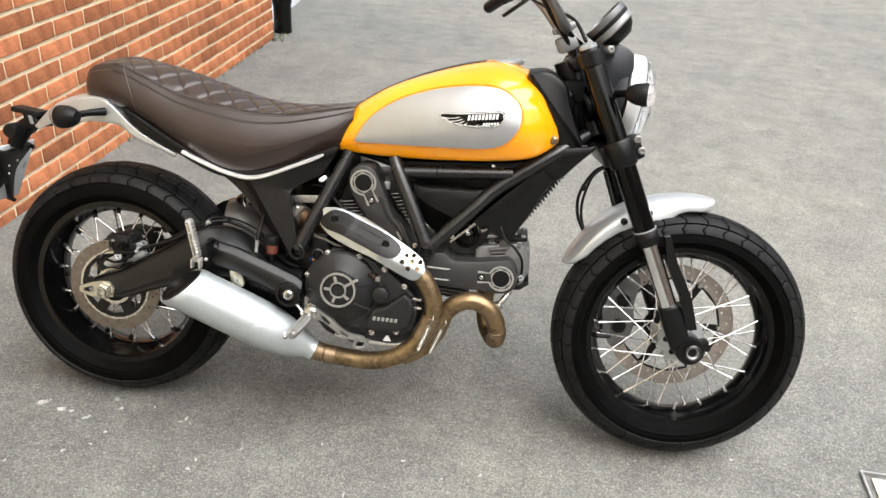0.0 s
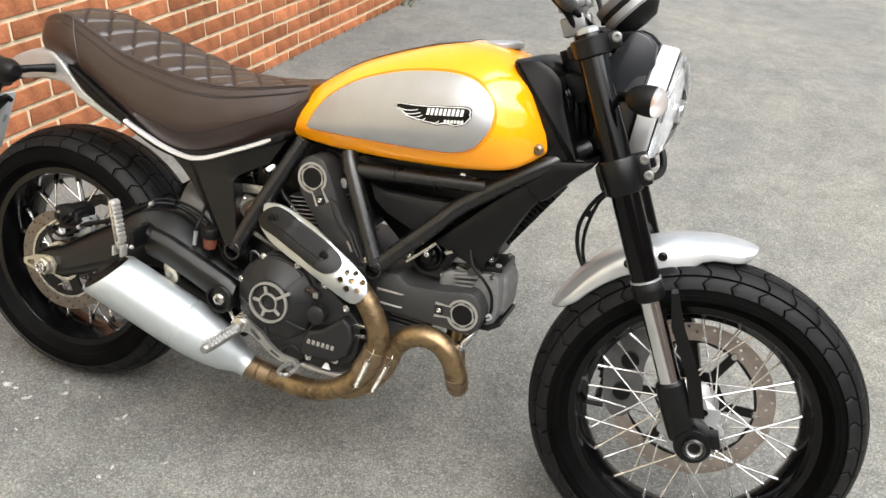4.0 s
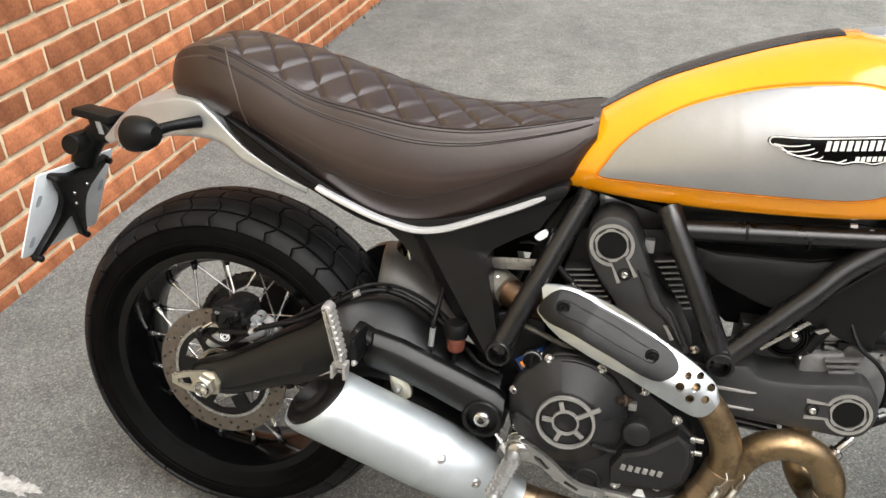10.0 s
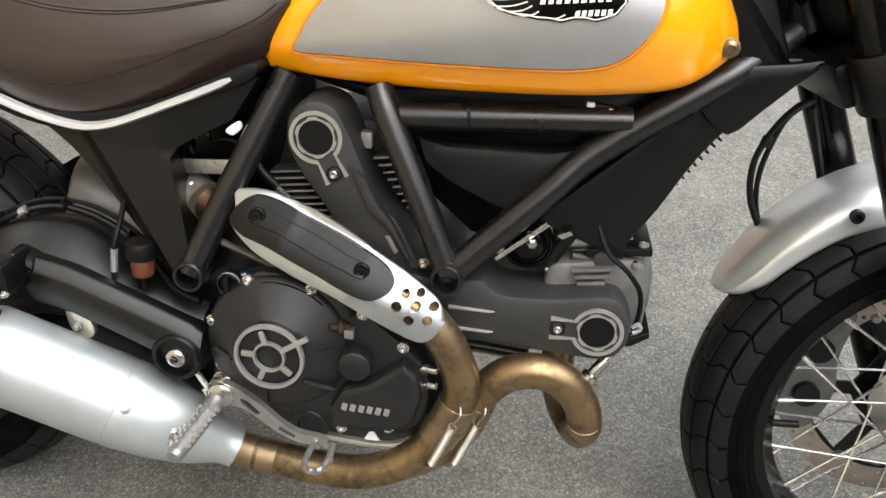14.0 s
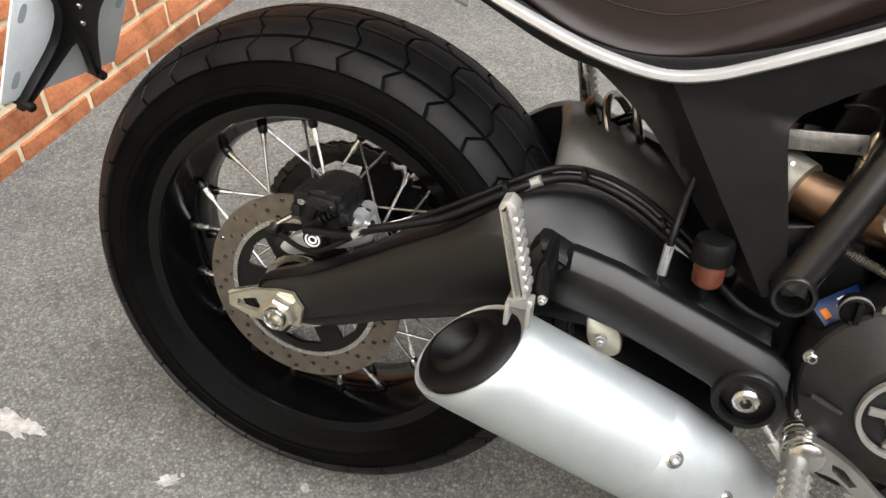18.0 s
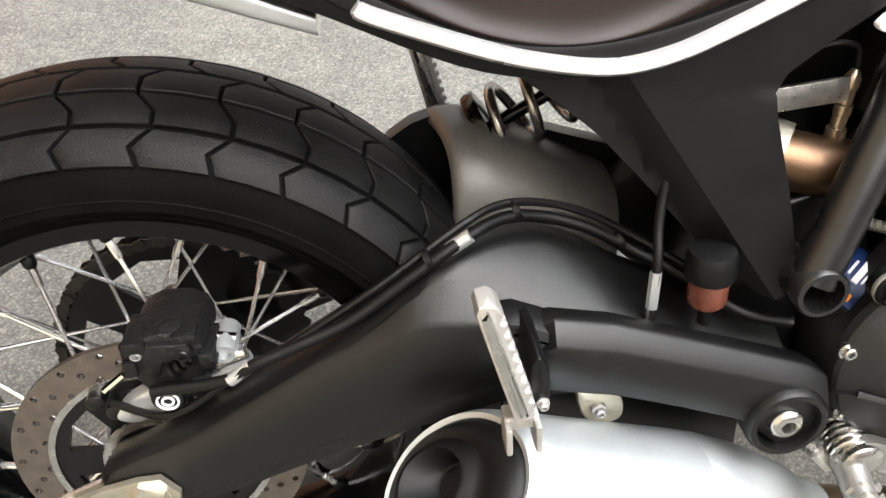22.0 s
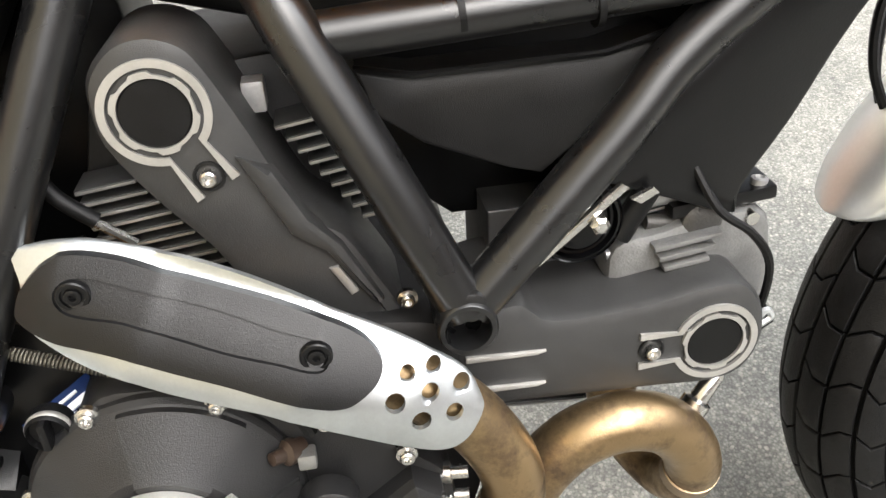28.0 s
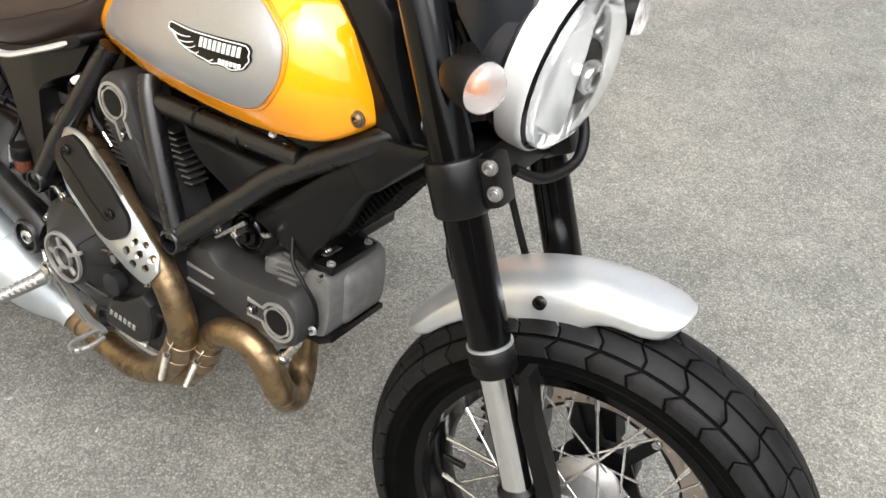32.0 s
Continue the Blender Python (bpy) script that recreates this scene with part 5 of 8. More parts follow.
# sump and lower triangle guard
part("sump", plate([(0.58, 0.29), (0.62, 0.255), (0.74, 0.245), (0.79, 0.26), (0.8, 0.3), (0.7, 0.3)], 0.1, -0.15, 0.006), ENGINE, bike)
part("sump_gasket", plate([(0.6, 0.262), (0.62, 0.252), (0.74, 0.242), (0.79, 0.256), (0.785, 0.264), (0.74, 0.25), (0.62, 0.26)], -0.14, -0.158, 0.002), CASTALU, bike, "bright lower edge of the case")
part("warning_sticker", plate([(0.722, 0.258), (0.742, 0.258), (0.732, 0.276)], -0.159, -0.162, 0, round_=False), WHITE, bike, "small pale triangular sticker")


# rear cylinder leans back, front cylinder lies ahead
part("rear_cylinder", plate([(0.575, 0.55), (0.63, 0.50), (0.745, 0.53), (0.765, 0.56), (0.72, 0.65), (0.6, 0.64)], 0.1, -0.055, 0.006, round_=False), ENGINE, bike, "finned black rear cylinder")
FINM = mat("dark_fin_metal", (0.045, 0.045, 0.045), 0.38, 0.3, 0.2, 60, 0.1, 800)


def fin_stack(name, first, step, length, tilt, count, parent, grow=0.0):
    """Single fins with a bright milled front edge; first is the middle of the first one, grow lengthens them to the left."""
    for i in range(count):
        ln_ = length + grow * i
        c = Vector(first) + Vector(step) * i - Vector((grow * i / 2, 0, 0))
        m = Matrix.Translation(c) @ Matrix.Rotation(radians(tilt), 4, "Y")
        p = part(name, box(0, 0.012, 0, ln_, 0.03, 0.003, 0.0008, m), FINM, parent, "dark cooling fin")
        part("fin_edge", box(0, -0.0042, 0, ln_ * 0.95, 0.0028, 0.0023, 0.0007, m), FINEDGE, p, "bright milled fin edge")


fin_stack("cooling_fin", (0.604, -0.086, 0.585), (0.0058, 0, -0.0082), 0.04, -7, 9, bike, 0.0045)
fin_stack("cooling_fin", (0.727, -0.086, 0.614), (0.0046, 0, -0.0086), 0.03, -9, 9, bike, -0.0014)
part("plug_lead", tube([(0.562, -0.09, 0.645), (0.566, -0.1, 0.615), (0.578, -0.105, 0.59), (0.598, -0.105, 0.57)], 0.0052, 10), PLASTIC, bike, "black plug lead")
part("lead_tip", tube([(0.594, -0.105, 0.572), (0.618, -0.106, 0.552)], 0.0032, 8, smooth=False), STEEL, bike)
part("plug_cap", box(0.703, -0.08, 0.632, 0.014, 0.016, 0.02, 0.002), ALUROUGH, bike, "ribbed pale connector")

COVM = mat("matt_grey_belt_cover", (0.025, 0.025, 0.0248), 0.42, 0.0, 0.15, 60, 0.2, 1300, spec=0.4)
UP = [(0.614, 0.645), (0.618, 0.664), (0.6335, 0.68), (0.653, 0.6845), (0.672, 0.678), (0.684, 0.662), (0.702, 0.623), (0.727, 0.566), (0.748, 0.55), (0.766, 0.518), (0.783, 0.4815), (0.778, 0.455), (0.7, 0.49), (0.665, 0.547), (0.637, 0.585), (0.617, 0.62)]
cu = part("rear_belt_cover", plate(UP, -0.05, -0.122, 0.01, per=3), COVM, bike, "matt grey belt cover")
LOW = [(0.812, 0.475), (0.853, 0.489), (0.866, 0.482), (0.882, 0.472), (0.94, 0.474), (1.003, 0.484), (1.024, 0.474), (1.036, 0.452), (1.036, 0.425), (1.024, 0.403), (1.0, 0.395), (0.96, 0.397), (0.852, 0.402), (0.815, 0.408)]
cl = part("front_belt_cover", plate(LOW, -0.04, -0.137, 0.01, per=3), COVM, bike, "matt grey belt cover")


def badge_ring(cx, cz, y, tail, parent, s=1.0):
    """A machined ring with a notched inner ring and two straight tails that hold a bolt."""
    m = Matrix.Translation((cx, 0, cz)) @ Matrix.Rotation(-tail, 4, "Y")
    arc0 = radians(24)
    out = []
    for i in range(49):
        a = arc0 + (2 * math.pi - 2 * arc0) * i / 48
        out.append((0.0315 * s * math.cos(a), 0.0315 * s * math.sin(a)))
    out += [(0.056 * s, -0.0155 * s), (0.056 * s, -0.010 * s), (0.034 * s, -0.0105 * s)]
    inn = []
    for i in range(41):
        a = -radians(23) - (2 * math.pi - 2 * radians(23)) * i / 40
        inn.append((0.0268 * s * math.cos(a), 0.0268 * s * math.sin(a)))
    out += inn + [(0.034 * s, 0.0105 * s), (0.056 * s, 0.010 * s), (0.056 * s, 0.0155 * s)]
    bm = sheet(out, [], y + 0.003, y - 0.0018)
    p = part("badge_ring", bm, RINGALU, parent, "machined silver ring with two tails", smooth=25, matrix=m)
    outer = []
    for i in range(60):
        a = 2 * math.pi * i / 60
        outer.append(((0.0247 if (i // 5) % 2 else 0.0228) * s * math.cos(a), (0.0247 if (i // 5) % 2 else 0.0228) * s * math.sin(a)))
    part("notched_ring", sheet(outer, [circle(0, 0, 0.0208 * s, 48)], y + 0.003, y - 0.0018), RINGALU, p, "notched silver inner ring", smooth=25, matrix=m)
    b = m @ Vector((0.047 * s, 0, 0))
    part("bolt_seat", lathe([(0.0095, y + 0.001), (0.0095, y - 0.001), (0.0075, y - 0.001), (0.007, y + 0.004), (0, y + 0.004)], 20, Matrix.Translation((b.x, 0, b.z))), BLACK, p)
    bolt(b.x, y - 0.001, b.z, 0.0058, p, STEEL, collar=False)
    part("badge_face", disc_y(0, 0, y + 0.002, y - 0.0006, 0.0205 * s, 0.001, 48), PLASTIC, p, "flat black face", matrix=m)


badge_ring(0.651, 0.6405, -0.1225, radians(-62), cu)
badge_ring(0.9975, 0.436, -0.1375, radians(180), cl)
for z0 in (0.448, 0.4205):
    part("cover_line", plate([(0.818, z0 - 0.001), (0.868, z0 - 0.0015), (0.874, z0 + 0.0015), (0.818, z0 + 0.004)], -0.135, -0.1395, 0.0008, round_=False), RINGALU, cl, "machined silver line")
part("cover_line", plate([(0.735, 0.527), (0.741, 0.528), (0.752, 0.508), (0.747, 0.505)], -0.12, -0.1245, 0.0008, round_=False), RINGALU, cu, "machined silver line")
bolt(0.783, -0.124, 0.4965, 0.0055, cu, STEEL)
part("cover_step", plate([(0.69, 0.61), (0.71, 0.6), (0.727, 0.565), (0.745, 0.545), (0.768, 0.5), (0.76, 0.5), (0.735, 0.54), (0.715, 0.555)], -0.11, -0.128, 0.004, round_=False), COVM, cu, "raised edge of the cover")
# front head, light grey casting, with clutter above the cover
HEADGREY = mat("pale_grey_cast_head", (0.135, 0.135, 0.132), 0.5, 0.3, 0.2, 60, 0.3, 500)
HEADM = mat("grey_cast_head", (0.07, 0.068, 0.065), 0.45, 0.6, 0.2, 60, 0.3, 500)
head = part("front_cylinder_head", plate([(0.93, 0.49), (0.97, 0.508), (1.02, 0.516), (1.046, 0.512), (1.054, 0.49), (1.056, 0.45), (1.05, 0.415), (1.02, 0.4), (0.95, 0.4)], 0.03, -0.098, 0.008), HEADGREY, bike, "pale grey cast front cylinder head")
part("head_face", plate([(1.0, 0.505), (1.04, 0.51), (1.06, 0.497), (1.064, 0.46), (1.06, 0.425), (1.04, 0.418), (1.01, 0.43)], 0.015, -0.068, 0.012), HEADGREY, head, "smooth raised front of the head", smooth=60)
part("head_gasket", plate([(0.96, 0.392), (0.96, 0.403), (1.04, 0.412), (1.064, 0.424), (1.066, 0.415), (1.045, 0.4)], 0.02, -0.1, 0.003, round_=False), BLACK, head, "black skirt under the head")
part("intake_flange", box(0, 0, 0, 0.078, 0.1, 0.011, 0.003, Matrix.Translation((1.015, -0.045, 0.523)) @ Matrix.Rotation(radians(-6), 4, "Y")), BLACK, head, "black intake flange")
for y in (-0.086, -0.004):
    part("flange_bolt", lathe([(0, 0), (0.0062, 0), (0.0062, 0.005), (0.0035, 0.006), (0.003, 0.003), (0, 0.003)], 16, along((1.043, y, 0.53), (1.044, y, 0.54))), ALUROUGH, head, "dull socket bolt")
for k in range(3):
    part("head_rib", box(0, 0, 0, 0.05 - 0.008 * k, 0.012, 0.004, 0.0012, Matrix.Translation((0.985, -0.102, 0.502 - 0.009 * k)) @ Matrix.Rotation(radians(-8), 4, "Y")), HEADGREY, head, "cast rib")
part("front_cylinder", plate([(0.85, 0.40), (0.85, 0.52), (0.94, 0.52), (0.95, 0.39)], 0.04, -0.06, 0.004, round_=False), FINM, bike, "dark finned front cylinder")
fin_stack("cooling_fin", (0.865, -0.09, 0.392), (0.0, 0, -0.0088), 0.11, 4, 4, bike)
fin_stack("cooling_fin", (0.985, -0.075, 0.498), (0.004, 0, 0.011), 0.07, -10, 4, bike)
horn = part("horn", lathe([(0, -0.07), (0.026, -0.07), (0.0315, -0.082), (0.0325, -0.1), (0.031, -0.106), (0.027, -0.107), (0.025, -0.103), (0.02, -0.102), (0.0185, -0.108), (0.012, -0.111), (0.011, -0.118), (0, -0.118)], 40, Matrix.Translation((0.905, 0, 0.527))), GLOSSBLK, bike, "round black horn")
for r, y in ((0.0285, -0.106), (0.021, -0.1025)):
    part("horn_ring", lathe([(r, y), (r + 0.0012, y - 0.0015), (r + 0.0024, y)], 40, Matrix.Translation((0.905, 0, 0.527))), GLOSSBLK, horn)
part("horn_bracket", plate([(0.871, 0.513), (0.868, 0.517), (0.924, 0.567), (0.929, 0.563)], -0.128, -0.132, 0.0008, round_=False), STEEL, horn, "thin bright bracket")
part("horn_nut", lathe([(0, -0.11), (0.0065, -0.11), (0.0065, -0.136), (0.004, -0.138), (0, -0.138)], 6, Matrix.Translation((0.91, 0, 0.54))), STEEL, horn, smooth=20)
bolt(0.872, -0.128, 0.528, 0.005, None, STEEL)
part("injector", tube([(0.935, -0.1, 0.51), (0.955, -0.1, 0.545)], 0.009, 12, smooth=False), PLASTIC, bike)
part("bright_clip", plate([(0.938, 0.545), (0.945, 0.541), (0.957, 0.548), (0.953, 0.552)], -0.11, -0.114, 0, round_=False), STEEL, bike)
for k, (a, b, r) in enumerate((((0.93, -0.09, 0.49), (0.985, -0.09, 0.5), 0.004), ((0.96, -0.085, 0.51), (1.03, -0.085, 0.5), 0.006), ((0.94, -0.08, 0.525), (1.0, -0.08, 0.53), 0.008), ((0.975, -0.09, 0.485), (1.0, -0.09, 0.512), 0.007))):
    part("head_detail", tube([a, b], r, 10, smooth=False), HEADM if k % 2 else ALUROUGH, bike)
part("head_nut", lathe([(0, -0.07), (0.016, -0.07), (0.016, -0.095), (0.012, -0.098), (0, -0.098)], 16, Matrix.Translation((1.0, 0, 0.508))), HEADM, bike)
part("drain_tap", lathe([(0, -0.06), (0.009, -0.06), (0.009, -0.085), (0.005, -0.086), (0.005, -0.1), (0, -0.1)], 12, Matrix.Translation((1.035, 0, 0.51))), STEEL, bike)
# airbox and inner plates behind the frame triangle, with black fillers closing see-through gaps
part("airbox_core", plate([(0.60, 0.70), (0.72, 0.69), (1.0, 0.71), (1.08, 0.72), (1.02, 0.6), (0.87, 0.575), (0.8, 0.6), (0.75, 0.66)], 0.1, -0.055, 0.006, round_=False), BLACK, bike, "black airbox")
part("inner_frame_plate", plate([(0.5, 0.50), (0.55, 0.66), (0.62, 0.70), (0.64, 0.52)], 0.08, -0.02, 0.004, round_=False), BLACK, bike)
# black plates stand in for the dark interior seen through the gaps
part("interior_filler", plate([(0.70, 0.705), (0.76, 0.56), (0.83, 0.5), (0.9, 0.5), (0.97, 0.6), (0.95, 0.68)], 0.06, -0.02, 0.004, round_=False), BLACK, bike, "black filler plate for the dark interior")
part("rear_interior_filler", plate([(0.44, 0.56), (0.45, 0.65), (0.55, 0.7), (0.62, 0.7), (0.6, 0.56)], 0.07, 0.02, 0.004, round_=False), BLACK, bike, "black filler plate for the dark interior")
# added black filler plates in place of the dark, unmodelled parts round the swingarm
part("rear_gap_filler", plate([(0.392, 0.42), (0.402, 0.458), (0.47, 0.5), (0.54, 0.44), (0.54, 0.33), (0.46, 0.35)], 0.055, 0.02, 0.006, round_=False), PLASTIC, bike, "black filler plate behind the swingarm")
part("under_arm_filler", plate([(0.316, 0.372), (0.5, 0.335), (0.5, 0.245), (0.42, 0.262), (0.36, 0.29), (0.316, 0.315)], -0.07, -0.1, 0.006, round_=False), BLACK, bike, "black filler plate under the swingarm")
part("gearbox_rear", plate([(0.46, 0.33), (0.46, 0.5), (0.56, 0.52), (0.6, 0.35)], 0.12, -0.11, 0.006, round_=False), BLACK, bike)

# ---- heat shield on the rear header ----
SHA, SHB = Vector((0.572, 0, 0.572)), Vector((0.81, 0, 0.448))
sdir = (SHB - SHA).normalized()
snor = Vector((-sdir.z, 0, sdir.x))


def shield_y(x, z):
    """The shield's bulge runs low at its rear end and in the middle at its tip."""
    v = Vector((x, 0, z)) - SHA
    s = v.dot(sdir) / (SHB - SHA).length
    d = v.dot(snor) + ip(s, [0.3, 0.85], [0.031, 0.012])
    axis = ip(s, [-0.05, 0.05, 0.25, 0.6, 0.85, 1.02, 1.08], [-0.15, -0.166, -0.186, -0.204, -0.205, -0.2, -0.19])
    return axis + 0.03 * (1 - math.cos(min(abs(d) / 0.058, 1.0) * math.pi / 2))


SHIELD = [(0.559, 0.574), (0.569, 0.577), (0.586, 0.579), (0.603, 0.578), (0.625, 0.573), (0.652, 0.567), (0.679, 0.557), (0.707, 0.544), (0.736, 0.528), (0.766, 0.512), (0.7915, 0.496), (0.8115, 0.479), (0.819, 0.462), (0.819, 0.455), (0.813, 0.445), (0.806, 0.437), (0.797, 0.432), (0.784, 0.433), (0.759, 0.445), (0.729, 0.460), (0.695, 0.477), (0.667, 0.486), (0.639, 0.495), (0.617, 0.504), (0.595, 0.511), (0.579, 0.520), (0.566, 0.531), (0.556, 0.542), (0.563, 0.557)]
so = [(p.x, p.z) for p in catmull([(x, 0, z) for x, z in SHIELD], 4, True)]
hs = [circle(x - 0.001, z, r, 14) for x, z, r in ((0.7752, 0.4892, 0.005), (0.7916, 0.4896, 0.005), (0.8078, 0.4745, 0.0056), (0.7659, 0.4748, 0.0062), (0.7877, 0.4757, 0.0056), (0.8015, 0.4592, 0.0056), (0.7806, 0.4597, 0.0062))]
SHIELDALU = mat("satin_shield_aluminium", (0.5, 0.525, 0.535), 0.32, 0.92, 0.08, 40, 0.05, 700)
shield = part("heat_shield", sheet(so, hs, 0.004, 0.0, 40, lambda p: Vector((p.x, shield_y(p.x, p.z) + p.y, p.z))), SHIELDALU, bike, "brushed aluminium heat shield with a drilled tip", smooth=70)
INS = [(0.589, 0.575), (0.602, 0.574), (0.623, 0.569), (0.650, 0.559), (0.678, 0.549), (0.705, 0.539), (0.734, 0.526), (0.751, 0.515), (0.759, 0.505), (0.760, 0.498), (0.754, 0.490), (0.741, 0.483), (0.732, 0.482), (0.722, 0.484), (0.699, 0.492), (0.672, 0.503), (0.644, 0.513), (0.618, 0.523), (0.597, 0.528), (0.580, 0.531), (0.567, 0.537), (0.559, 0.543), (0.560, 0.551), (0.565, 0.560), (0.575, 0.569), (0.583, 0.573)]
io = [(p.x, p.z) for p in catmull([(x, 0, z) for x, z in INS], 4, True)]
slot = [(0.595, 0.564), (0.606, 0.563), (0.622, 0.558), (0.649, 0.549), (0.676, 0.539), (0.703, 0.527), (0.723, 0.520), (0.730, 0.515), (0.730, 0.508), (0.725, 0.504), (0.715, 0.506), (0.701, 0.511), (0.673, 0.520), (0.646, 0.531), (0.620, 0.541), (0.598, 0.545), (0.588, 0.548), (0.583, 0.554), (0.585, 0.561)]
sl = [(p.x, p.z) for p in catmull([(x, 0, z) for x, z in slot], 4, True)]
PADM = mat("satin_black_pad", (0.0032, 0.0032, 0.0034), 0.36, 0, 0.15, 60, 0.15, 1300, spec=0.3)
part("shield_pad", sheet(io, [sl], 0.002, -0.006, 36, lambda p: Vector((p.x, shield_y(p.x, p.z) + p.y, p.z))), PADM, shield, "matt black pad", smooth=45)
part("pad_slot", sheet(sl, [], 0.001, -0.0035, 16, lambda p: Vector((p.x, shield_y(p.x, p.z) + p.y, p.z))), PADM, shield, "recessed slot", smooth=45)
for x, z in ((0.5942, 0.5563), (0.7231, 0.5124)):
    y = shield_y(x, z)
    part("pad_screw", lathe([(0.0095, y - 0.003), (0.0095, y - 0.0068), (0.0088, y - 0.0076), (0.0068, y - 0.0076), (0.0064, y - 0.006), (0.0052, y - 0.006), (0.0048, y - 0.0078), (0.003, y - 0.0084), (0.0022, y - 0.0082), (0.002, y - 0.0055), (0, y - 0.0055)], 22, Matrix.Translation((x, 0, z))), PADM, shield, "black button screw")

# ---- footrest and brake pedal ----
PEGALU = mat("worn_cast_footrest", (0.33, 0.325, 0.31), 0.4, 0.8, 0.12, 60, 0.15, 600)
peg = part("rider_footrest", tube([(0.543, -0.19, 0.318), (0.54, -0.215, 0.312), (0.53, -0.29, 0.302)], [0.014, 0.012, 0.0105], 12), PEGALU, bike, "serrated cast aluminium footrest")
bm = bmesh.new()
for i in range(8):
    for j in range(4):
        c = Vector((0.541 - 0.0015 * i + 0.007 * (j - 1.5), -0.218 - 0.009 * i, 0.3225 - 0.0012 * i - 0.0016 * (j - 1.5) ** 2))
        bmesh.ops.create_cone(bm, cap_ends=True, segments=4, radius1=0.0042, radius2=0.0006, depth=0.006, matrix=Matrix.Translation(c))
part("footrest_teeth", bm, PEGALU, peg, "pyramid teeth", smooth=0)["kind"] = "stuff"
part("footrest_tip", tube([(0.53, -0.288, 0.302), (0.529, -0.297, 0.301)], [0.0105, 0.008], 12, smooth=False), PEGALU, peg)
part("footrest_spring", coil((0.545, -0.165, 0.328), (0.545, -0.195, 0.325), 0.015, 0.0017, 5, 14), STEEL, peg, "steel return spring")
part("footrest_bracket", plate([(0.525, 0.30), (0.53, 0.335), (0.555, 0.34), (0.575, 0.32), (0.56, 0.295)], -0.13, -0.165, 0.005), PEGALU, peg, "cast footrest bracket")
PED = [(0.537, 0.327), (0.55, 0.34), (0.568, 0.335), (0.597, 0.316), (0.622, 0.294), (0.645, 0.281), (0.678, 0.276), (0.678, 0.266), (0.64, 0.268), (0.61, 0.284), (0.58, 0.305), (0.552, 0.312)]
ped = part("brake_pedal", sheet([(p.x, p.z) for p in catmull([(x, 0, z) for x, z in PED], 4, True)], [[(0.572, 0.322), (0.583, 0.318), (0.598, 0.303), (0.592, 0.3), (0.574, 0.314)], [(0.622, 0.287), (0.643, 0.276), (0.64, 0.272), (0.62, 0.282)]], -0.186, -0.196), PEGALU, bike, "pierced aluminium brake pedal", smooth=30)
bm = tube([(0.668, -0.192, 0.27), (0.665, -0.222, 0.27), (0.668, -0.244, 0.268), (0.685, -0.246, 0.268), (0.692, -0.222, 0.27), (0.69, -0.2, 0.272)], 0.0042, 8)
part("pedal_tip", bm, PEGALU, ped, "toothed pedal tip")
bm = bmesh.new()
for k in range(9):
    a = 2 * math.pi * k / 9
    box(0.68 + 0.015 * math.cos(a), -0.226 + 0.026 * math.sin(a), 0.27, 0.005, 0.005, 0.007, 0.001, bm=bm)
part("tip_teeth", bm, PEGALU, ped)
part("pedal_pivot", lathe([(0, -0.17), (0.016, -0.17), (0.016, -0.2), (0.012, -0.203), (0, -0.203)], 24, Matrix.Translation((0.549, 0, 0.324))), STEEL, ped)
part("pedal_rod", tube([(0.5, -0.17, 0.345), (0.528, -0.18, 0.315)], 0.0035, 8, smooth=False), STEEL, ped, "steel push rod")
part("rod_end", tube([(0.522, -0.178, 0.32), (0.535, -0.182, 0.306)], 0.007, 8, smooth=False), CASTALU, ped)


# ---- frame ----
def frame_tube(*pts, r=0.0165, per=8):
    return part("frame_tube", tube(pts, r, 20, per), FRAMEBLK, bike, "satin black steel frame tube")


def boss(x, z, y0, y1, r=0.0195):
    part("frame_boss", lathe([(r - 0.003, y0), (r, y0), (r, y1 + 0.002), (r - 0.0015, y1), (r - 0.0045, y1), (r - 0.005, y1 + 0.002), (r - 0.005, y1 + 0.03), (0, y1 + 0.031)], 36, Matrix.Translation((x, 0, z))), FRAMEBLK, bike, "open-ended black frame boss")


for s in (1, -1):
    frame_tube((0.611, -0.09 * s, 0.707), (0.585, -0.1077 * s, 0.65), (0.539, -0.138 * s, 0.55), (0.5035, -0.156 * s, 0.469), r=0.0168)
    frame_tube((0.722, -0.112 * s, 0.702), (0.735, -0.124 * s, 0.675), (0.772, -0.14 * s, 0.6), (0.817, -0.154 * s, 0.503))
    frame_tube((0.728, -0.118 * s, 0.672), (1.005, -0.115 * s, 0.689), r=0.0148)
    frame_tube((0.82, -0.152 * s, 0.503), (0.919, -0.1305 * s, 0.6), (0.972, -0.117 * s, 0.652), (1.105, -0.1 * s, 0.745), (1.17, -0.055 * s, 0.785))
boss(0.505, 0.467, -0.13, -0.172)
boss(0.816, 0.497, -0.13, -0.17)
for x in (0.825, 0.905):
    part("cable_tie", tube([(x, -0.1165, 0.679), (x + 0.004, -0.1165, 0.6793)], 0.0156, 20, smooth=False), PLASTIC, bike, "black cable tie")
part("weld_gusset", plate([(0.806, 0.512), (0.815, 0.522), (0.826, 0.52), (0.83, 0.508), (0.818, 0.5)], -0.15, -0.168, 0.004), FRAMEBLK, bike)
for a, b in (((0.985, -0.11, 0.699), (0.955, -0.112, 0.703)),):
    part("wire_end", tube([a, b], 0.004, 8, smooth=False), PLASTIC, bike)
for x, z in ((0.958, 0.704), (0.982, 0.699)):
    part("connector", box(x, -0.118, z, 0.009, 0.006, 0.005, 0.001), WHITE, bike, "small pale connector")
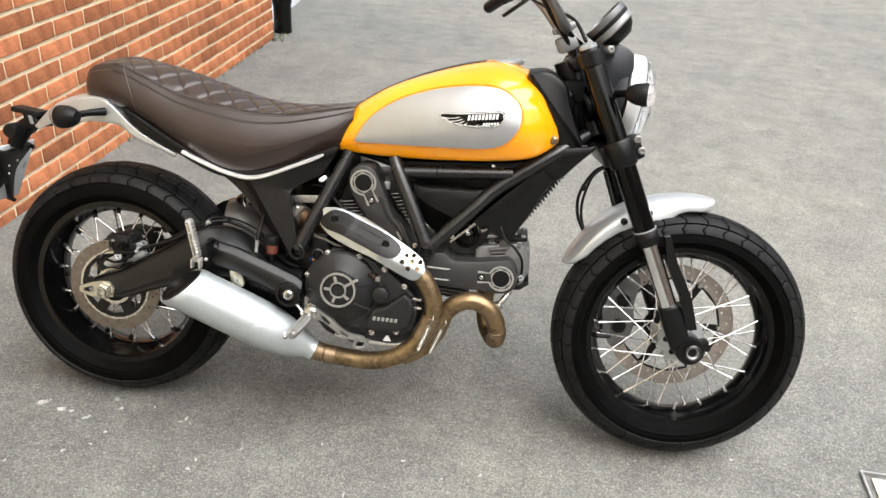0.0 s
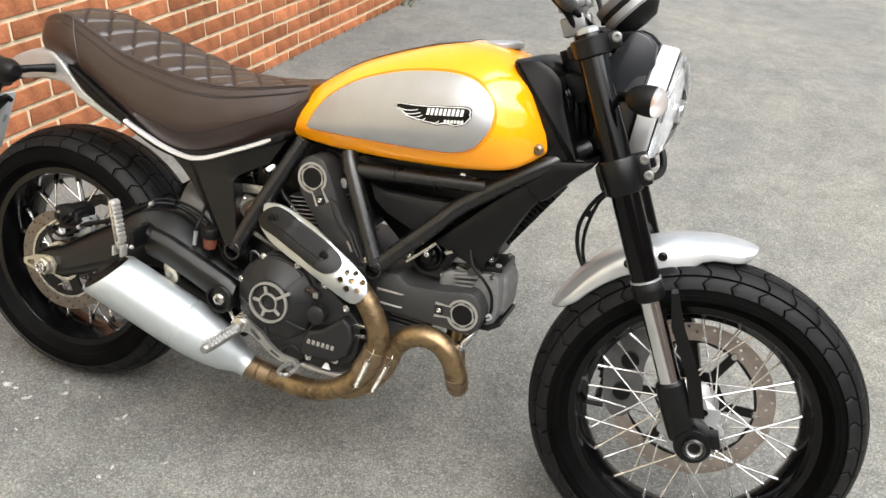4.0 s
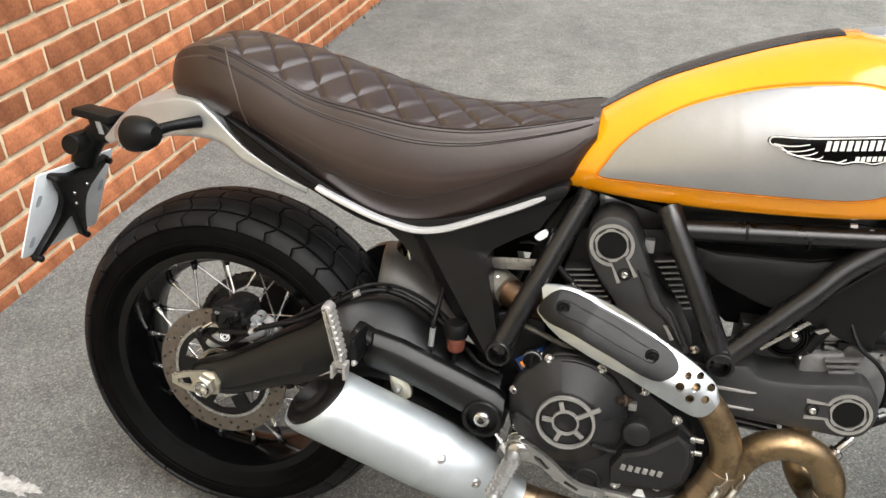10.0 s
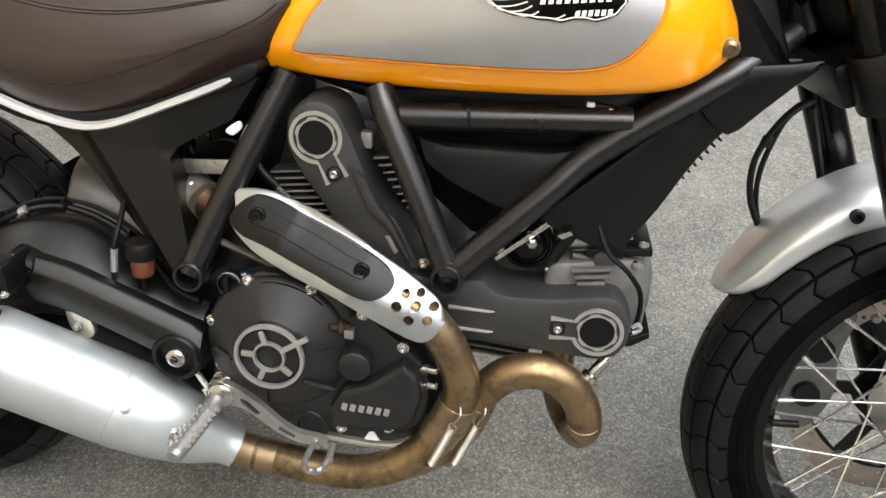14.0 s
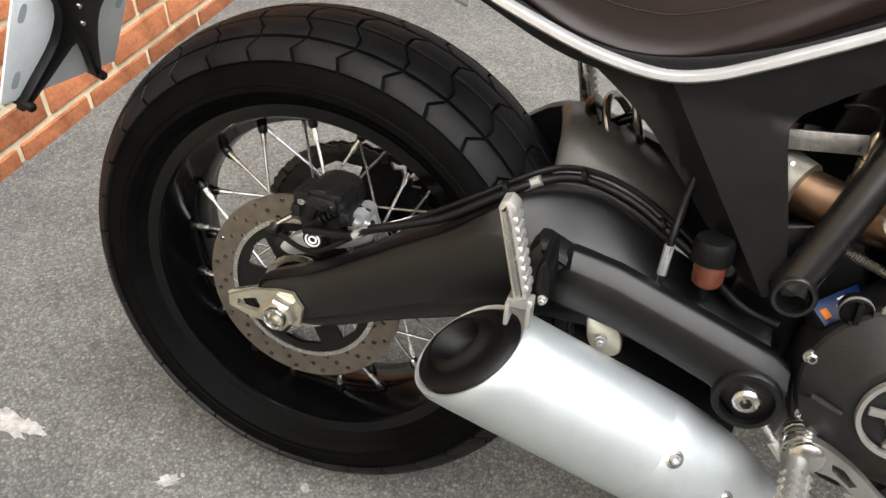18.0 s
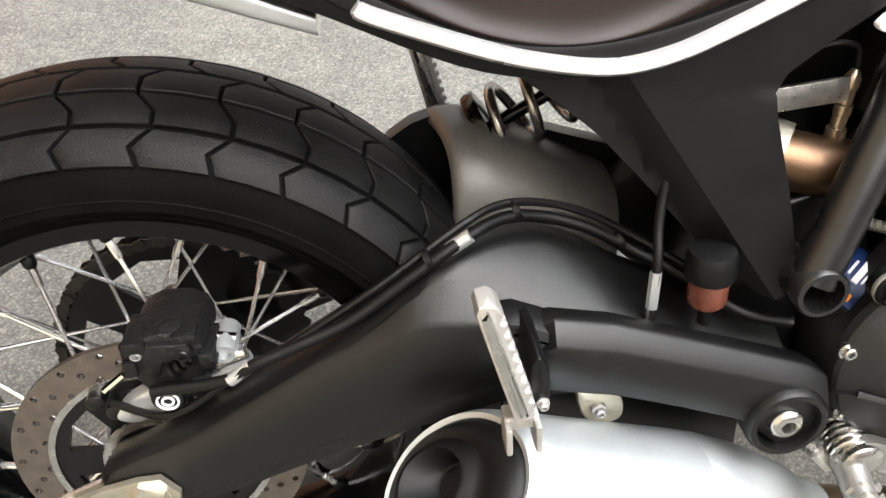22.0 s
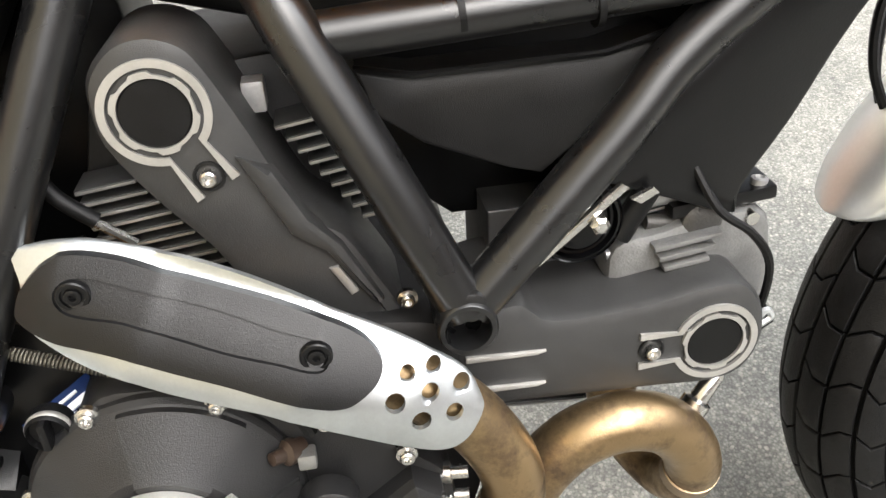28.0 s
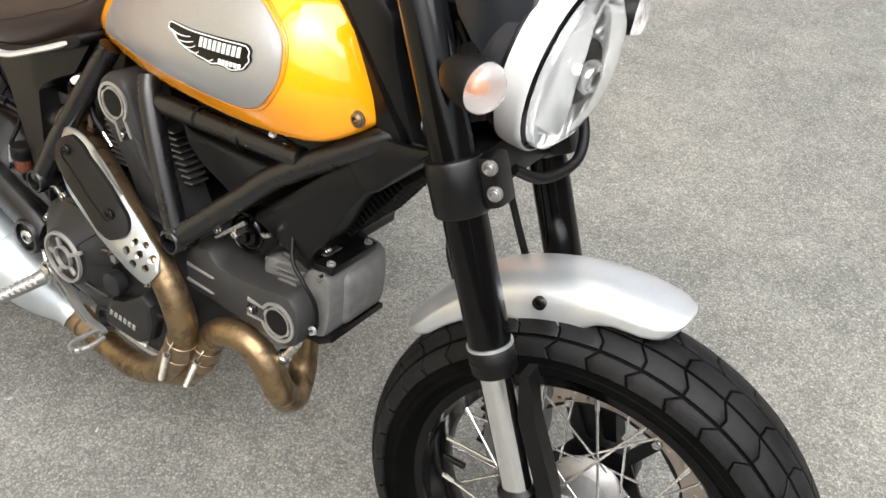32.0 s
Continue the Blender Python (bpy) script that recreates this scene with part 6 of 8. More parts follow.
part("loom", tube([(0.86, -0.11, 0.695), (0.92, -0.115, 0.7), (0.955, -0.118, 0.704)], 0.0022, 6), PLASTIC, bike)
part("head_tube", tube([HEAD + AXIS * -0.13 + Vector((0.02, 0, 0)), HEAD + AXIS * 0.06 + Vector((0.02, 0, 0))], 0.034, 24, smooth=False), FRAMEBLK, bike)

# ---- tank ----
TL = [(0.565, 0.706), (0.66, 0.702), (0.76, 0.704), (0.87, 0.709), (0.965, 0.716), (1.04, 0.727), (1.083, 0.748), (1.113, 0.774)]
TT = [(0.6, 0.808), (0.69, 0.867), (0.807, 0.913), (0.92, 0.941), (0.985, 0.938), (1.034, 0.919)]


def tank_rings(n=64, m=40):
    low = catmull([(x, 0, z) for x, z in TL], 24)
    top = catmull([(x, 0, z) for x, z in TT], 24)
    rings = []
    for i in range(n + 1):
        s = i / n
        a, b = low[round(s * (len(low) - 1))], top[round(s * (len(top) - 1))]
        w = float(np.polyval(np.polyfit([0, 0.12, 0.3, 0.5, 0.7, 0.85, 1], [0.078, 0.112, 0.15, 0.173, 0.172, 0.15, 0.112], 4), s))
        ring = []
        for k in range(2 * m + 1):
            f = k / (2 * m)
            sg = 1 if f < 0.5 else -1
            q = f if f < 0.5 else 1 - f
            if q < 0.03:
                t = q / 0.03
                yy, h = w * (0.66 + 0.16 * t), 0.0 + 0.02 * t
            elif q < 0.17:
                t = (q - 0.03) / 0.14
                yy, h = w * (0.82 + 0.18 * math.sin(t * math.pi / 2)), 0.02 + 0.355 * t
            else:
                t = (q - 0.17) / 0.33 * math.pi / 2
                yy, h = w * math.cos(t) ** 0.85, 0.375 + 0.625 * math.sin(t) ** 0.92
            p = a.lerp(b, h)
            ring.append(Vector((p.x, -yy * sg, p.z)))
        rings.append(ring)
    return rings


bm = bmesh.new()
ring_skin(bm, tank_rings())
tank_bvh = BVHTree.FromBMesh(bm)
tank = part("fuel_tank", bm, YELLOW, bike, "glossy yellow teardrop fuel tank", smooth=55)


def on_tank(x, z, lift=0.0):
    hit = tank_bvh.ray_cast(Vector((x, -0.6, z)), Vector((0, 1, 0)))[0]
    return (hit.y if hit else -0.12) - lift


def laid(outline, lift=0.002, sink=0.003, cuts=0, round_=True, per=4, holes=()):
    """A thin skin laid on the tank's side inside an outline of (x, z)."""
    pts = [(p.x, p.z) for p in catmull([(x, 0, z) for x, z in outline], per, True)] if round_ else outline
    return sheet(pts, holes, sink, -lift, cuts, lambda p: Vector((p.x, on_tank(p.x, p.z) + p.y, p.z)))


# dark stripe along the tank's spine, from the seat to the filler
STRIPE = mat("brown_black_tank_stripe", (0.012, 0.0085, 0.007), 0.24, 0, 0.12, 30, spec=0.4)
bm = bmesh.new()
rings = []
for i in range(41):
    x = 0.608 + 0.31 * i / 40
    half = ip(x, [0.6, 0.66, 0.75, 0.93], [0.026, 0.038, 0.045, 0.044])
    over = []
    for k in range(13):
        y = half * (k / 6 - 1)
        hit = tank_bvh.ray_cast(Vector((x, y, 1.3)), Vector((0, 0, -1)))[0]
        over.append(Vector((x, y, hit.z)))
    rings.append([p + Vector((0, 0, 0.0014)) for p in over] + [p - Vector((0, 0, 0.003)) for p in over[::-1]])
ring_skin(bm, rings)
part("tank_stripe", bm, STRIPE, tank, "dark brown-black stripe along the tank's top", smooth=50)
PANEL = [(0.622, 0.7375), (0.632, 0.757), (0.647, 0.781), (0.672, 0.807), (0.711, 0.834), (0.749, 0.8525), (0.805, 0.871), (0.858, 0.882), (0.916, 0.888), (0.96, 0.884), (0.99, 0.868), (1.01, 0.845), (1.013, 0.812), (1.0, 0.785), (0.977, 0.762), (0.94, 0.7505), (0.882, 0.746), (0.796, 0.7425), (0.694, 0.738), (0.636, 0.7345)]
part("tank_panel", laid(PANEL, 0.0035, cuts=34), SILVER, tank, "brushed silver side panel", smooth=50)
pc = Vector((0.83, 0, 0.81))
LINE = [((x - pc.x) * 1.018 + pc.x, (z - pc.z) * 1.045 + pc.z) for x, z in PANEL]
lp = catmull([(x, 0, z) for x, z in LINE], 6, True)
# darker orange bead stands for the shade in the groove round the panel
part("panel_groove_line", tube([Vector((p.x, on_tank(p.x, p.z), p.z)) for p in lp] + [Vector((lp[0].x, on_tank(lp[0].x, lp[0].z), lp[0].z))], 0.0021, 8, smooth=False), mat("orange_groove_shade", (0.8, 0.25, 0.004), 0.25, 0, 0.05, 20, coat=0.6), tank, "orange line painted for the shaded groove round the panel")
# winged badge drawn as plain shapes
OUT = [(0.8275, 0.8168), (0.8288, 0.8214), (0.8366, 0.8244), (0.8733, 0.8265), (0.9288, 0.8335), (0.9652, 0.8380), (0.9730, 0.8366), (0.9769, 0.8324), (0.9761, 0.8272), (0.9779, 0.8210), (0.9741, 0.8150), (0.9698, 0.8083), (0.9624, 0.8046), (0.9506, 0.8001), (0.9409, 0.8014), (0.9284, 0.8007), (0.9164, 0.7967), (0.9047, 0.7979), (0.8920, 0.7978), (0.8822, 0.7992), (0.8693, 0.7997), (0.8593, 0.8017), (0.8491, 0.8057), (0.8411, 0.8117), (0.8320, 0.8125)]
WHITEBAR = mat("pale_badge_print", (0.72, 0.71, 0.68), 0.4)
badge = part("badge", laid(OUT, 0.0058, cuts=14, round_=False), GLOSSBLK, tank, "black winged badge", smooth=50)
bc = Vector((0.905, 0, 0.8165))


def inked(pts, r, name, label=""):
    """A fine raised line that follows the badge's face."""
    line = [(p.x, p.z) for p in catmull([(x, 0, z) for x, z in pts], 5)]
    part(name, tube([Vector((x, on_tank(x, z) - 0.0058, z)) for x, z in line], r, 6, smooth=False), WHITEBAR, badge, label)


rim_ = [((x - bc.x) * 0.968 + bc.x, (z - bc.z) * 0.87 + bc.z) for x, z in OUT]
inked(rim_ + [rim_[0]], 0.00095, "badge_border", "pale badge outline")
for pts in ([(0.8355, 0.8147), (0.8498, 0.8135), (0.8636, 0.8150), (0.8759, 0.8183)], [(0.8412, 0.8111), (0.8508, 0.8071), (0.8684, 0.8094), (0.8816, 0.8141)], [(0.8511, 0.8052), (0.8629, 0.8033), (0.8767, 0.8054), (0.8861, 0.8105)], [(0.8675, 0.8029), (0.8775, 0.8002), (0.8874, 0.8021), (0.8932, 0.8057)], [(0.9064, 0.7993), (0.9125, 0.8010), (0.9194, 0.8047)]):
    inked(pts, 0.0008, "feather_line", "pale feather line")
for k in range(9):
    x0, z0 = 0.8935 + 0.0079 * k, 0.8125 + 0.0009 * k
    part("badge_bar", laid([(x0, z0), (x0 + 0.0052, z0 + 0.0006), (x0 + 0.0064, z0 + 0.0126), (x0 + 0.0012, z0 + 0.012)], 0.0071, round_=False), WHITEBAR, tank, smooth=50)
for k in range(6):
    x0, z0 = 0.9285 + 0.0062 * k, 0.8035 + 0.0007 * k
    part("badge_bar", laid([(x0, z0), (x0 + 0.0044, z0 + 0.0005), (x0 + 0.0049, z0 + 0.0062), (x0 + 0.0005, z0 + 0.0057)], 0.0071, round_=False), WHITEBAR, tank, smooth=50)
ty = on_tank(1.088, 0.778)
part("tank_bolt", lathe([(0.0105, ty), (0.0105, ty - 0.002), (0.0085, ty - 0.0025), (0.008, ty - 0.0045), (0.004, ty - 0.007), (0.0038, ty - 0.003), (0, ty - 0.003)], 24, Matrix.Translation((1.092, 0, 0.776))), BRONZED, tank, "steel tank bolt in a washer")
part("filler_cap", lathe([(0, 0.0), (0.043, 0.0), (0.045, 0.004), (0.044, 0.01), (0.036, 0.013), (0, 0.014)], 40, along((0.965, 0, 0.932), (0.958, 0, 0.99))), ALU, tank, "aluminium filler cap")

# ---- seat ----
SX = [-0.072, -0.06, -0.03, 0.03, 0.1, 0.19, 0.28, 0.36, 0.44, 0.52, 0.578, 0.614]
SLOW = [0.808, 0.79, 0.783, 0.774, 0.747, 0.699, 0.654, 0.641, 0.66, 0.694, 0.72, 0.772]
SEDGE = [0.825, 0.848, 0.868, 0.876, 0.852, 0.816, 0.8, 0.788, 0.786, 0.797, 0.808, 0.814]
STOP = [0.828, 0.856, 0.878, 0.888, 0.879, 0.86, 0.833, 0.81, 0.801, 0.803, 0.81, 0.816]
SW = [0.045, 0.072, 0.092, 0.112, 0.122, 0.132, 0.138, 0.138, 0.13, 0.116, 0.102, 0.092]


def smooth_fn(xs, ys):
    pts = catmull([(x, 0, y) for x, y in zip(xs, ys)], 10)
    px_, pz_ = [p.x for p in pts], [p.z for p in pts]
    return lambda x: ip(x, px_, pz_)


f_low, f_edge, f_top, f_w = (smooth_fn(SX, q) for q in (SLOW, SEDGE, STOP, SW))


def seat_pt(x, q, sg, quilt=True):
    """A point of the seat's skin; q runs 0 to 0.5 from the lower edge to the middle of the top."""
    lo, ed, tp, w = f_low(x), f_edge(x), f_top(x), f_w(x)
    if q < 0.2:
        h = q / 0.2
        y = w * (0.84 + 0.16 * math.sin(min(1, h / 0.45) * math.pi / 2) - 0.16 * max(0, (h - 0.45) / 0.55) ** 1.6)
        z = lo + (ed - lo) * h
        z -= 0.0025 * math.exp(-((h - 0.88) / 0.02) ** 2) + 0.002 * math.exp(-((h - 0.42 - 0.1 * math.sin(x * 5)) / 0.02) ** 2)
    else:
        h = (q - 0.2) / 0.3
        y = w * 0.84 * (1 - h)
        z = ed + (tp - ed) * (1 - (1 - h) ** 1.8)
        if quilt and -0.005 < x < 0.585 and h > 0.03:
            u, v = (x + 0.72 * y * sg - 0.319) / 0.062, (x - 0.72 * y * sg - 0.319) / 0.062
            d = min(abs(u - round(u)), abs(v - round(v))) * 0.05
            fade = min(1, (h - 0.03) / 0.06) * min(1, (x + 0.005) / 0.03) * min(1, (0.585 - x) / 0.03)
            z += fade * (0.0078 * (1 - math.exp(-d / 0.0034)) - 0.0052)
    return Vector((x, sg * y, z))


def seat_rings(n=330, m=230):
    rings = []
    for i in range(n + 1):
        x = SX[0] + (SX[-1] - SX[0]) * i / n
        rings.append([seat_pt(x, min(k / m, 1 - k / m), -1 if k / m < 0.5 else 1) for k in range(m + 1)])
    return rings


bm = bmesh.new()
ring_skin(bm, seat_rings())
seat = part("seat", bm, LEATHER, bike, "brown leather seat with diamond quilting", smooth=80)


def seam(q_of_x, x0, x1, r=0.0011, name="seam", label="raised leather seam", mt=None, step=60, sg=-1):
    pts = []
    for i in range(step + 1):
        x = x0 + (x1 - x0) * i / step
        p = seat_pt(x, q_of_x(x), sg, False)
        pts.append(p + Vector((0, sg * 0.0006, 0.0004)))
    part(name, tube(pts, r, 6, smooth=False), mt or LEATHER, seat, label)


for sg in (-1, 1):
    for q0 in (0.2, 0.1935, 0.1725, 0.166):
        seam(lambda x: q0, 0.02, 0.606, 0.0008, "stitching", "dark brown stitching, darkened for the shaded seam valley", STITCH, sg=sg)
    seam(lambda x: 0.2 * ip(x, [0.1, 0.19, 0.28, 0.36, 0.44, 0.52, 0.578, 0.6], [0.1, 0.175, 0.27, 0.28, 0.36, 0.44, 0.52, 0.56]), 0.1, 0.6, 0.0009, sg=sg, mt=STITCH)
    pts = [seat_pt(ip(q, [0, 0.1, 0.2, 0.5], [0.088, 0.076, 0.05, 0.0]), q, sg, False) + Vector((0, sg * 0.0008, 0.0008)) for q in np.linspace(0.005, 0.5, 50)]
    part("piping", tube(pts, 0.0013, 6, smooth=False), mat("brown_piping", (0.06, 0.04, 0.03), 0.5), seat, "paler piping round the rear cap")
part("red_tab", box(0.083, -0.114, 0.752, 0.012, 0.003, 0.007, 0.001, None), mat("faded_red_tab", (0.25, 0.06, 0.04), 0.5), bike, "small faded red tab")
pan = [(0.05, 0.775), (0.1, 0.752), (0.19, 0.7), (0.28, 0.655), (0.36, 0.645), (0.45, 0.665), (0.52, 0.695), (0.575, 0.72), (0.575, 0.7), (0.5, 0.668), (0.43, 0.638), (0.36, 0.622), (0.28, 0.632), (0.19, 0.674), (0.1, 0.722)]
part("seat_pan", plate(pan, 0.12, -0.12, 0.003), PLASTIC, bike, "black seat base")

# ---- side panel, bright trim and tail ----
FACE = [(0.366, 0.631), (0.404, 0.633), (0.436, 0.645), (0.471, 0.66), (0.522, 0.681), (0.56, 0.706), (0.578, 0.7), (0.545, 0.648), (0.51, 0.63), (0.48, 0.612), (0.472, 0.6), (0.474, 0.585), (0.486, 0.535), (0.4965, 0.485), (0.496, 0.47), (0.4895, 0.451), (0.4835, 0.4492)]
FOLD = [(0.4835, 0.4492), (0.472, 0.452), (0.455, 0.466), (0.423, 0.499), (0.394, 0.535), (0.36, 0.574), (0.335, 0.597), (0.305, 0.62), (0.254, 0.645), (0.2, 0.672), (0.2, 0.678), (0.25, 0.662), (0.3, 0.641), (0.342, 0.63), (0.366, 0.631)]


def face_y(p):
    """The flat face leans out below; its upper front end turns in."""
    return -0.122 - 0.16 * max(0.0, min(0.17, 0.61 - p.z)) + 0.02 * max(0, (p.x - 0.46) / 0.12) * (1 if p.z > 0.6 else 0)


def fold_shape(p):
    d = -0.841 * (p.x - 0.422) - 0.541 * (p.z - 0.545)
    return Vector((p.x, p.y + face_y(p) + 0.9 * max(0.0, min(d, 0.024)), p.z))


PANELBLK = mat("satin_black_panel_plastic", (0.0024, 0.0024, 0.0026), 0.36, 0, 0.15, 50, 0.12, 1200, spec=0.33)
for s in (1, -1):
    flip = Matrix.Diagonal((1, s, 1, 1))
    panel = part("side_panel", sheet(FACE, [], 0.05, 0.0, 24, lambda p: Vector((p.x, p.y + face_y(p), p.z))), PANELBLK, bike, "satin black creased side panel", smooth=25, matrix=flip)
    part("panel_fold", sheet(FOLD, [], 0.05, 0.0, 30, fold_shape), PANELBLK, panel, smooth=25, matrix=flip)
    tr = [(0.185, 0.675), (0.213, 0.676), (0.261, 0.656), (0.3, 0.642), (0.342, 0.632), (0.372, 0.63), (0.404, 0.636), (0.436, 0.648), (0.471, 0.663), (0.524, 0.686), (0.565, 0.707)]
    tr = [(0.204, 0.682)] + tr[1:]
    pts = catmull([(x, -s * (0.127 if x < 0.5 else 0.127 - (x - 0.5) * 0.2), z) for x, z in tr], 8)
    bm = bmesh.new()
    rings = []
    for i, p in enumerate(pts):
        t = (pts[min(i + 1, len(pts) - 1)] - pts[max(i - 1, 0)]).normalized()
        nrm = Vector((-t.z, 0, t.x))
        hh = 0.0049 if 3 < i < len(pts) - 4 else 0.004
        rings.append([p + nrm * hh + Vector((0, 0.012 * s, 0)), p + nrm * hh, p + nrm * hh * 0.5 - Vector((0, 0.003 * s, 0)), p - nrm * hh * 0.5 - Vector((0, 0.003 * s, 0)), p - nrm * hh, p - nrm * hh + Vector((0, 0.012 * s, 0))])
    ring_skin(bm, rings)
    part("trim_strip", bm, TRIMM, bike, "silver trim strip under the seat", smooth=50)
# rear fender of aluminium: a tongue that narrows to the tail
prof_t = [(-0.215, 0.705), (-0.157, 0.757), (-0.094, 0.781), (-0.02, 0.794), (0.016, 0.779), (0.075, 0.73), (0.13, 0.698), (0.18, 0.674)]
prof_b = [(-0.205, 0.697), (-0.150, 0.722), (-0.1, 0.724), (-0.045, 0.735), (0.028, 0.733), (0.075, 0.706), (0.13, 0.684), (0.18, 0.664)]
wid = [0.05, 0.066, 0.082, 0.096, 0.103, 0.109, 0.111, 0.108]
ct, cb, cw = catmull([(x, 0, z) for x, z in prof_t], 8), catmull([(x, 0, z) for x, z in prof_b], 8), catmull([(w, 0, 0) for w in wid], 8)
bm = bmesh.new()
rings = []
for a, b, w in zip(ct, cb, cw):
    w = w.x
    sec = [(b.x, -w, b.z), (a.x * 0.8 + b.x * 0.2, -w, a.z * 0.8 + b.z * 0.2), (a.x, -w * 0.93, a.z), (a.x, -w * 0.5, a.z + 0.008), (a.x, 0, a.z + 0.011), (a.x, w * 0.5, a.z + 0.008), (a.x, w * 0.93, a.z), (a.x * 0.8 + b.x * 0.2, w, a.z * 0.8 + b.z * 0.2), (b.x, w, b.z)]
    out = catmull(sec, 3)
    inn = [Vector((p.x, p.y * 0.97, p.z - 0.003)) for p in out]
    rings.append(out + inn[::-1])
ring_skin(bm, rings)
part("rear_fender", bm, ALU, bike, "brushed aluminium rear fender", smooth=60)


def indicator(tip, root, axis, lens, parent, matrix=None, size=1.0):
    """A small turn signal: stalk, black egg-shaped body and a clear lens."""
    tip, root, axis = Vector(tip), Vector(root), Vector(axis).normalized()
    m = along(tip - axis * 0.03 * size, tip + axis * 0.03) @ Matrix.Diagonal((size, size, size, 1))
    body = part("turn_signal", lathe([(0, -0.004), (0.012, -0.003), (0.02, 0.006), (0.0255, 0.02), (0.0275, 0.034), (0.0275, 0.046), (0.0265, 0.048)], 28, m), PLASTIC, parent, "black turn signal", matrix=matrix)
    part("bulb", lathe([(0, 0.02), (0.007, 0.022), (0.009, 0.034), (0.007, 0.042), (0, 0.045)], 16, m), AMBER, body, "amber bulb", matrix=matrix)
    part("bowl", lathe([(0.008, 0.012), (0.02, 0.026), (0.026, 0.046)], 28, m), BOWL, body, "bright bowl", matrix=matrix)
    part("lens", lathe([(0.0268, 0.047), (0.0262, 0.054), (0.02, 0.062), (0.01, 0.065), (0, 0.066)], 28, m), lens, body, "clear turn signal lens", matrix=matrix)
    part("stalk", tube([root, root.lerp(tip, 0.5) + Vector((0, 0, 0.002)), tip - axis * 0.012], [0.010, 0.008, 0.010], 14), PLASTIC, body, "black rubber stalk", matrix=matrix)
    return body


CLEAR = mat("clear_plastic_lens", (0.93, 0.93, 0.92), 0.16, 0.0, 0.04, 90, 0.5, 350, coat=0.8)
[n for n in CLEAR.node_tree.nodes if n.type == "BSDF_PRINCIPLED"][0].inputs["Transmission Weight"].default_value = 0.88
BOWL = mat("bright_bowl", (0.92, 0.92, 0.92), 0.25, 0.3, 0.04, 60)
AMBER = mat("amber_bulb", (0.8, 0.25, 0.05), 0.3, 0, 0.2, 60)
for s in (1, -1):
    indicator((-0.06, -0.172 * s, 0.75), (0.0, -0.1 * s, 0.76), (-0.97, 0.2 * s, -0.1), CLEAR, bike, None, 1.0)
# number plate, seen from its back, on an X-shaped bracket
pl = Matrix.Translation((-0.334, -0.014, 0.567)) @ Matrix((Vector((0.0, 1.0, 0.0)), Vector((-0.93, 0, 0.34)).normalized(), Vector((0.34, 0, 0.94)).normalized())).transposed().to_4x4()
nplate = part("number_plate", plate([(-0.1, -0.084), (-0.104, -0.08), (-0.104, 0.08), (-0.1, 0.084), (0.1, 0.084), (0.104, 0.08), (0.104, -0.08), (0.1, -0.084)], 0.0, -0.003, 0.0008, round_=False), mat("plate_back", (0.72, 0.76, 0.78), 0.4, 0.0, 0.08, 25, 0.1, 300), bike, "plain pale grey back of a number plate", matrix=pl)
for k, (x, z) in enumerate(((-0.088, 0.03), (-0.085, -0.055), (0.088, 0.01), (0.05, -0.06))):
    part("plate_smudge", plate([(x - 0.006, z - 0.008), (x + 0.004, z - 0.01), (x + 0.006, z + 0.008), (x - 0.003, z + 0.01)], -0.003, -0.0036, 0), mat("grey_smudge", (0.42, 0.46, 0.48), 0.5), nplate, matrix=pl)
XB = [(-0.075, 0.075), (-0.07, 0.082), (-0.03, 0.07), (0.0, 0.072), (0.03, 0.07), (0.07, 0.082), (0.077, 0.07), (0.04, 0.03), (0.034, 0.0), (0.045, -0.04), (0.062, -0.083), (0.05, -0.085), (0.02, -0.04), (0.0, -0.022), (-0.02, -0.04), (-0.068, -0.09), (-0.08, -0.085), (-0.045, -0.03), (-0.035, 0.0), (-0.04, 0.03)]
xbr = part("plate_bracket", plate(XB, -0.004, -0.016, 0.004, per=2), PLASTIC, bike, "black plastic X-shaped plate bracket", matrix=pl)
for x, z in ((-0.012, 0.03), (0.02, 0.04), (0.0, 0.005)):
    part("bracket_screw", lathe([(0, -0.014), (0.004, -0.014), (0.003, -0.019), (0, -0.019)], 10, pl @ Matrix.Translation((x, 0, z))), STEEL, xbr)
for x, z in ((-0.074, 0.076), (0.073, 0.074), (0.056, -0.083), (-0.074, -0.086)):
    part("bracket_foot", lathe([(0, 0.006), (0.006, 0.006), (0.006, -0.022), (0.004, -0.024), (0, -0.024)], 12, pl @ Matrix.Translation((x, 0, z))), PLASTIC, xbr)
part("bracket_arm", tube([(-0.3, 0, 0.64), (-0.285, 0, 0.675), (-0.25, 0, 0.705), (-0.19, 0, 0.72), (-0.13, 0, 0.74)], [0.022, 0.024, 0.02, 0.018, 0.016], 14), PLASTIC, xbr, "black plastic arm")
part("bracket_drum", lathe([(0, -0.05), (0.017, -0.05), (0.019, -0.045), (0.019, 0.045), (0.017, 0.05), (0, 0.05)], 24, Matrix.Translation((-0.285, 0, 0.685))), PLASTIC, xbr)
lampb = part("plate_lamp", box(0, 0, 0, 0.075, 0.05, 0.014, 0.004, Matrix.Translation((-0.25, -0.01, 0.735)) @ Matrix.Rotation(radians(8), 4, "Y")), PLASTIC, bike, "black tail bracket with a lamp housing")
part("lamp_leg", plate([(-0.26, 0.735), (-0.23, 0.735), (-0.21, 0.7), (-0.225, 0.69), (-0.247, 0.695)], -0.005, -0.032, 0.003, round_=False), PLASTIC, lampb)
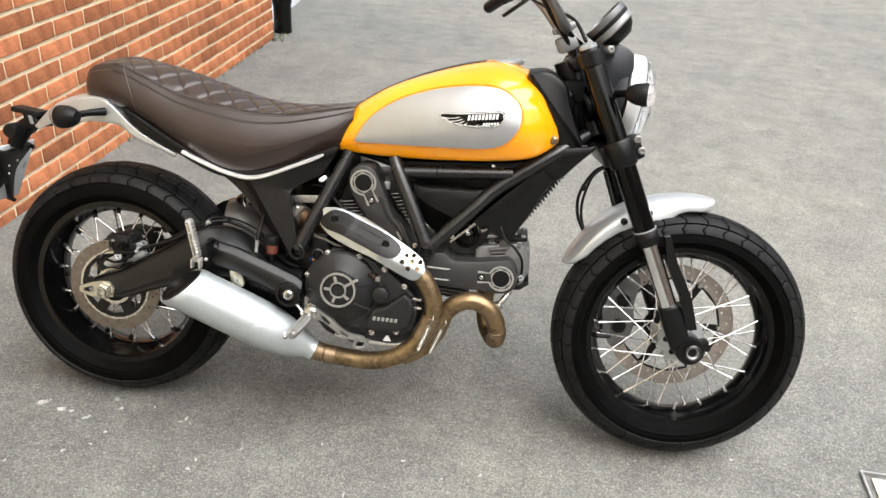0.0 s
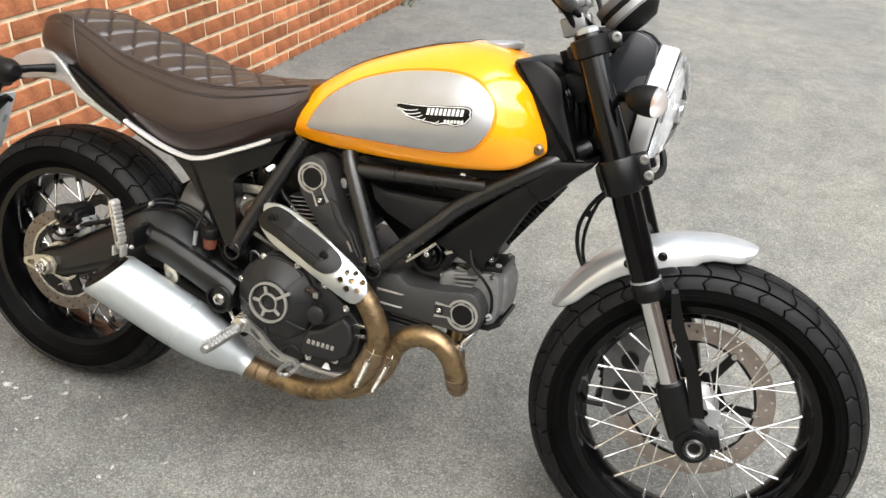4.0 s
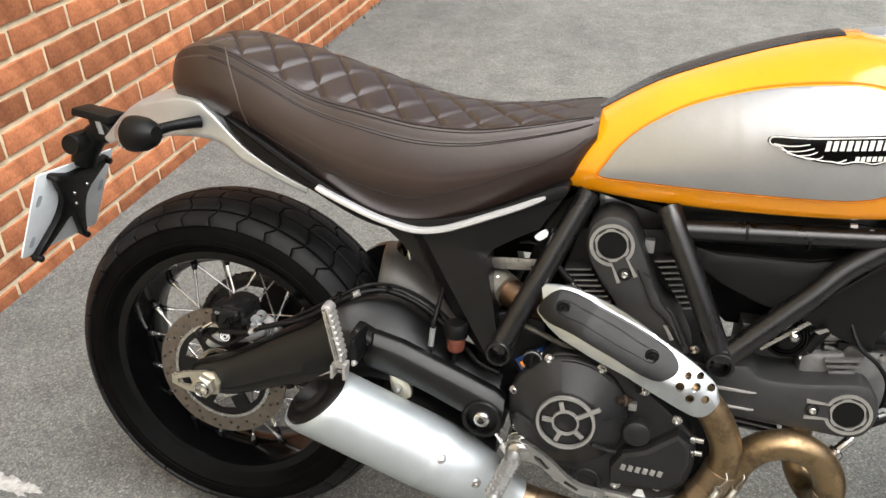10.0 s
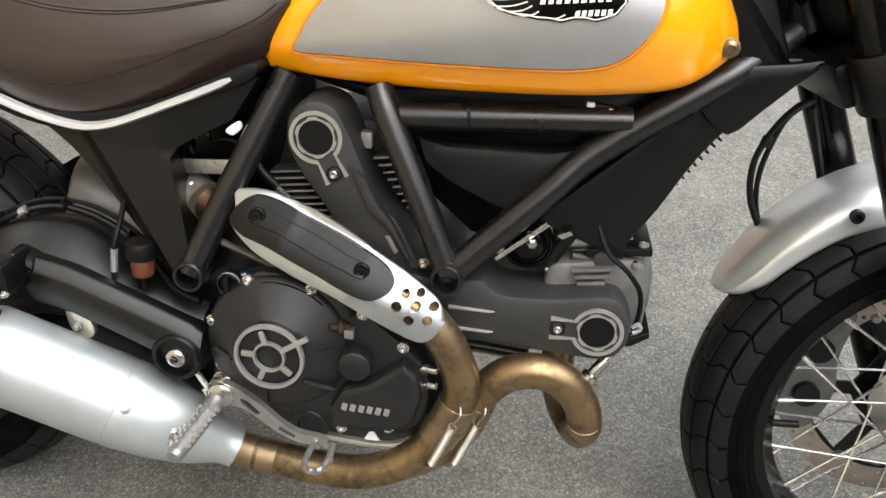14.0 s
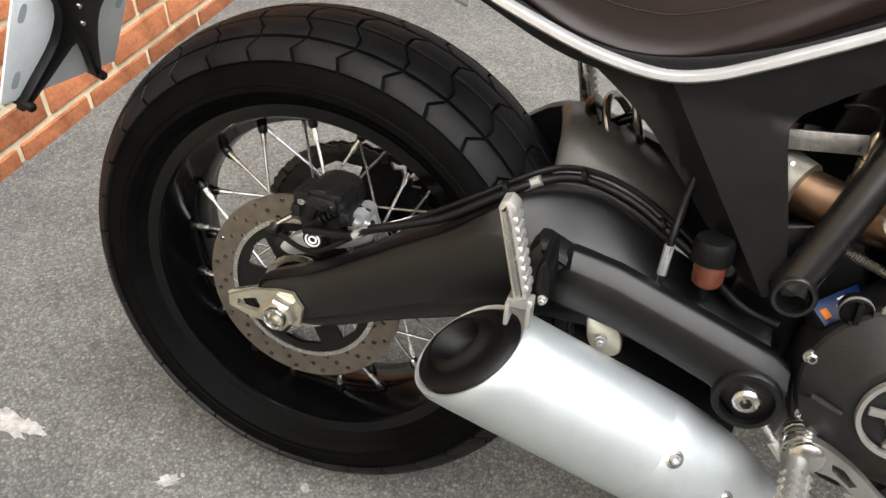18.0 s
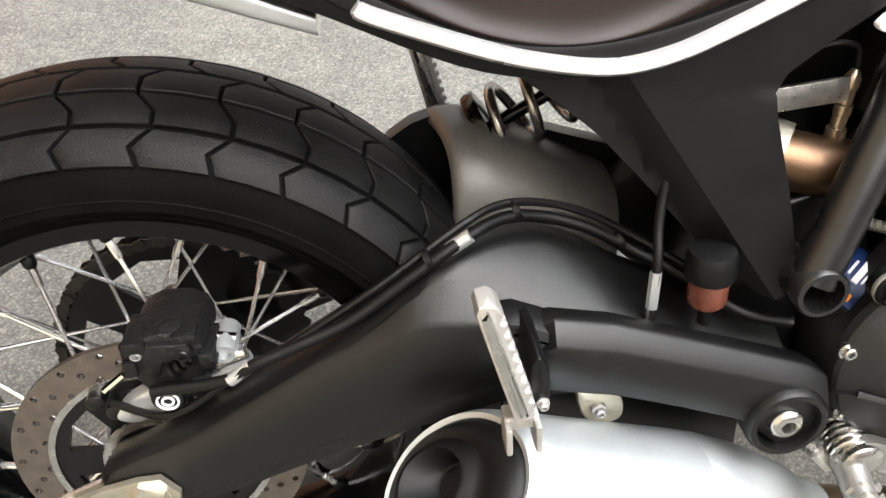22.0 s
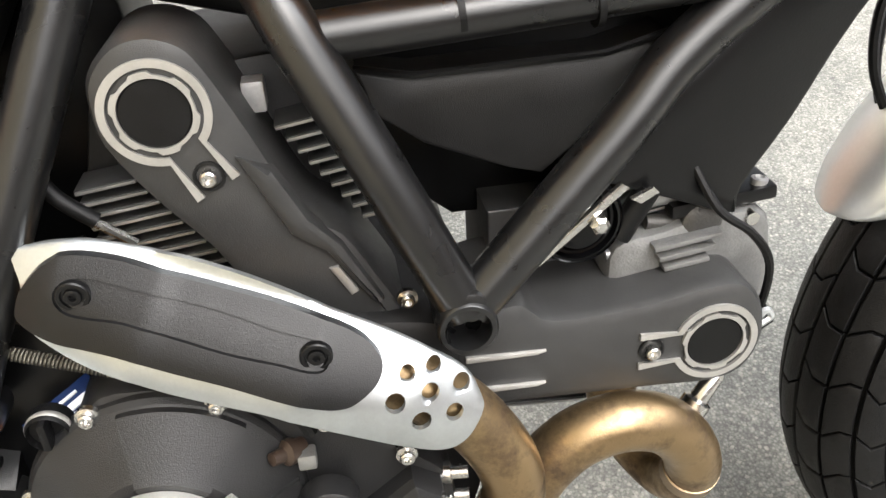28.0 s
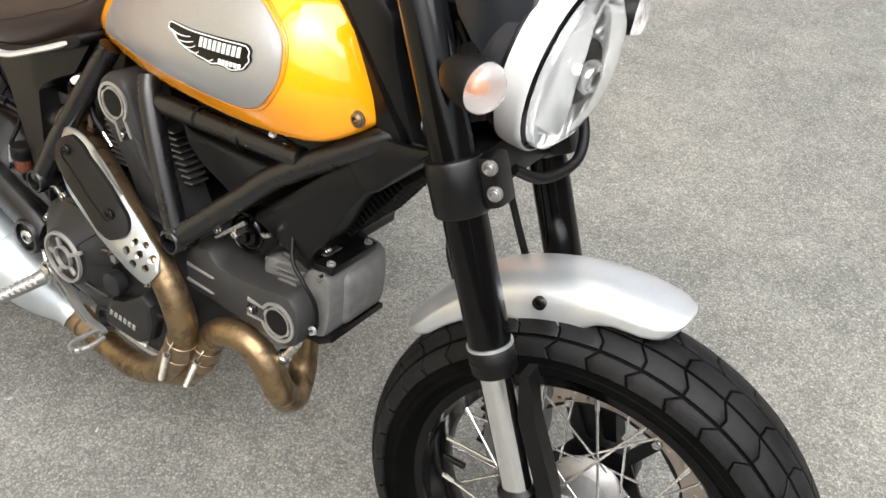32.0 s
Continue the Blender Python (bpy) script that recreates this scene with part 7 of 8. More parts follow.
part("lamp_window", plate([(-0.243, 0.728), (-0.233, 0.728), (-0.227, 0.705), (-0.237, 0.705)], -0.03, -0.0335, 0.001, round_=False), mat("dim_lens", (0.2, 0.2, 0.2), 0.3), lampb)


# ---- shrouds between tank, head and engine ----
part("front_shroud", plate([(1.02, 0.915), (1.04, 0.927), (1.068, 0.929), (1.098, 0.914), (1.114, 0.894), (1.124, 0.857), (1.144, 0.806), (1.163, 0.762), (1.165, 0.748), (1.12, 0.75), (1.1, 0.768), (1.082, 0.81), (1.06, 0.855)], 0.09, -0.106, 0.012), BLACK, bike, "satin black shroud ahead of the tank")
part("head_cover", plate([(1.07, 0.725), (1.093, 0.746), (1.115, 0.757), (1.165, 0.764), (1.192, 0.769), (1.19, 0.758), (1.168, 0.737), (1.143, 0.711), (1.11, 0.68), (1.08, 0.7)], 0.08, -0.112, 0.006, per=3), BLACK, bike, "satin black cover at the steering head")
part("side_shroud", plate([(0.916, 0.562), (0.93, 0.551), (0.965, 0.537), (1.012, 0.519), (1.02, 0.522), (1.022, 0.54), (1.05, 0.585), (1.084, 0.65), (1.13, 0.71), (1.175, 0.748), (1.17, 0.768), (1.112, 0.75), (1.03, 0.672), (0.977, 0.622)], 0.09, -0.104, 0.004, per=3), BLACK, bike, "satin black lower shroud")
bolt(1.02, -0.068, 0.535, 0.006, None, STEEL)
part("airbox_side", plate([(0.766, 0.6438), (0.8, 0.637), (0.921, 0.639), (0.964, 0.6495), (0.975, 0.642), (0.93, 0.6), (0.882, 0.562), (0.86, 0.568), (0.805, 0.592), (0.776, 0.614)], -0.05, -0.095, 0.004, round_=False), ENGINE, bike, "dark grey airbox side with a stepped lip")
part("airbox_lip", tube([(0.764, -0.096, 0.6465), (0.8, -0.098, 0.6395), (0.921, -0.098, 0.6415), (0.966, -0.096, 0.652)], 0.0025, 6, smooth=False), BLACK, bike)
# oil cooler with rows of fins
cool = part("oil_cooler", box(0, 0, 0, 0.03, 0.1, 0.15, 0.004, Matrix.Translation((1.066, 0, 0.64)) @ Matrix.Rotation(radians(35), 4, "Y")), PLASTIC, bike, "black finned oil cooler")
bm = bmesh.new()
mc = Matrix.Translation((1.066, 0, 0.64)) @ Matrix.Rotation(radians(-55), 4, "Y")
for i in range(14):
    for j in range(5):
        box(-0.065 + 0.01 * i, -0.05 + 0.025 * j, -0.018, 0.0022, 0.021, 0.02, 0, mc, bm)
part("fin_block", bm, PLASTIC, cool, "rows of black fins")["kind"] = "stuff"


# ---- fork and front brake ----
FORK, FORK_AXIS = Vector((1.4235, -0.031, 0.3044)), Vector((-math.sin(RAKE) + 0.022, 0, math.cos(RAKE)))


def fk(s, y, dx=0.008):
    """A point on the fork leg's line, s metres up from the axle."""
    return FORK + FORK_AXIS * s + Vector((dx, y, 0))


YF = 0.112
for sg in (-1, 1):
    y = YF * sg
    leg = part("fork_tube", tube([fk(0.3, y), fk(0.315, y), fk(0.45, y), fk(0.475, y), fk(0.74, y), fk(0.745, y)], [0.0248, 0.0254, 0.0254, 0.0248, 0.0248, 0.023], 32, smooth=False), GLOSSBLK, bike, "black upside-down fork tube", matrix=TURNM)
    part("fork_seal", tube([fk(0.268, y), fk(0.272, y), fk(0.3, y), fk(0.303, y)], [0.024, 0.0272, 0.0278, 0.0255], 32, smooth=False), PLASTIC, leg, "black dust seal", matrix=TURNM)
    part("scraper_ring", tube([fk(0.3035, y), fk(0.307, y)], 0.0274, 32, smooth=False), ALU, leg, "thin bright ring", matrix=TURNM)
    part("seal_ring", tube([fk(0.285, y), fk(0.289, y)], 0.0284, 32, smooth=False), BLACK, leg, matrix=TURNM)
    part("fork_slider", tube([fk(0.08, y), fk(0.3, y)], 0.0203, 32, smooth=False), CHROME, leg, "polished fork slider", matrix=TURNM)
    shoe = tube([fk(0.112, y), fk(0.107, y), fk(0.06, y), fk(0.03, y), fk(0.0, y, 0.006)], [0.0215, 0.0265, 0.0275, 0.027, 0.024], 24, smooth=False)
    part("fork_foot", shoe, BLACK, leg, "black cast fork foot", matrix=TURNM)
    part("axle_clamp", lathe([(0, -0.028), (0.031, -0.028), (0.034, -0.022), (0.034, 0.022), (0.031, 0.028), (0, 0.028)], 30, Matrix.Translation(FRONT + Vector((0.003, y, 0)))), BLACK, leg, matrix=TURNM)
    part("clamp_ear", box(0.036, y + 0.006 * sg, 0.0, 0.03, 0.034, 0.026, 0.005, Matrix.Translation(FRONT) @ Matrix.Rotation(radians(-20), 4, "Y")), BLACK, leg, matrix=TURNM)
    # fork guard blade
    gb = [fk(0.292, y, 0.056), fk(0.226, y, 0.047), fk(0.132, y, 0.054), fk(0.05, y, 0.044)]
    bm = bmesh.new()
    ring_skin(bm, [[p + Vector((-wx, -0.012 * sg, 0)), p + Vector((-wx, 0.014 * sg, 0)), p + Vector((wx, 0.016 * sg, 0.004)), p + Vector((wx * 0.7, -0.013 * sg, 0.004))] for p, wx in zip(gb, (0.006, 0.0115, 0.012, 0.012))])
    part("fork_guard", bm, PLASTIC, leg, "black plastic blade beside the slider", smooth=40, matrix=TURNM)
    if sg > 0:
        part("fork_strut", tube([fk(0.27, y * 0.86, -0.035), fk(0.16, y * 0.86, -0.038), fk(0.09, y * 0.86, -0.02)], [0.006, 0.008, 0.012], 10), PLASTIC, leg, matrix=TURNM)
yb = -0.148
part("axle_end", lathe([(0.019, yb + 0.004), (0.02, yb - 0.001), (0.0165, yb - 0.003), (0.0145, yb - 0.001), (0.013, yb + 0.012), (0, yb + 0.013)], 32, Matrix.Translation(FRONT + Vector((0.006, 0, 0)))), FRAMEBLK, bike, "hollow front axle end", matrix=TURNM)
part("axle_bore", lathe([(0.0145, yb + 0.002), (0.0142, yb + 0.0005), (0.0118, yb + 0.002), (0.011, yb + 0.011), (0, yb + 0.012)], 28, Matrix.Translation(FRONT + Vector((0.006, 0, 0)))), ALUROUGH, bike, "dull steel bore of the axle", matrix=TURNM)
part("axle", tube([FRONT + Vector((0, -0.12, 0)), FRONT + Vector((0, 0.12, 0))], 0.0125, 20, smooth=False), STEEL, bike, matrix=TURNM)
bolt(FRONT.x + 0.046, -0.142, FRONT.z - 0.012, 0.0055, None, STEEL, matrix=TURNM)
# front caliper on the far leg, behind the disc
fcal = part("front_caliper", plate([(1.254, 0.386), (1.285, 0.42), (1.325, 0.44), (1.345, 0.42), (1.335, 0.36), (1.34, 0.30), (1.32, 0.25), (1.29, 0.24), (1.268, 0.27), (1.258, 0.32)], 0.052, 0.125, 0.008), HEADGREY, bike, "grey radial brake caliper", matrix=TURNW)
for x, z in ((1.305, 0.37), (1.3, 0.30)):
    part("piston_cover", lathe([(0, 0.04), (0.018, 0.04), (0.018, 0.05), (0, 0.055)], 20, Matrix.Translation((x, 0, z))), BLACK, fcal, matrix=TURNW)
bm = bmesh.new()
for k in range(9):
    box(1.256 + 0.006 * math.sin(k), 0.085, 0.27 + 0.015 * k, 0.014, 0.05, 0.006, 0.001, bm=bm)
part("pad_fins", bm, BLACK, fcal, "black finned pad backs", matrix=TURNW)
part("front_hose", tube([(1.32, 0.1, 0.43), (1.3, 0.1, 0.5), (1.26, 0.06, 0.6), (1.22, 0.04, 0.7)], 0.005, 8), PLASTIC, bike, "black brake hose", matrix=TURNW)
part("sensor_bracket", tube([(1.37, -0.07, 0.43), (1.375, -0.066, 0.39), (1.37, -0.06, 0.35)], 0.007, 10), PLASTIC, bike, matrix=TURNW)


# yokes
def yoke(name, s, h, front, label):
    ob = None
    for sg in (-1, 1):
        a, b = fk(s - h / 2, YF * sg), fk(s + h / 2, YF * sg)
        bm = tube([a, a.lerp(b, 0.06), a.lerp(b, 0.94), b], [0.031, 0.0328, 0.0328, 0.031], 32, smooth=False)
        clamp = part(name if ob is None else "fork_clamp", bm, BLACK, bike if ob is None else ob, label if ob is None else "", matrix=TURNM)
        ob = ob or clamp
    c = fk(s, 0)
    m = Matrix.Translation(c) @ Matrix.Rotation(-RAKE, 4, "Y")
    part("bridge", box(-0.012, 0, 0, 0.062, 0.2, h * 0.8, 0.008, m), BLACK, ob, "black cast bridge", matrix=TURNM)
    for sg in (-1, 1):
        part("clamp_lug", box(0.034, 0.099 * sg, 0, 0.032, 0.04, h * 0.92, 0.007, m), BLACK, ob, matrix=TURNM)
    return ob, m


low_yoke, ml = yoke("lower_yoke", 0.497, 0.062, 0.03, "black cast lower fork yoke")
top_yoke, mt = yoke("upper_yoke", 0.722, 0.032, 0.03, "black cast upper fork yoke")
for m, zs in ((ml, (-0.014, 0.014)), (mt, (0.0,))):
    for dz in zs:
        p = m @ Vector((0.045, -0.1195, dz + 0.003))
        part("clamp_bolt", lathe([(0, 0.004), (0.0085, 0.004), (0.0085, -0.0006), (0.0064, -0.0012), (0.0062, -0.004), (0.0054, -0.005), (0.0038, -0.005), (0.0034, -0.001), (0, -0.001)], 18, Matrix.Translation(p)), FINEDGE, low_yoke if m is ml else top_yoke, "dull socket bolt", matrix=TURNM)
for sg in (-1, 1):
    a, b = fk(0.742, YF * sg), fk(0.752, YF * sg)
    part("fork_cap", tube([a, b, b + FORK_AXIS * 0.004], [0.02, 0.02, 0.012], 6, smooth=False), ALU, top_yoke, "aluminium fork cap", matrix=TURNM)
# handlebar, risers and instrument
BARALU = mat("satin_bar_aluminium", (0.24, 0.24, 0.24), 0.35, 0.8, 0.1, 40)
for sg in (-1, 1):
    part("bar_riser", box(0, 0, 0, 0.045, 0.03, 0.036, 0.006, Matrix.Translation((1.105, 0.045 * sg, 0.992)) @ Matrix.Rotation(-RAKE, 4, "Y")), BARALU, bike, "cast aluminium bar riser", matrix=TURNU)
    part("riser_cap", box(0, 0, 0, 0.05, 0.03, 0.016, 0.004, Matrix.Translation((1.095, 0.045 * sg, 1.026)) @ Matrix.Rotation(-RAKE, 4, "Y")), BARALU, bike, matrix=TURNU)
bar = part("handlebar", tube([(0.90, -0.41, 1.075), (0.94, -0.34, 1.10), (1.0, -0.24, 1.118), (1.045, -0.16, 1.085), (1.085, -0.09, 1.035), (1.098, -0.04, 1.022), (1.098, 0.04, 1.022), (1.085, 0.09, 1.035), (1.045, 0.16, 1.085), (1.0, 0.24, 1.118), (0.94, 0.34, 1.10), (0.90, 0.41, 1.075)], [0.011, 0.011, 0.012, 0.0125, 0.0145, 0.0145, 0.0145, 0.0145, 0.0125, 0.012, 0.011, 0.011], 18), BARALU, bike, "satin aluminium handlebar", matrix=TURNU)
for sg in (-1, 1):
    part("grip", tube([(0.905, 0.4 * sg, 1.078), (0.94, 0.34 * sg, 1.10), (0.972, 0.29 * sg, 1.113)], 0.0165, 16), PLASTIC, bar, "black rubber grip", matrix=TURNU)
    part("switch_box", box(0.985, 0.265 * sg, 1.117, 0.04, 0.045, 0.04, 0.008), PLASTIC, bar, "black switch box", matrix=TURNU)
    part("lever", tube([(1.0, 0.26 * sg, 1.118), (1.01, 0.3 * sg, 1.105), (0.985, 0.37 * sg, 1.085), (0.95, 0.43 * sg, 1.06)], [0.008, 0.007, 0.006, 0.006], 10), BLACK, bar, "black lever", matrix=TURNU)
for k, pts in enumerate(([(1.01, -0.22, 1.115), (1.055, -0.13, 1.065), (1.1, -0.07, 1.02), (1.14, -0.03, 0.99)], [(1.0, 0.22, 1.11), (1.06, 0.12, 1.075), (1.12, 0.05, 1.05), (1.15, 0.0, 1.0)], [(1.02, -0.2, 1.1), (1.06, -0.12, 1.045), (1.1, -0.06, 1.0), (1.14, -0.045, 0.93)])):
    part("control_cable", tube(pts, 0.0055 if k != 1 else 0.0045, 10), PLASTIC, bar, "black control cable", matrix=TURNU)
LAMPGREY = mat("satin_grey_bezel", (0.12, 0.12, 0.125), 0.35, 0.3)
ia = Vector((-0.75, 0.0, 0.66)).normalized()
ic = Vector((1.2, -0.062, 1.035))
im = along(ic - ia * 0.03, ic + ia * 0.03)
inst = part("instrument", lathe([(0, -0.008), (0.026, -0.006), (0.042, 0.008), (0.05, 0.028), (0.053, 0.044), (0.053, 0.054), (0.05, 0.058)], 44, im), PLASTIC, bike, "round black instrument pod", matrix=TURNU)
part("bezel", lathe([(0.0535, 0.046), (0.0545, 0.05), (0.0535, 0.06), (0.049, 0.06), (0.048, 0.055)], 44, im), LAMPGREY, inst, "thin grey bezel", matrix=TURNU)
part("dial", lathe([(0, 0.054), (0.0485, 0.054), (0.0485, 0.056), (0, 0.0565)], 44, im), GLOSSBLK, inst, "dark glossy dial", matrix=TURNU)
part("instrument_band", lathe([(0.047, 0.02), (0.0525, 0.024), (0.0535, 0.036), (0.05, 0.036)], 44, im), mat("satin_grey_band", (0.3, 0.3, 0.3), 0.4, 0.4), inst, "grey band round the pod", matrix=TURNU)
part("instrument_bracket", plate([(1.13, 0.99), (1.2, 1.0), (1.21, 0.985), (1.14, 0.965)], -0.02, -0.08, 0.003), BLACK, bike, matrix=TURNU)
part("loom_guide", tube([(1.165, -0.06, 0.975), (1.15, -0.075, 0.98), (1.135, -0.085, 0.972)], 0.006, 10), BLACK, bike, matrix=TURNU)
# dark clutter between yokes: looms and hoses
rnd = random.Random(5)
for k in range(7):
    x0 = 1.10 + 0.012 * k
    part("loom", tube([(x0 - 0.01, -0.05 + 0.015 * (k % 3), 0.9), (x0 + 0.02, -0.07 + 0.012 * (k % 4), 0.855), (x0 + 0.03, -0.06 + 0.01 * k, 0.81), (x0 + 0.04, -0.03 + 0.01 * k, 0.76)], 0.006 + 0.001 * (k % 3), 8), PLASTIC, bike, "black wiring loom")
part("lock_housing", box(1.13, -0.02, 0.885, 0.05, 0.09, 0.05, 0.01), PLASTIC, bike)
part("steering_stop", tube([(1.1, -0.075, 0.892), (1.12, -0.08, 0.872), (1.125, -0.07, 0.85)], 0.012, 12), GLOSSBLK, bike)

# ---- headlight ----
LAMPSHELL = mat("satin_dark_blue_grey", (0.02, 0.022, 0.026), 0.3, 0.1, 0.1, 30)
hc = Vector((1.19, 0.0, 0.882))
hx = Vector((0.985, 0, -0.12)).normalized()
hm = along(hc, hc + hx) @ Matrix.Diagonal((1.1, 1.05, 1.1, 1))
hl = part("headlight", lathe([(0, 0.0), (0.045, 0.002), (0.07, 0.014), (0.085, 0.035), (0.09, 0.058)], 56, hm), mat("satin_dark_grey_shell", (0.04, 0.042, 0.046), 0.32, 0.2, 0.1, 30), bike, "round headlight with dark shell", matrix=TURNU)
part("headlight_ring", lathe([(0.09, 0.054), (0.0945, 0.056), (0.0955, 0.064), (0.0953, 0.08), (0.0945, 0.085), (0.0925, 0.087), (0.091, 0.085), (0.0905, 0.08)], 64, hm), SATINSILVER, hl, "satin silver ring", matrix=TURNU)
part("ring_seal", lathe([(0.0905, 0.05), (0.0932, 0.052), (0.0932, 0.056), (0.0905, 0.056)], 64, hm, closed=True), BLACK, hl, matrix=TURNU)
part("black_gap", lathe([(0.0912, 0.08), (0.0908, 0.088), (0.0872, 0.09), (0.0865, 0.082)], 64, hm), GLOSSBLK, hl, "black ring", matrix=TURNU)
MIRROR = mat("bright_reflector", (0.95, 0.95, 0.94), 0.24, 0.75, 0.04, 40)
part("reflector", lathe([(0.087, 0.088), (0.076, 0.075), (0.05, 0.062), (0.022, 0.056), (0, 0.056)], 48, hm), MIRROR, hl, "bright facetted reflector", matrix=TURNU, smooth=20)
for sg in (-1, 1):
    part("reflector_wing", plate([(0.012, -0.055), (0.06, -0.04), (0.068, 0.0), (0.06, 0.042), (0.012, 0.055), (0.02, 0.0)], 0.07, 0.085, 0.002, round_=False), MIRROR, hl, matrix=TURNU @ hm @ Matrix.Diagonal((sg, 1, 1, 1)))
part("bulb_cap", lathe([(0.013, 0.058), (0.016, 0.088), (0.013, 0.096), (0.008, 0.098), (0.0075, 0.088), (0, 0.086)], 24, hm), CHROME, hl, "chrome bulb cap", matrix=TURNU)
part("bulb_tip", lathe([(0, 0.085), (0.0072, 0.086), (0.0065, 0.101), (0.003, 0.105), (0, 0.106)], 16, hm), GLOSSBLK, hl, "black bulb tip", matrix=TURNU)
part("lamp_socket", lathe([(0.013, 0.0575), (0.026, 0.0585), (0.027, 0.066), (0.02, 0.064), (0.013, 0.062)], 28, hm), GLOSSBLK, hl, "dark bulb socket", matrix=TURNU)
for k in range(12):
    a = math.radians(30 * k + 15)
    part("reflector_rib", tube([hm @ Vector((math.cos(a) * r, q, math.sin(a) * r)) for r, q in ((0.03, 0.061), (0.05, 0.066), (0.07, 0.079))], 0.0018, 6), MIRROR, hl, matrix=TURNU)
GLASS = bpy.data.materials.new("clear_glass")
GLASS.use_nodes = True
gb_ = GLASS.node_tree.nodes["Principled BSDF"]
gb_.inputs["Transmission Weight"].default_value, gb_.inputs["Roughness"].default_value, gb_.inputs["IOR"].default_value = 1.0, 0.01, 1.3
gb_.inputs["Base Color"].default_value = (0.96, 0.97, 0.98, 1)
glass = part("headlight_glass", lathe([(0.0875, 0.089), (0.086, 0.099), (0.068, 0.113), (0.04, 0.122), (0, 0.126), (0, 0.124), (0.04, 0.12), (0.068, 0.111), (0.0845, 0.098), (0.086, 0.089)], 56, hm), GLASS, hl, "clear domed glass", matrix=TURNU)
glass.visible_shadow = False
part("ring_clip", box(0, 0, 0, 0.014, 0.03, 0.008, 0.002, Matrix.Translation((1.262, 0, 0.783))), ALU, hl, matrix=TURNU)
for sg in (-1, 1):
    part("lamp_bracket", plate([(1.165, 0.93), (1.19, 0.96), (1.206, 0.99), (1.22, 0.998), (1.255, 0.978), (1.256, 0.915), (1.236, 0.9), (1.21, 0.88), (1.185, 0.9)], 0.05 * sg, 0.082 * sg, 0.006, per=2), LAMPSHELL, bike, "dark blue-grey headlight bracket", matrix=TURNU)
    indicator((1.261, 0.196 * sg, 0.895), (1.2, 0.092 * sg, 0.884), (0.95, 0.25 * sg, -0.02), CLEAR, bike, TURNU, 0.93)
# cable loop under the headlight and the loose leads by the fork
part("brake_loop", tube([fk(0.5, -0.03, 0.04), fk(0.482, 0.01, 0.055), fk(0.495, 0.07, 0.074), fk(0.54, 0.1, 0.074), fk(0.59, 0.09, 0.05), fk(0.6, 0.05, 0.02)], 0.0068, 12), PLASTIC, bike, "black hose loop under the headlight", matrix=TURNU)
part("speed_lead", tube([(1.225, 0.0, 0.705), (1.205, 0.0, 0.692), (1.183, 0.0, 0.66), (1.17, 0.0, 0.62), (1.175, 0.0, 0.575), (1.195, 0.0, 0.535)], 0.0042, 8), PLASTIC, bike, "loose black lead", matrix=TURNU)
part("speed_lead", tube([(1.225, 0.01, 0.7), (1.2, 0.01, 0.675), (1.184, 0.01, 0.62), (1.184, 0.01, 0.575), (1.196, 0.01, 0.535)], 0.0036, 8), PLASTIC, bike, "loose black lead", matrix=TURNU)
part("lead_tape", tube([(1.183, 0.005, 0.655), (1.18, 0.005, 0.642)], 0.0068, 8, smooth=False), PLASTIC, bike, matrix=TURNU)

# ---- front mudguard ----
bm = bmesh.new()
prof = [(1.146, 0.470), (1.162, 0.506), (1.196, 0.557), (1.242, 0.602), (1.292, 0.632), (1.352, 0.653), (1.41, 0.663), (1.45, 0.664), (1.484, 0.66), (1.503, 0.655)]
cen = catmull([(x, 0, z) for x, z in prof], 6)
nn = len(cen)
rings = []
for f in [0, 0.004, 0.012, 0.024, 0.04, 0.06] + [0.09 + 0.82 * k / 54 for k in range(55)] + [0.94, 0.96, 0.976, 0.988, 0.996, 1]:
    g = f * (nn - 1)
    i = min(int(g), nn - 2)
    p = cen[i].lerp(cen[i + 1], g - i)
    t = (cen[min(i + 2, nn - 1)] - cen[max(i - 1, 0)]).normalized()
    up = Vector((-t.z, 0, t.x))
    w = 0.058 * math.sqrt(max(0.004, 1 - abs(2 * f - 1) ** 5))
    drop = ip(f, [0, 0.06, 0.14, 0.3, 0.42, 0.48, 0.55, 0.58, 0.61, 0.65, 0.7, 0.82, 0.94, 1], [0.003, 0.022, 0.034, 0.043, 0.05, 0.062, 0.068, 0.066, 0.052, 0.039, 0.034, 0.032, 0.022, 0.003])
    e = min(0.014, drop * 0.4)
    sec = [(-w * 1.02, -drop), (-w * 0.99, -drop * 0.55), (-w * 0.86, -e), (-w * 0.5, -e * 0.2), (0, 0.0), (w * 0.5, -e * 0.2), (w * 0.86, -e), (w * 0.99, -drop * 0.55), (w * 1.02, -drop)]
    sp = catmull([(y, 0, h) for y, h in sec], 3)
    out = [p + Vector((0, q.x, 0)) + up * q.z for q in sp]
    inn = [p + Vector((0, q.x * 0.965, 0)) + up * (q.z - 0.0025) for q in sp]
    rings.append(out + inn[::-1])
ring_skin(bm, rings)
MUDALU = mat("satin_mudguard_aluminium", (0.68, 0.7, 0.71), 0.36, 0.8, 0.05, 30, 0.05, 700)
MUDM = TURNM @ Matrix.Translation((-0.0025, -0.010, -0.009))
mud = part("front_mudguard", bm, MUDALU, bike, "short brushed aluminium mudguard", smooth=60, matrix=MUDM)
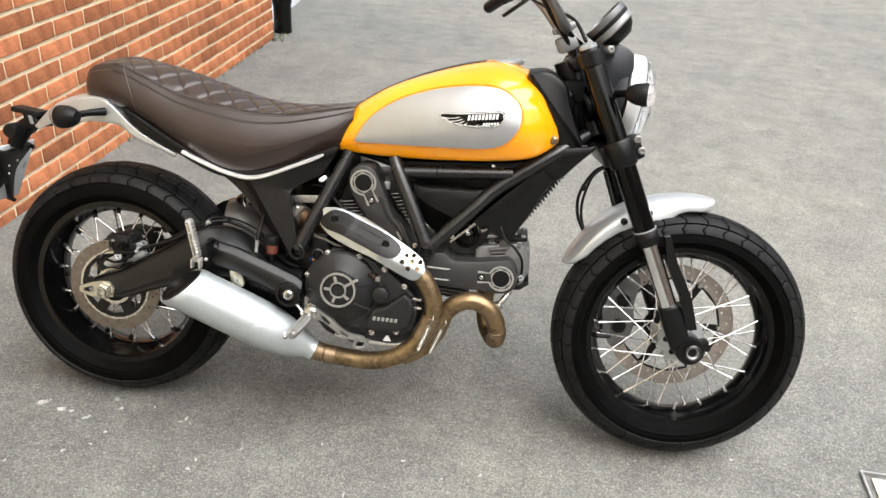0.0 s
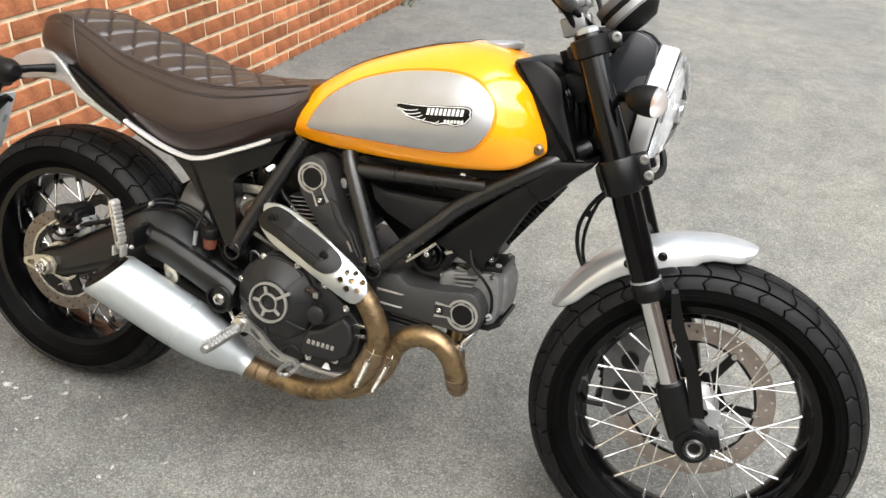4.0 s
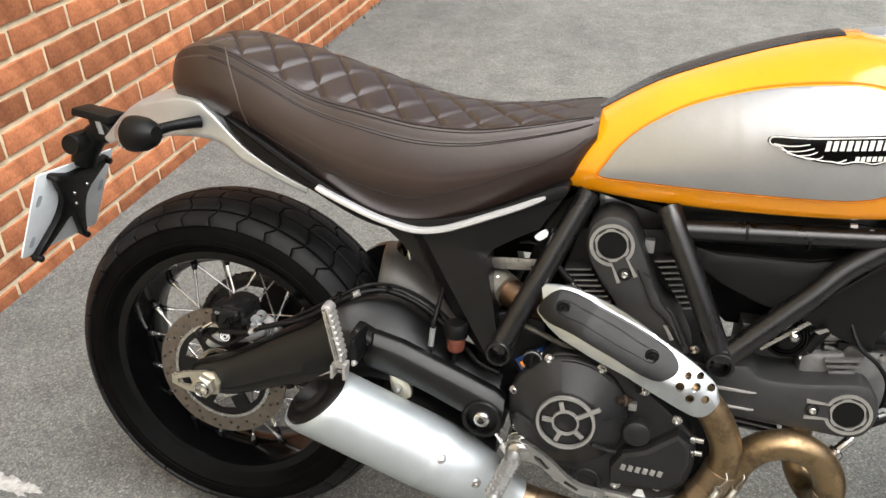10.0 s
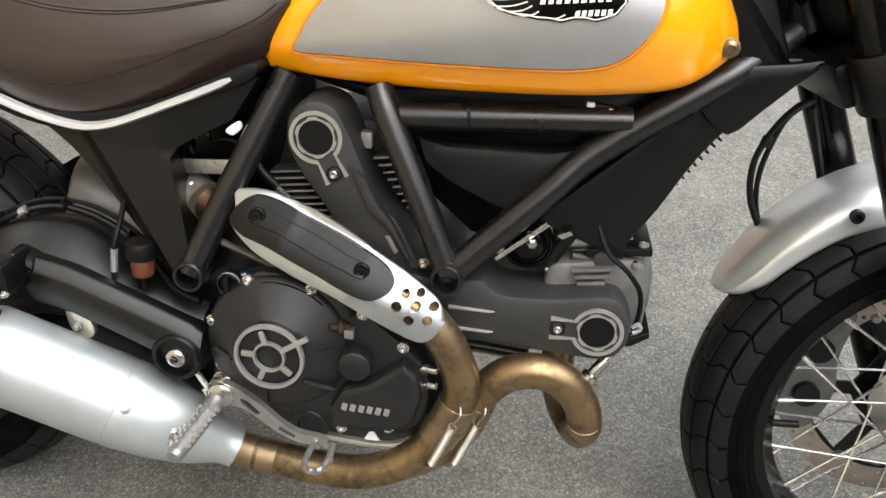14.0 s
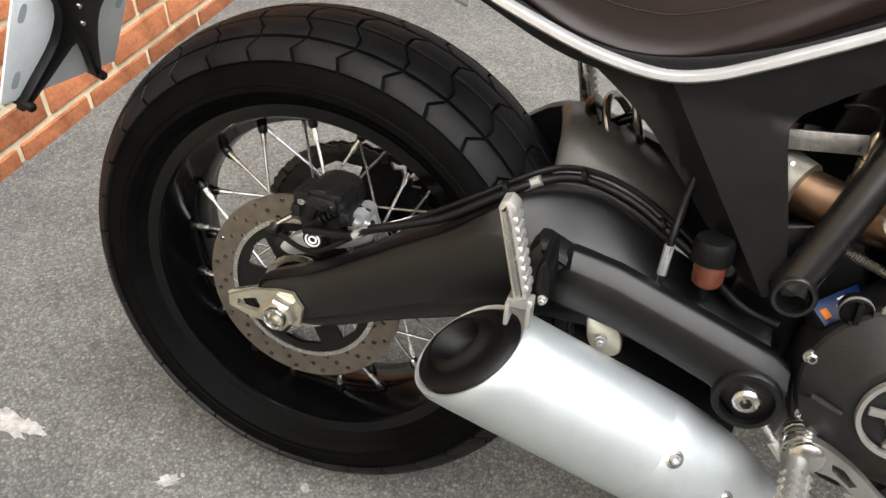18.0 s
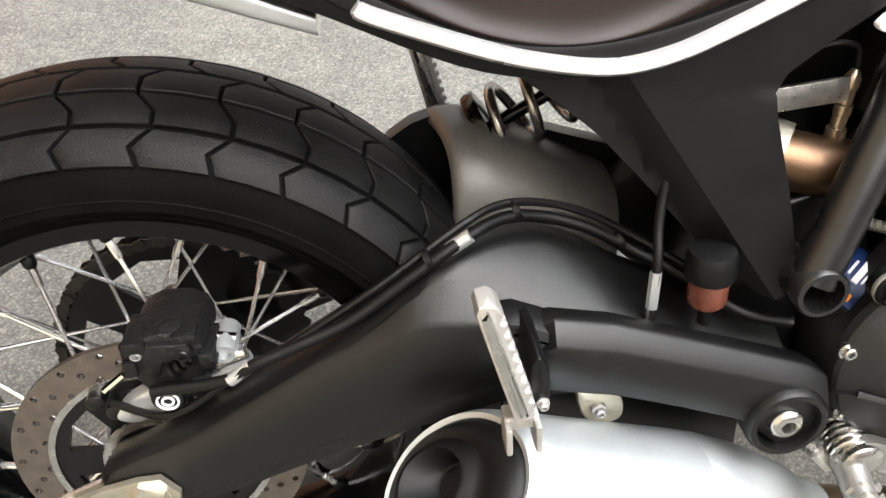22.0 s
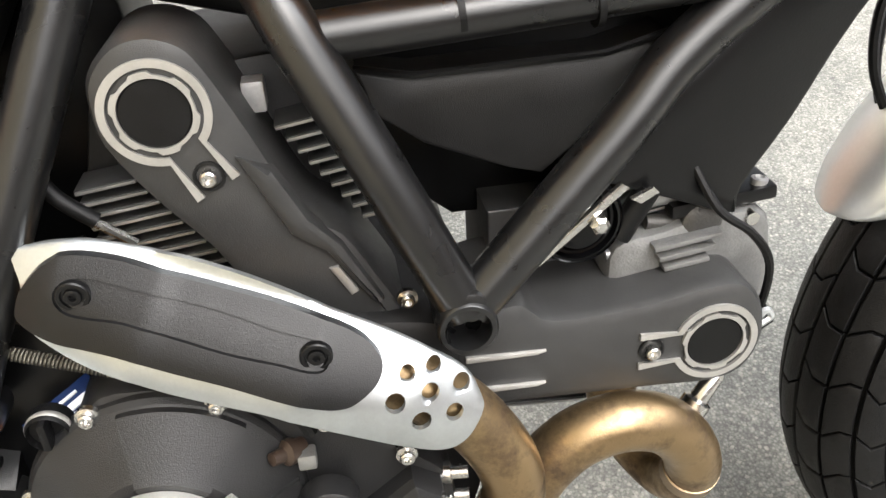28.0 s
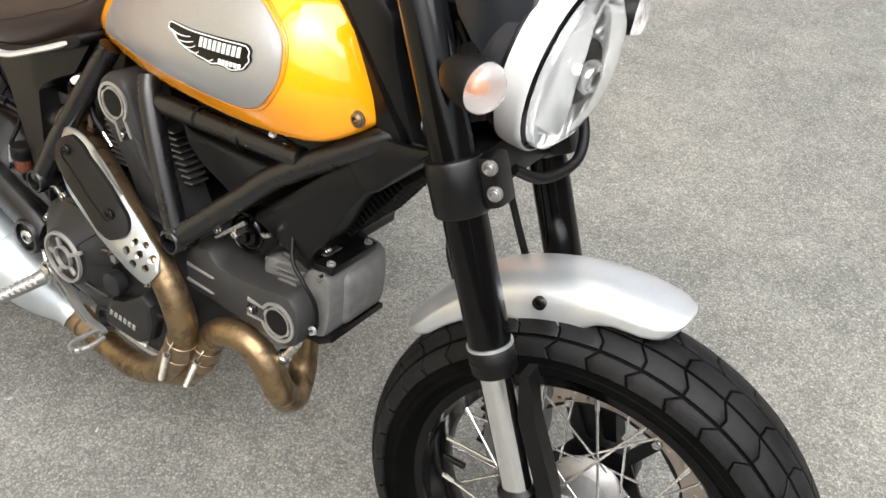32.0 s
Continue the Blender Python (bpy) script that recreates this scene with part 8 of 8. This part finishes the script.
for x, z in ((1.337, 0.619), (1.279, 0.594)):
    part("mudguard_bolt", lathe([(0.0085, -0.056), (0.0085, -0.0615), (0.0065, -0.063), (0.0038, -0.0635), (0.0034, -0.061), (0, -0.061)], 18, Matrix.Translation((x, 0, z))), BLACK, mud, "black mudguard bolt", matrix=MUDM)
    part("mudguard_stay", tube([(x, -0.05, z), (x, -0.06, z)], 0.0065, 10, smooth=False), BLACK, mud, matrix=MUDM)
# side stand under the far side
part("side_stand", tube([(0.62, 0.12, 0.25), (0.6, 0.2, 0.12), (0.585, 0.245, 0.062)], [0.013, 0.012, 0.012], 14), BLACK, bike, "black side stand")


# ---- single bricks of the wall, in half bond, with a few uneven ones ----
def brick_mesh(name, length):
    bm = box(0, 0, 0, 0.105, length, COURSE - 0.0165, 0.003)
    rndb = random.Random(int(length * 1000))
    for v in bm.verts:
        v.co += Vector((rndb.uniform(-0.0008, 0.0008), rndb.uniform(-0.0015, 0.0015), rndb.uniform(-0.0012, 0.0012)))
    me = bpy.data.meshes.new(name)
    bm.to_mesh(me)
    bm.free()
    me.materials.append(BRICK)
    return me


full = [brick_mesh("brick", PITCH - 0.0165 + 0.0006 * k) for k in (0, -1, 1)]
halfb = brick_mesh("brick", PITCH / 2 - 0.0165)
rnd = random.Random(11)
FOOT, PHASE = -0.0272, 0.1167
for row in range(22):
    z = FOOT + COURSE * (row + 0.5)
    off = PHASE - (0.1207 if row % 2 else 0.0)
    y = PITCH + off
    while y < WALL_END:
        if y + PITCH / 2 > WALL_END - 0.004:
            break
        near = (y > 1.5 and z < 1.3)
        if near:
            m = Matrix.Translation((-0.0525 + 0.0012 + rnd.uniform(-0.0012, 0.0012), y, z)) @ pose(0, 0, 0, rnd.gauss(0, 0.25), rnd.gauss(0, 0.3), rnd.gauss(0, 0.2))
            share("brick", rnd.choice(full), wall, m)
        y += PITCH
    share("brick", halfb, wall, Matrix.Translation((-0.0525 + 0.0012, WALL_END - PITCH / 4 + (0.0 if row % 2 else 0.0) - 0.002, z))) if y - PITCH + PITCH / 2 < WALL_END - PITCH * 0.45 and z < 1.3 else None
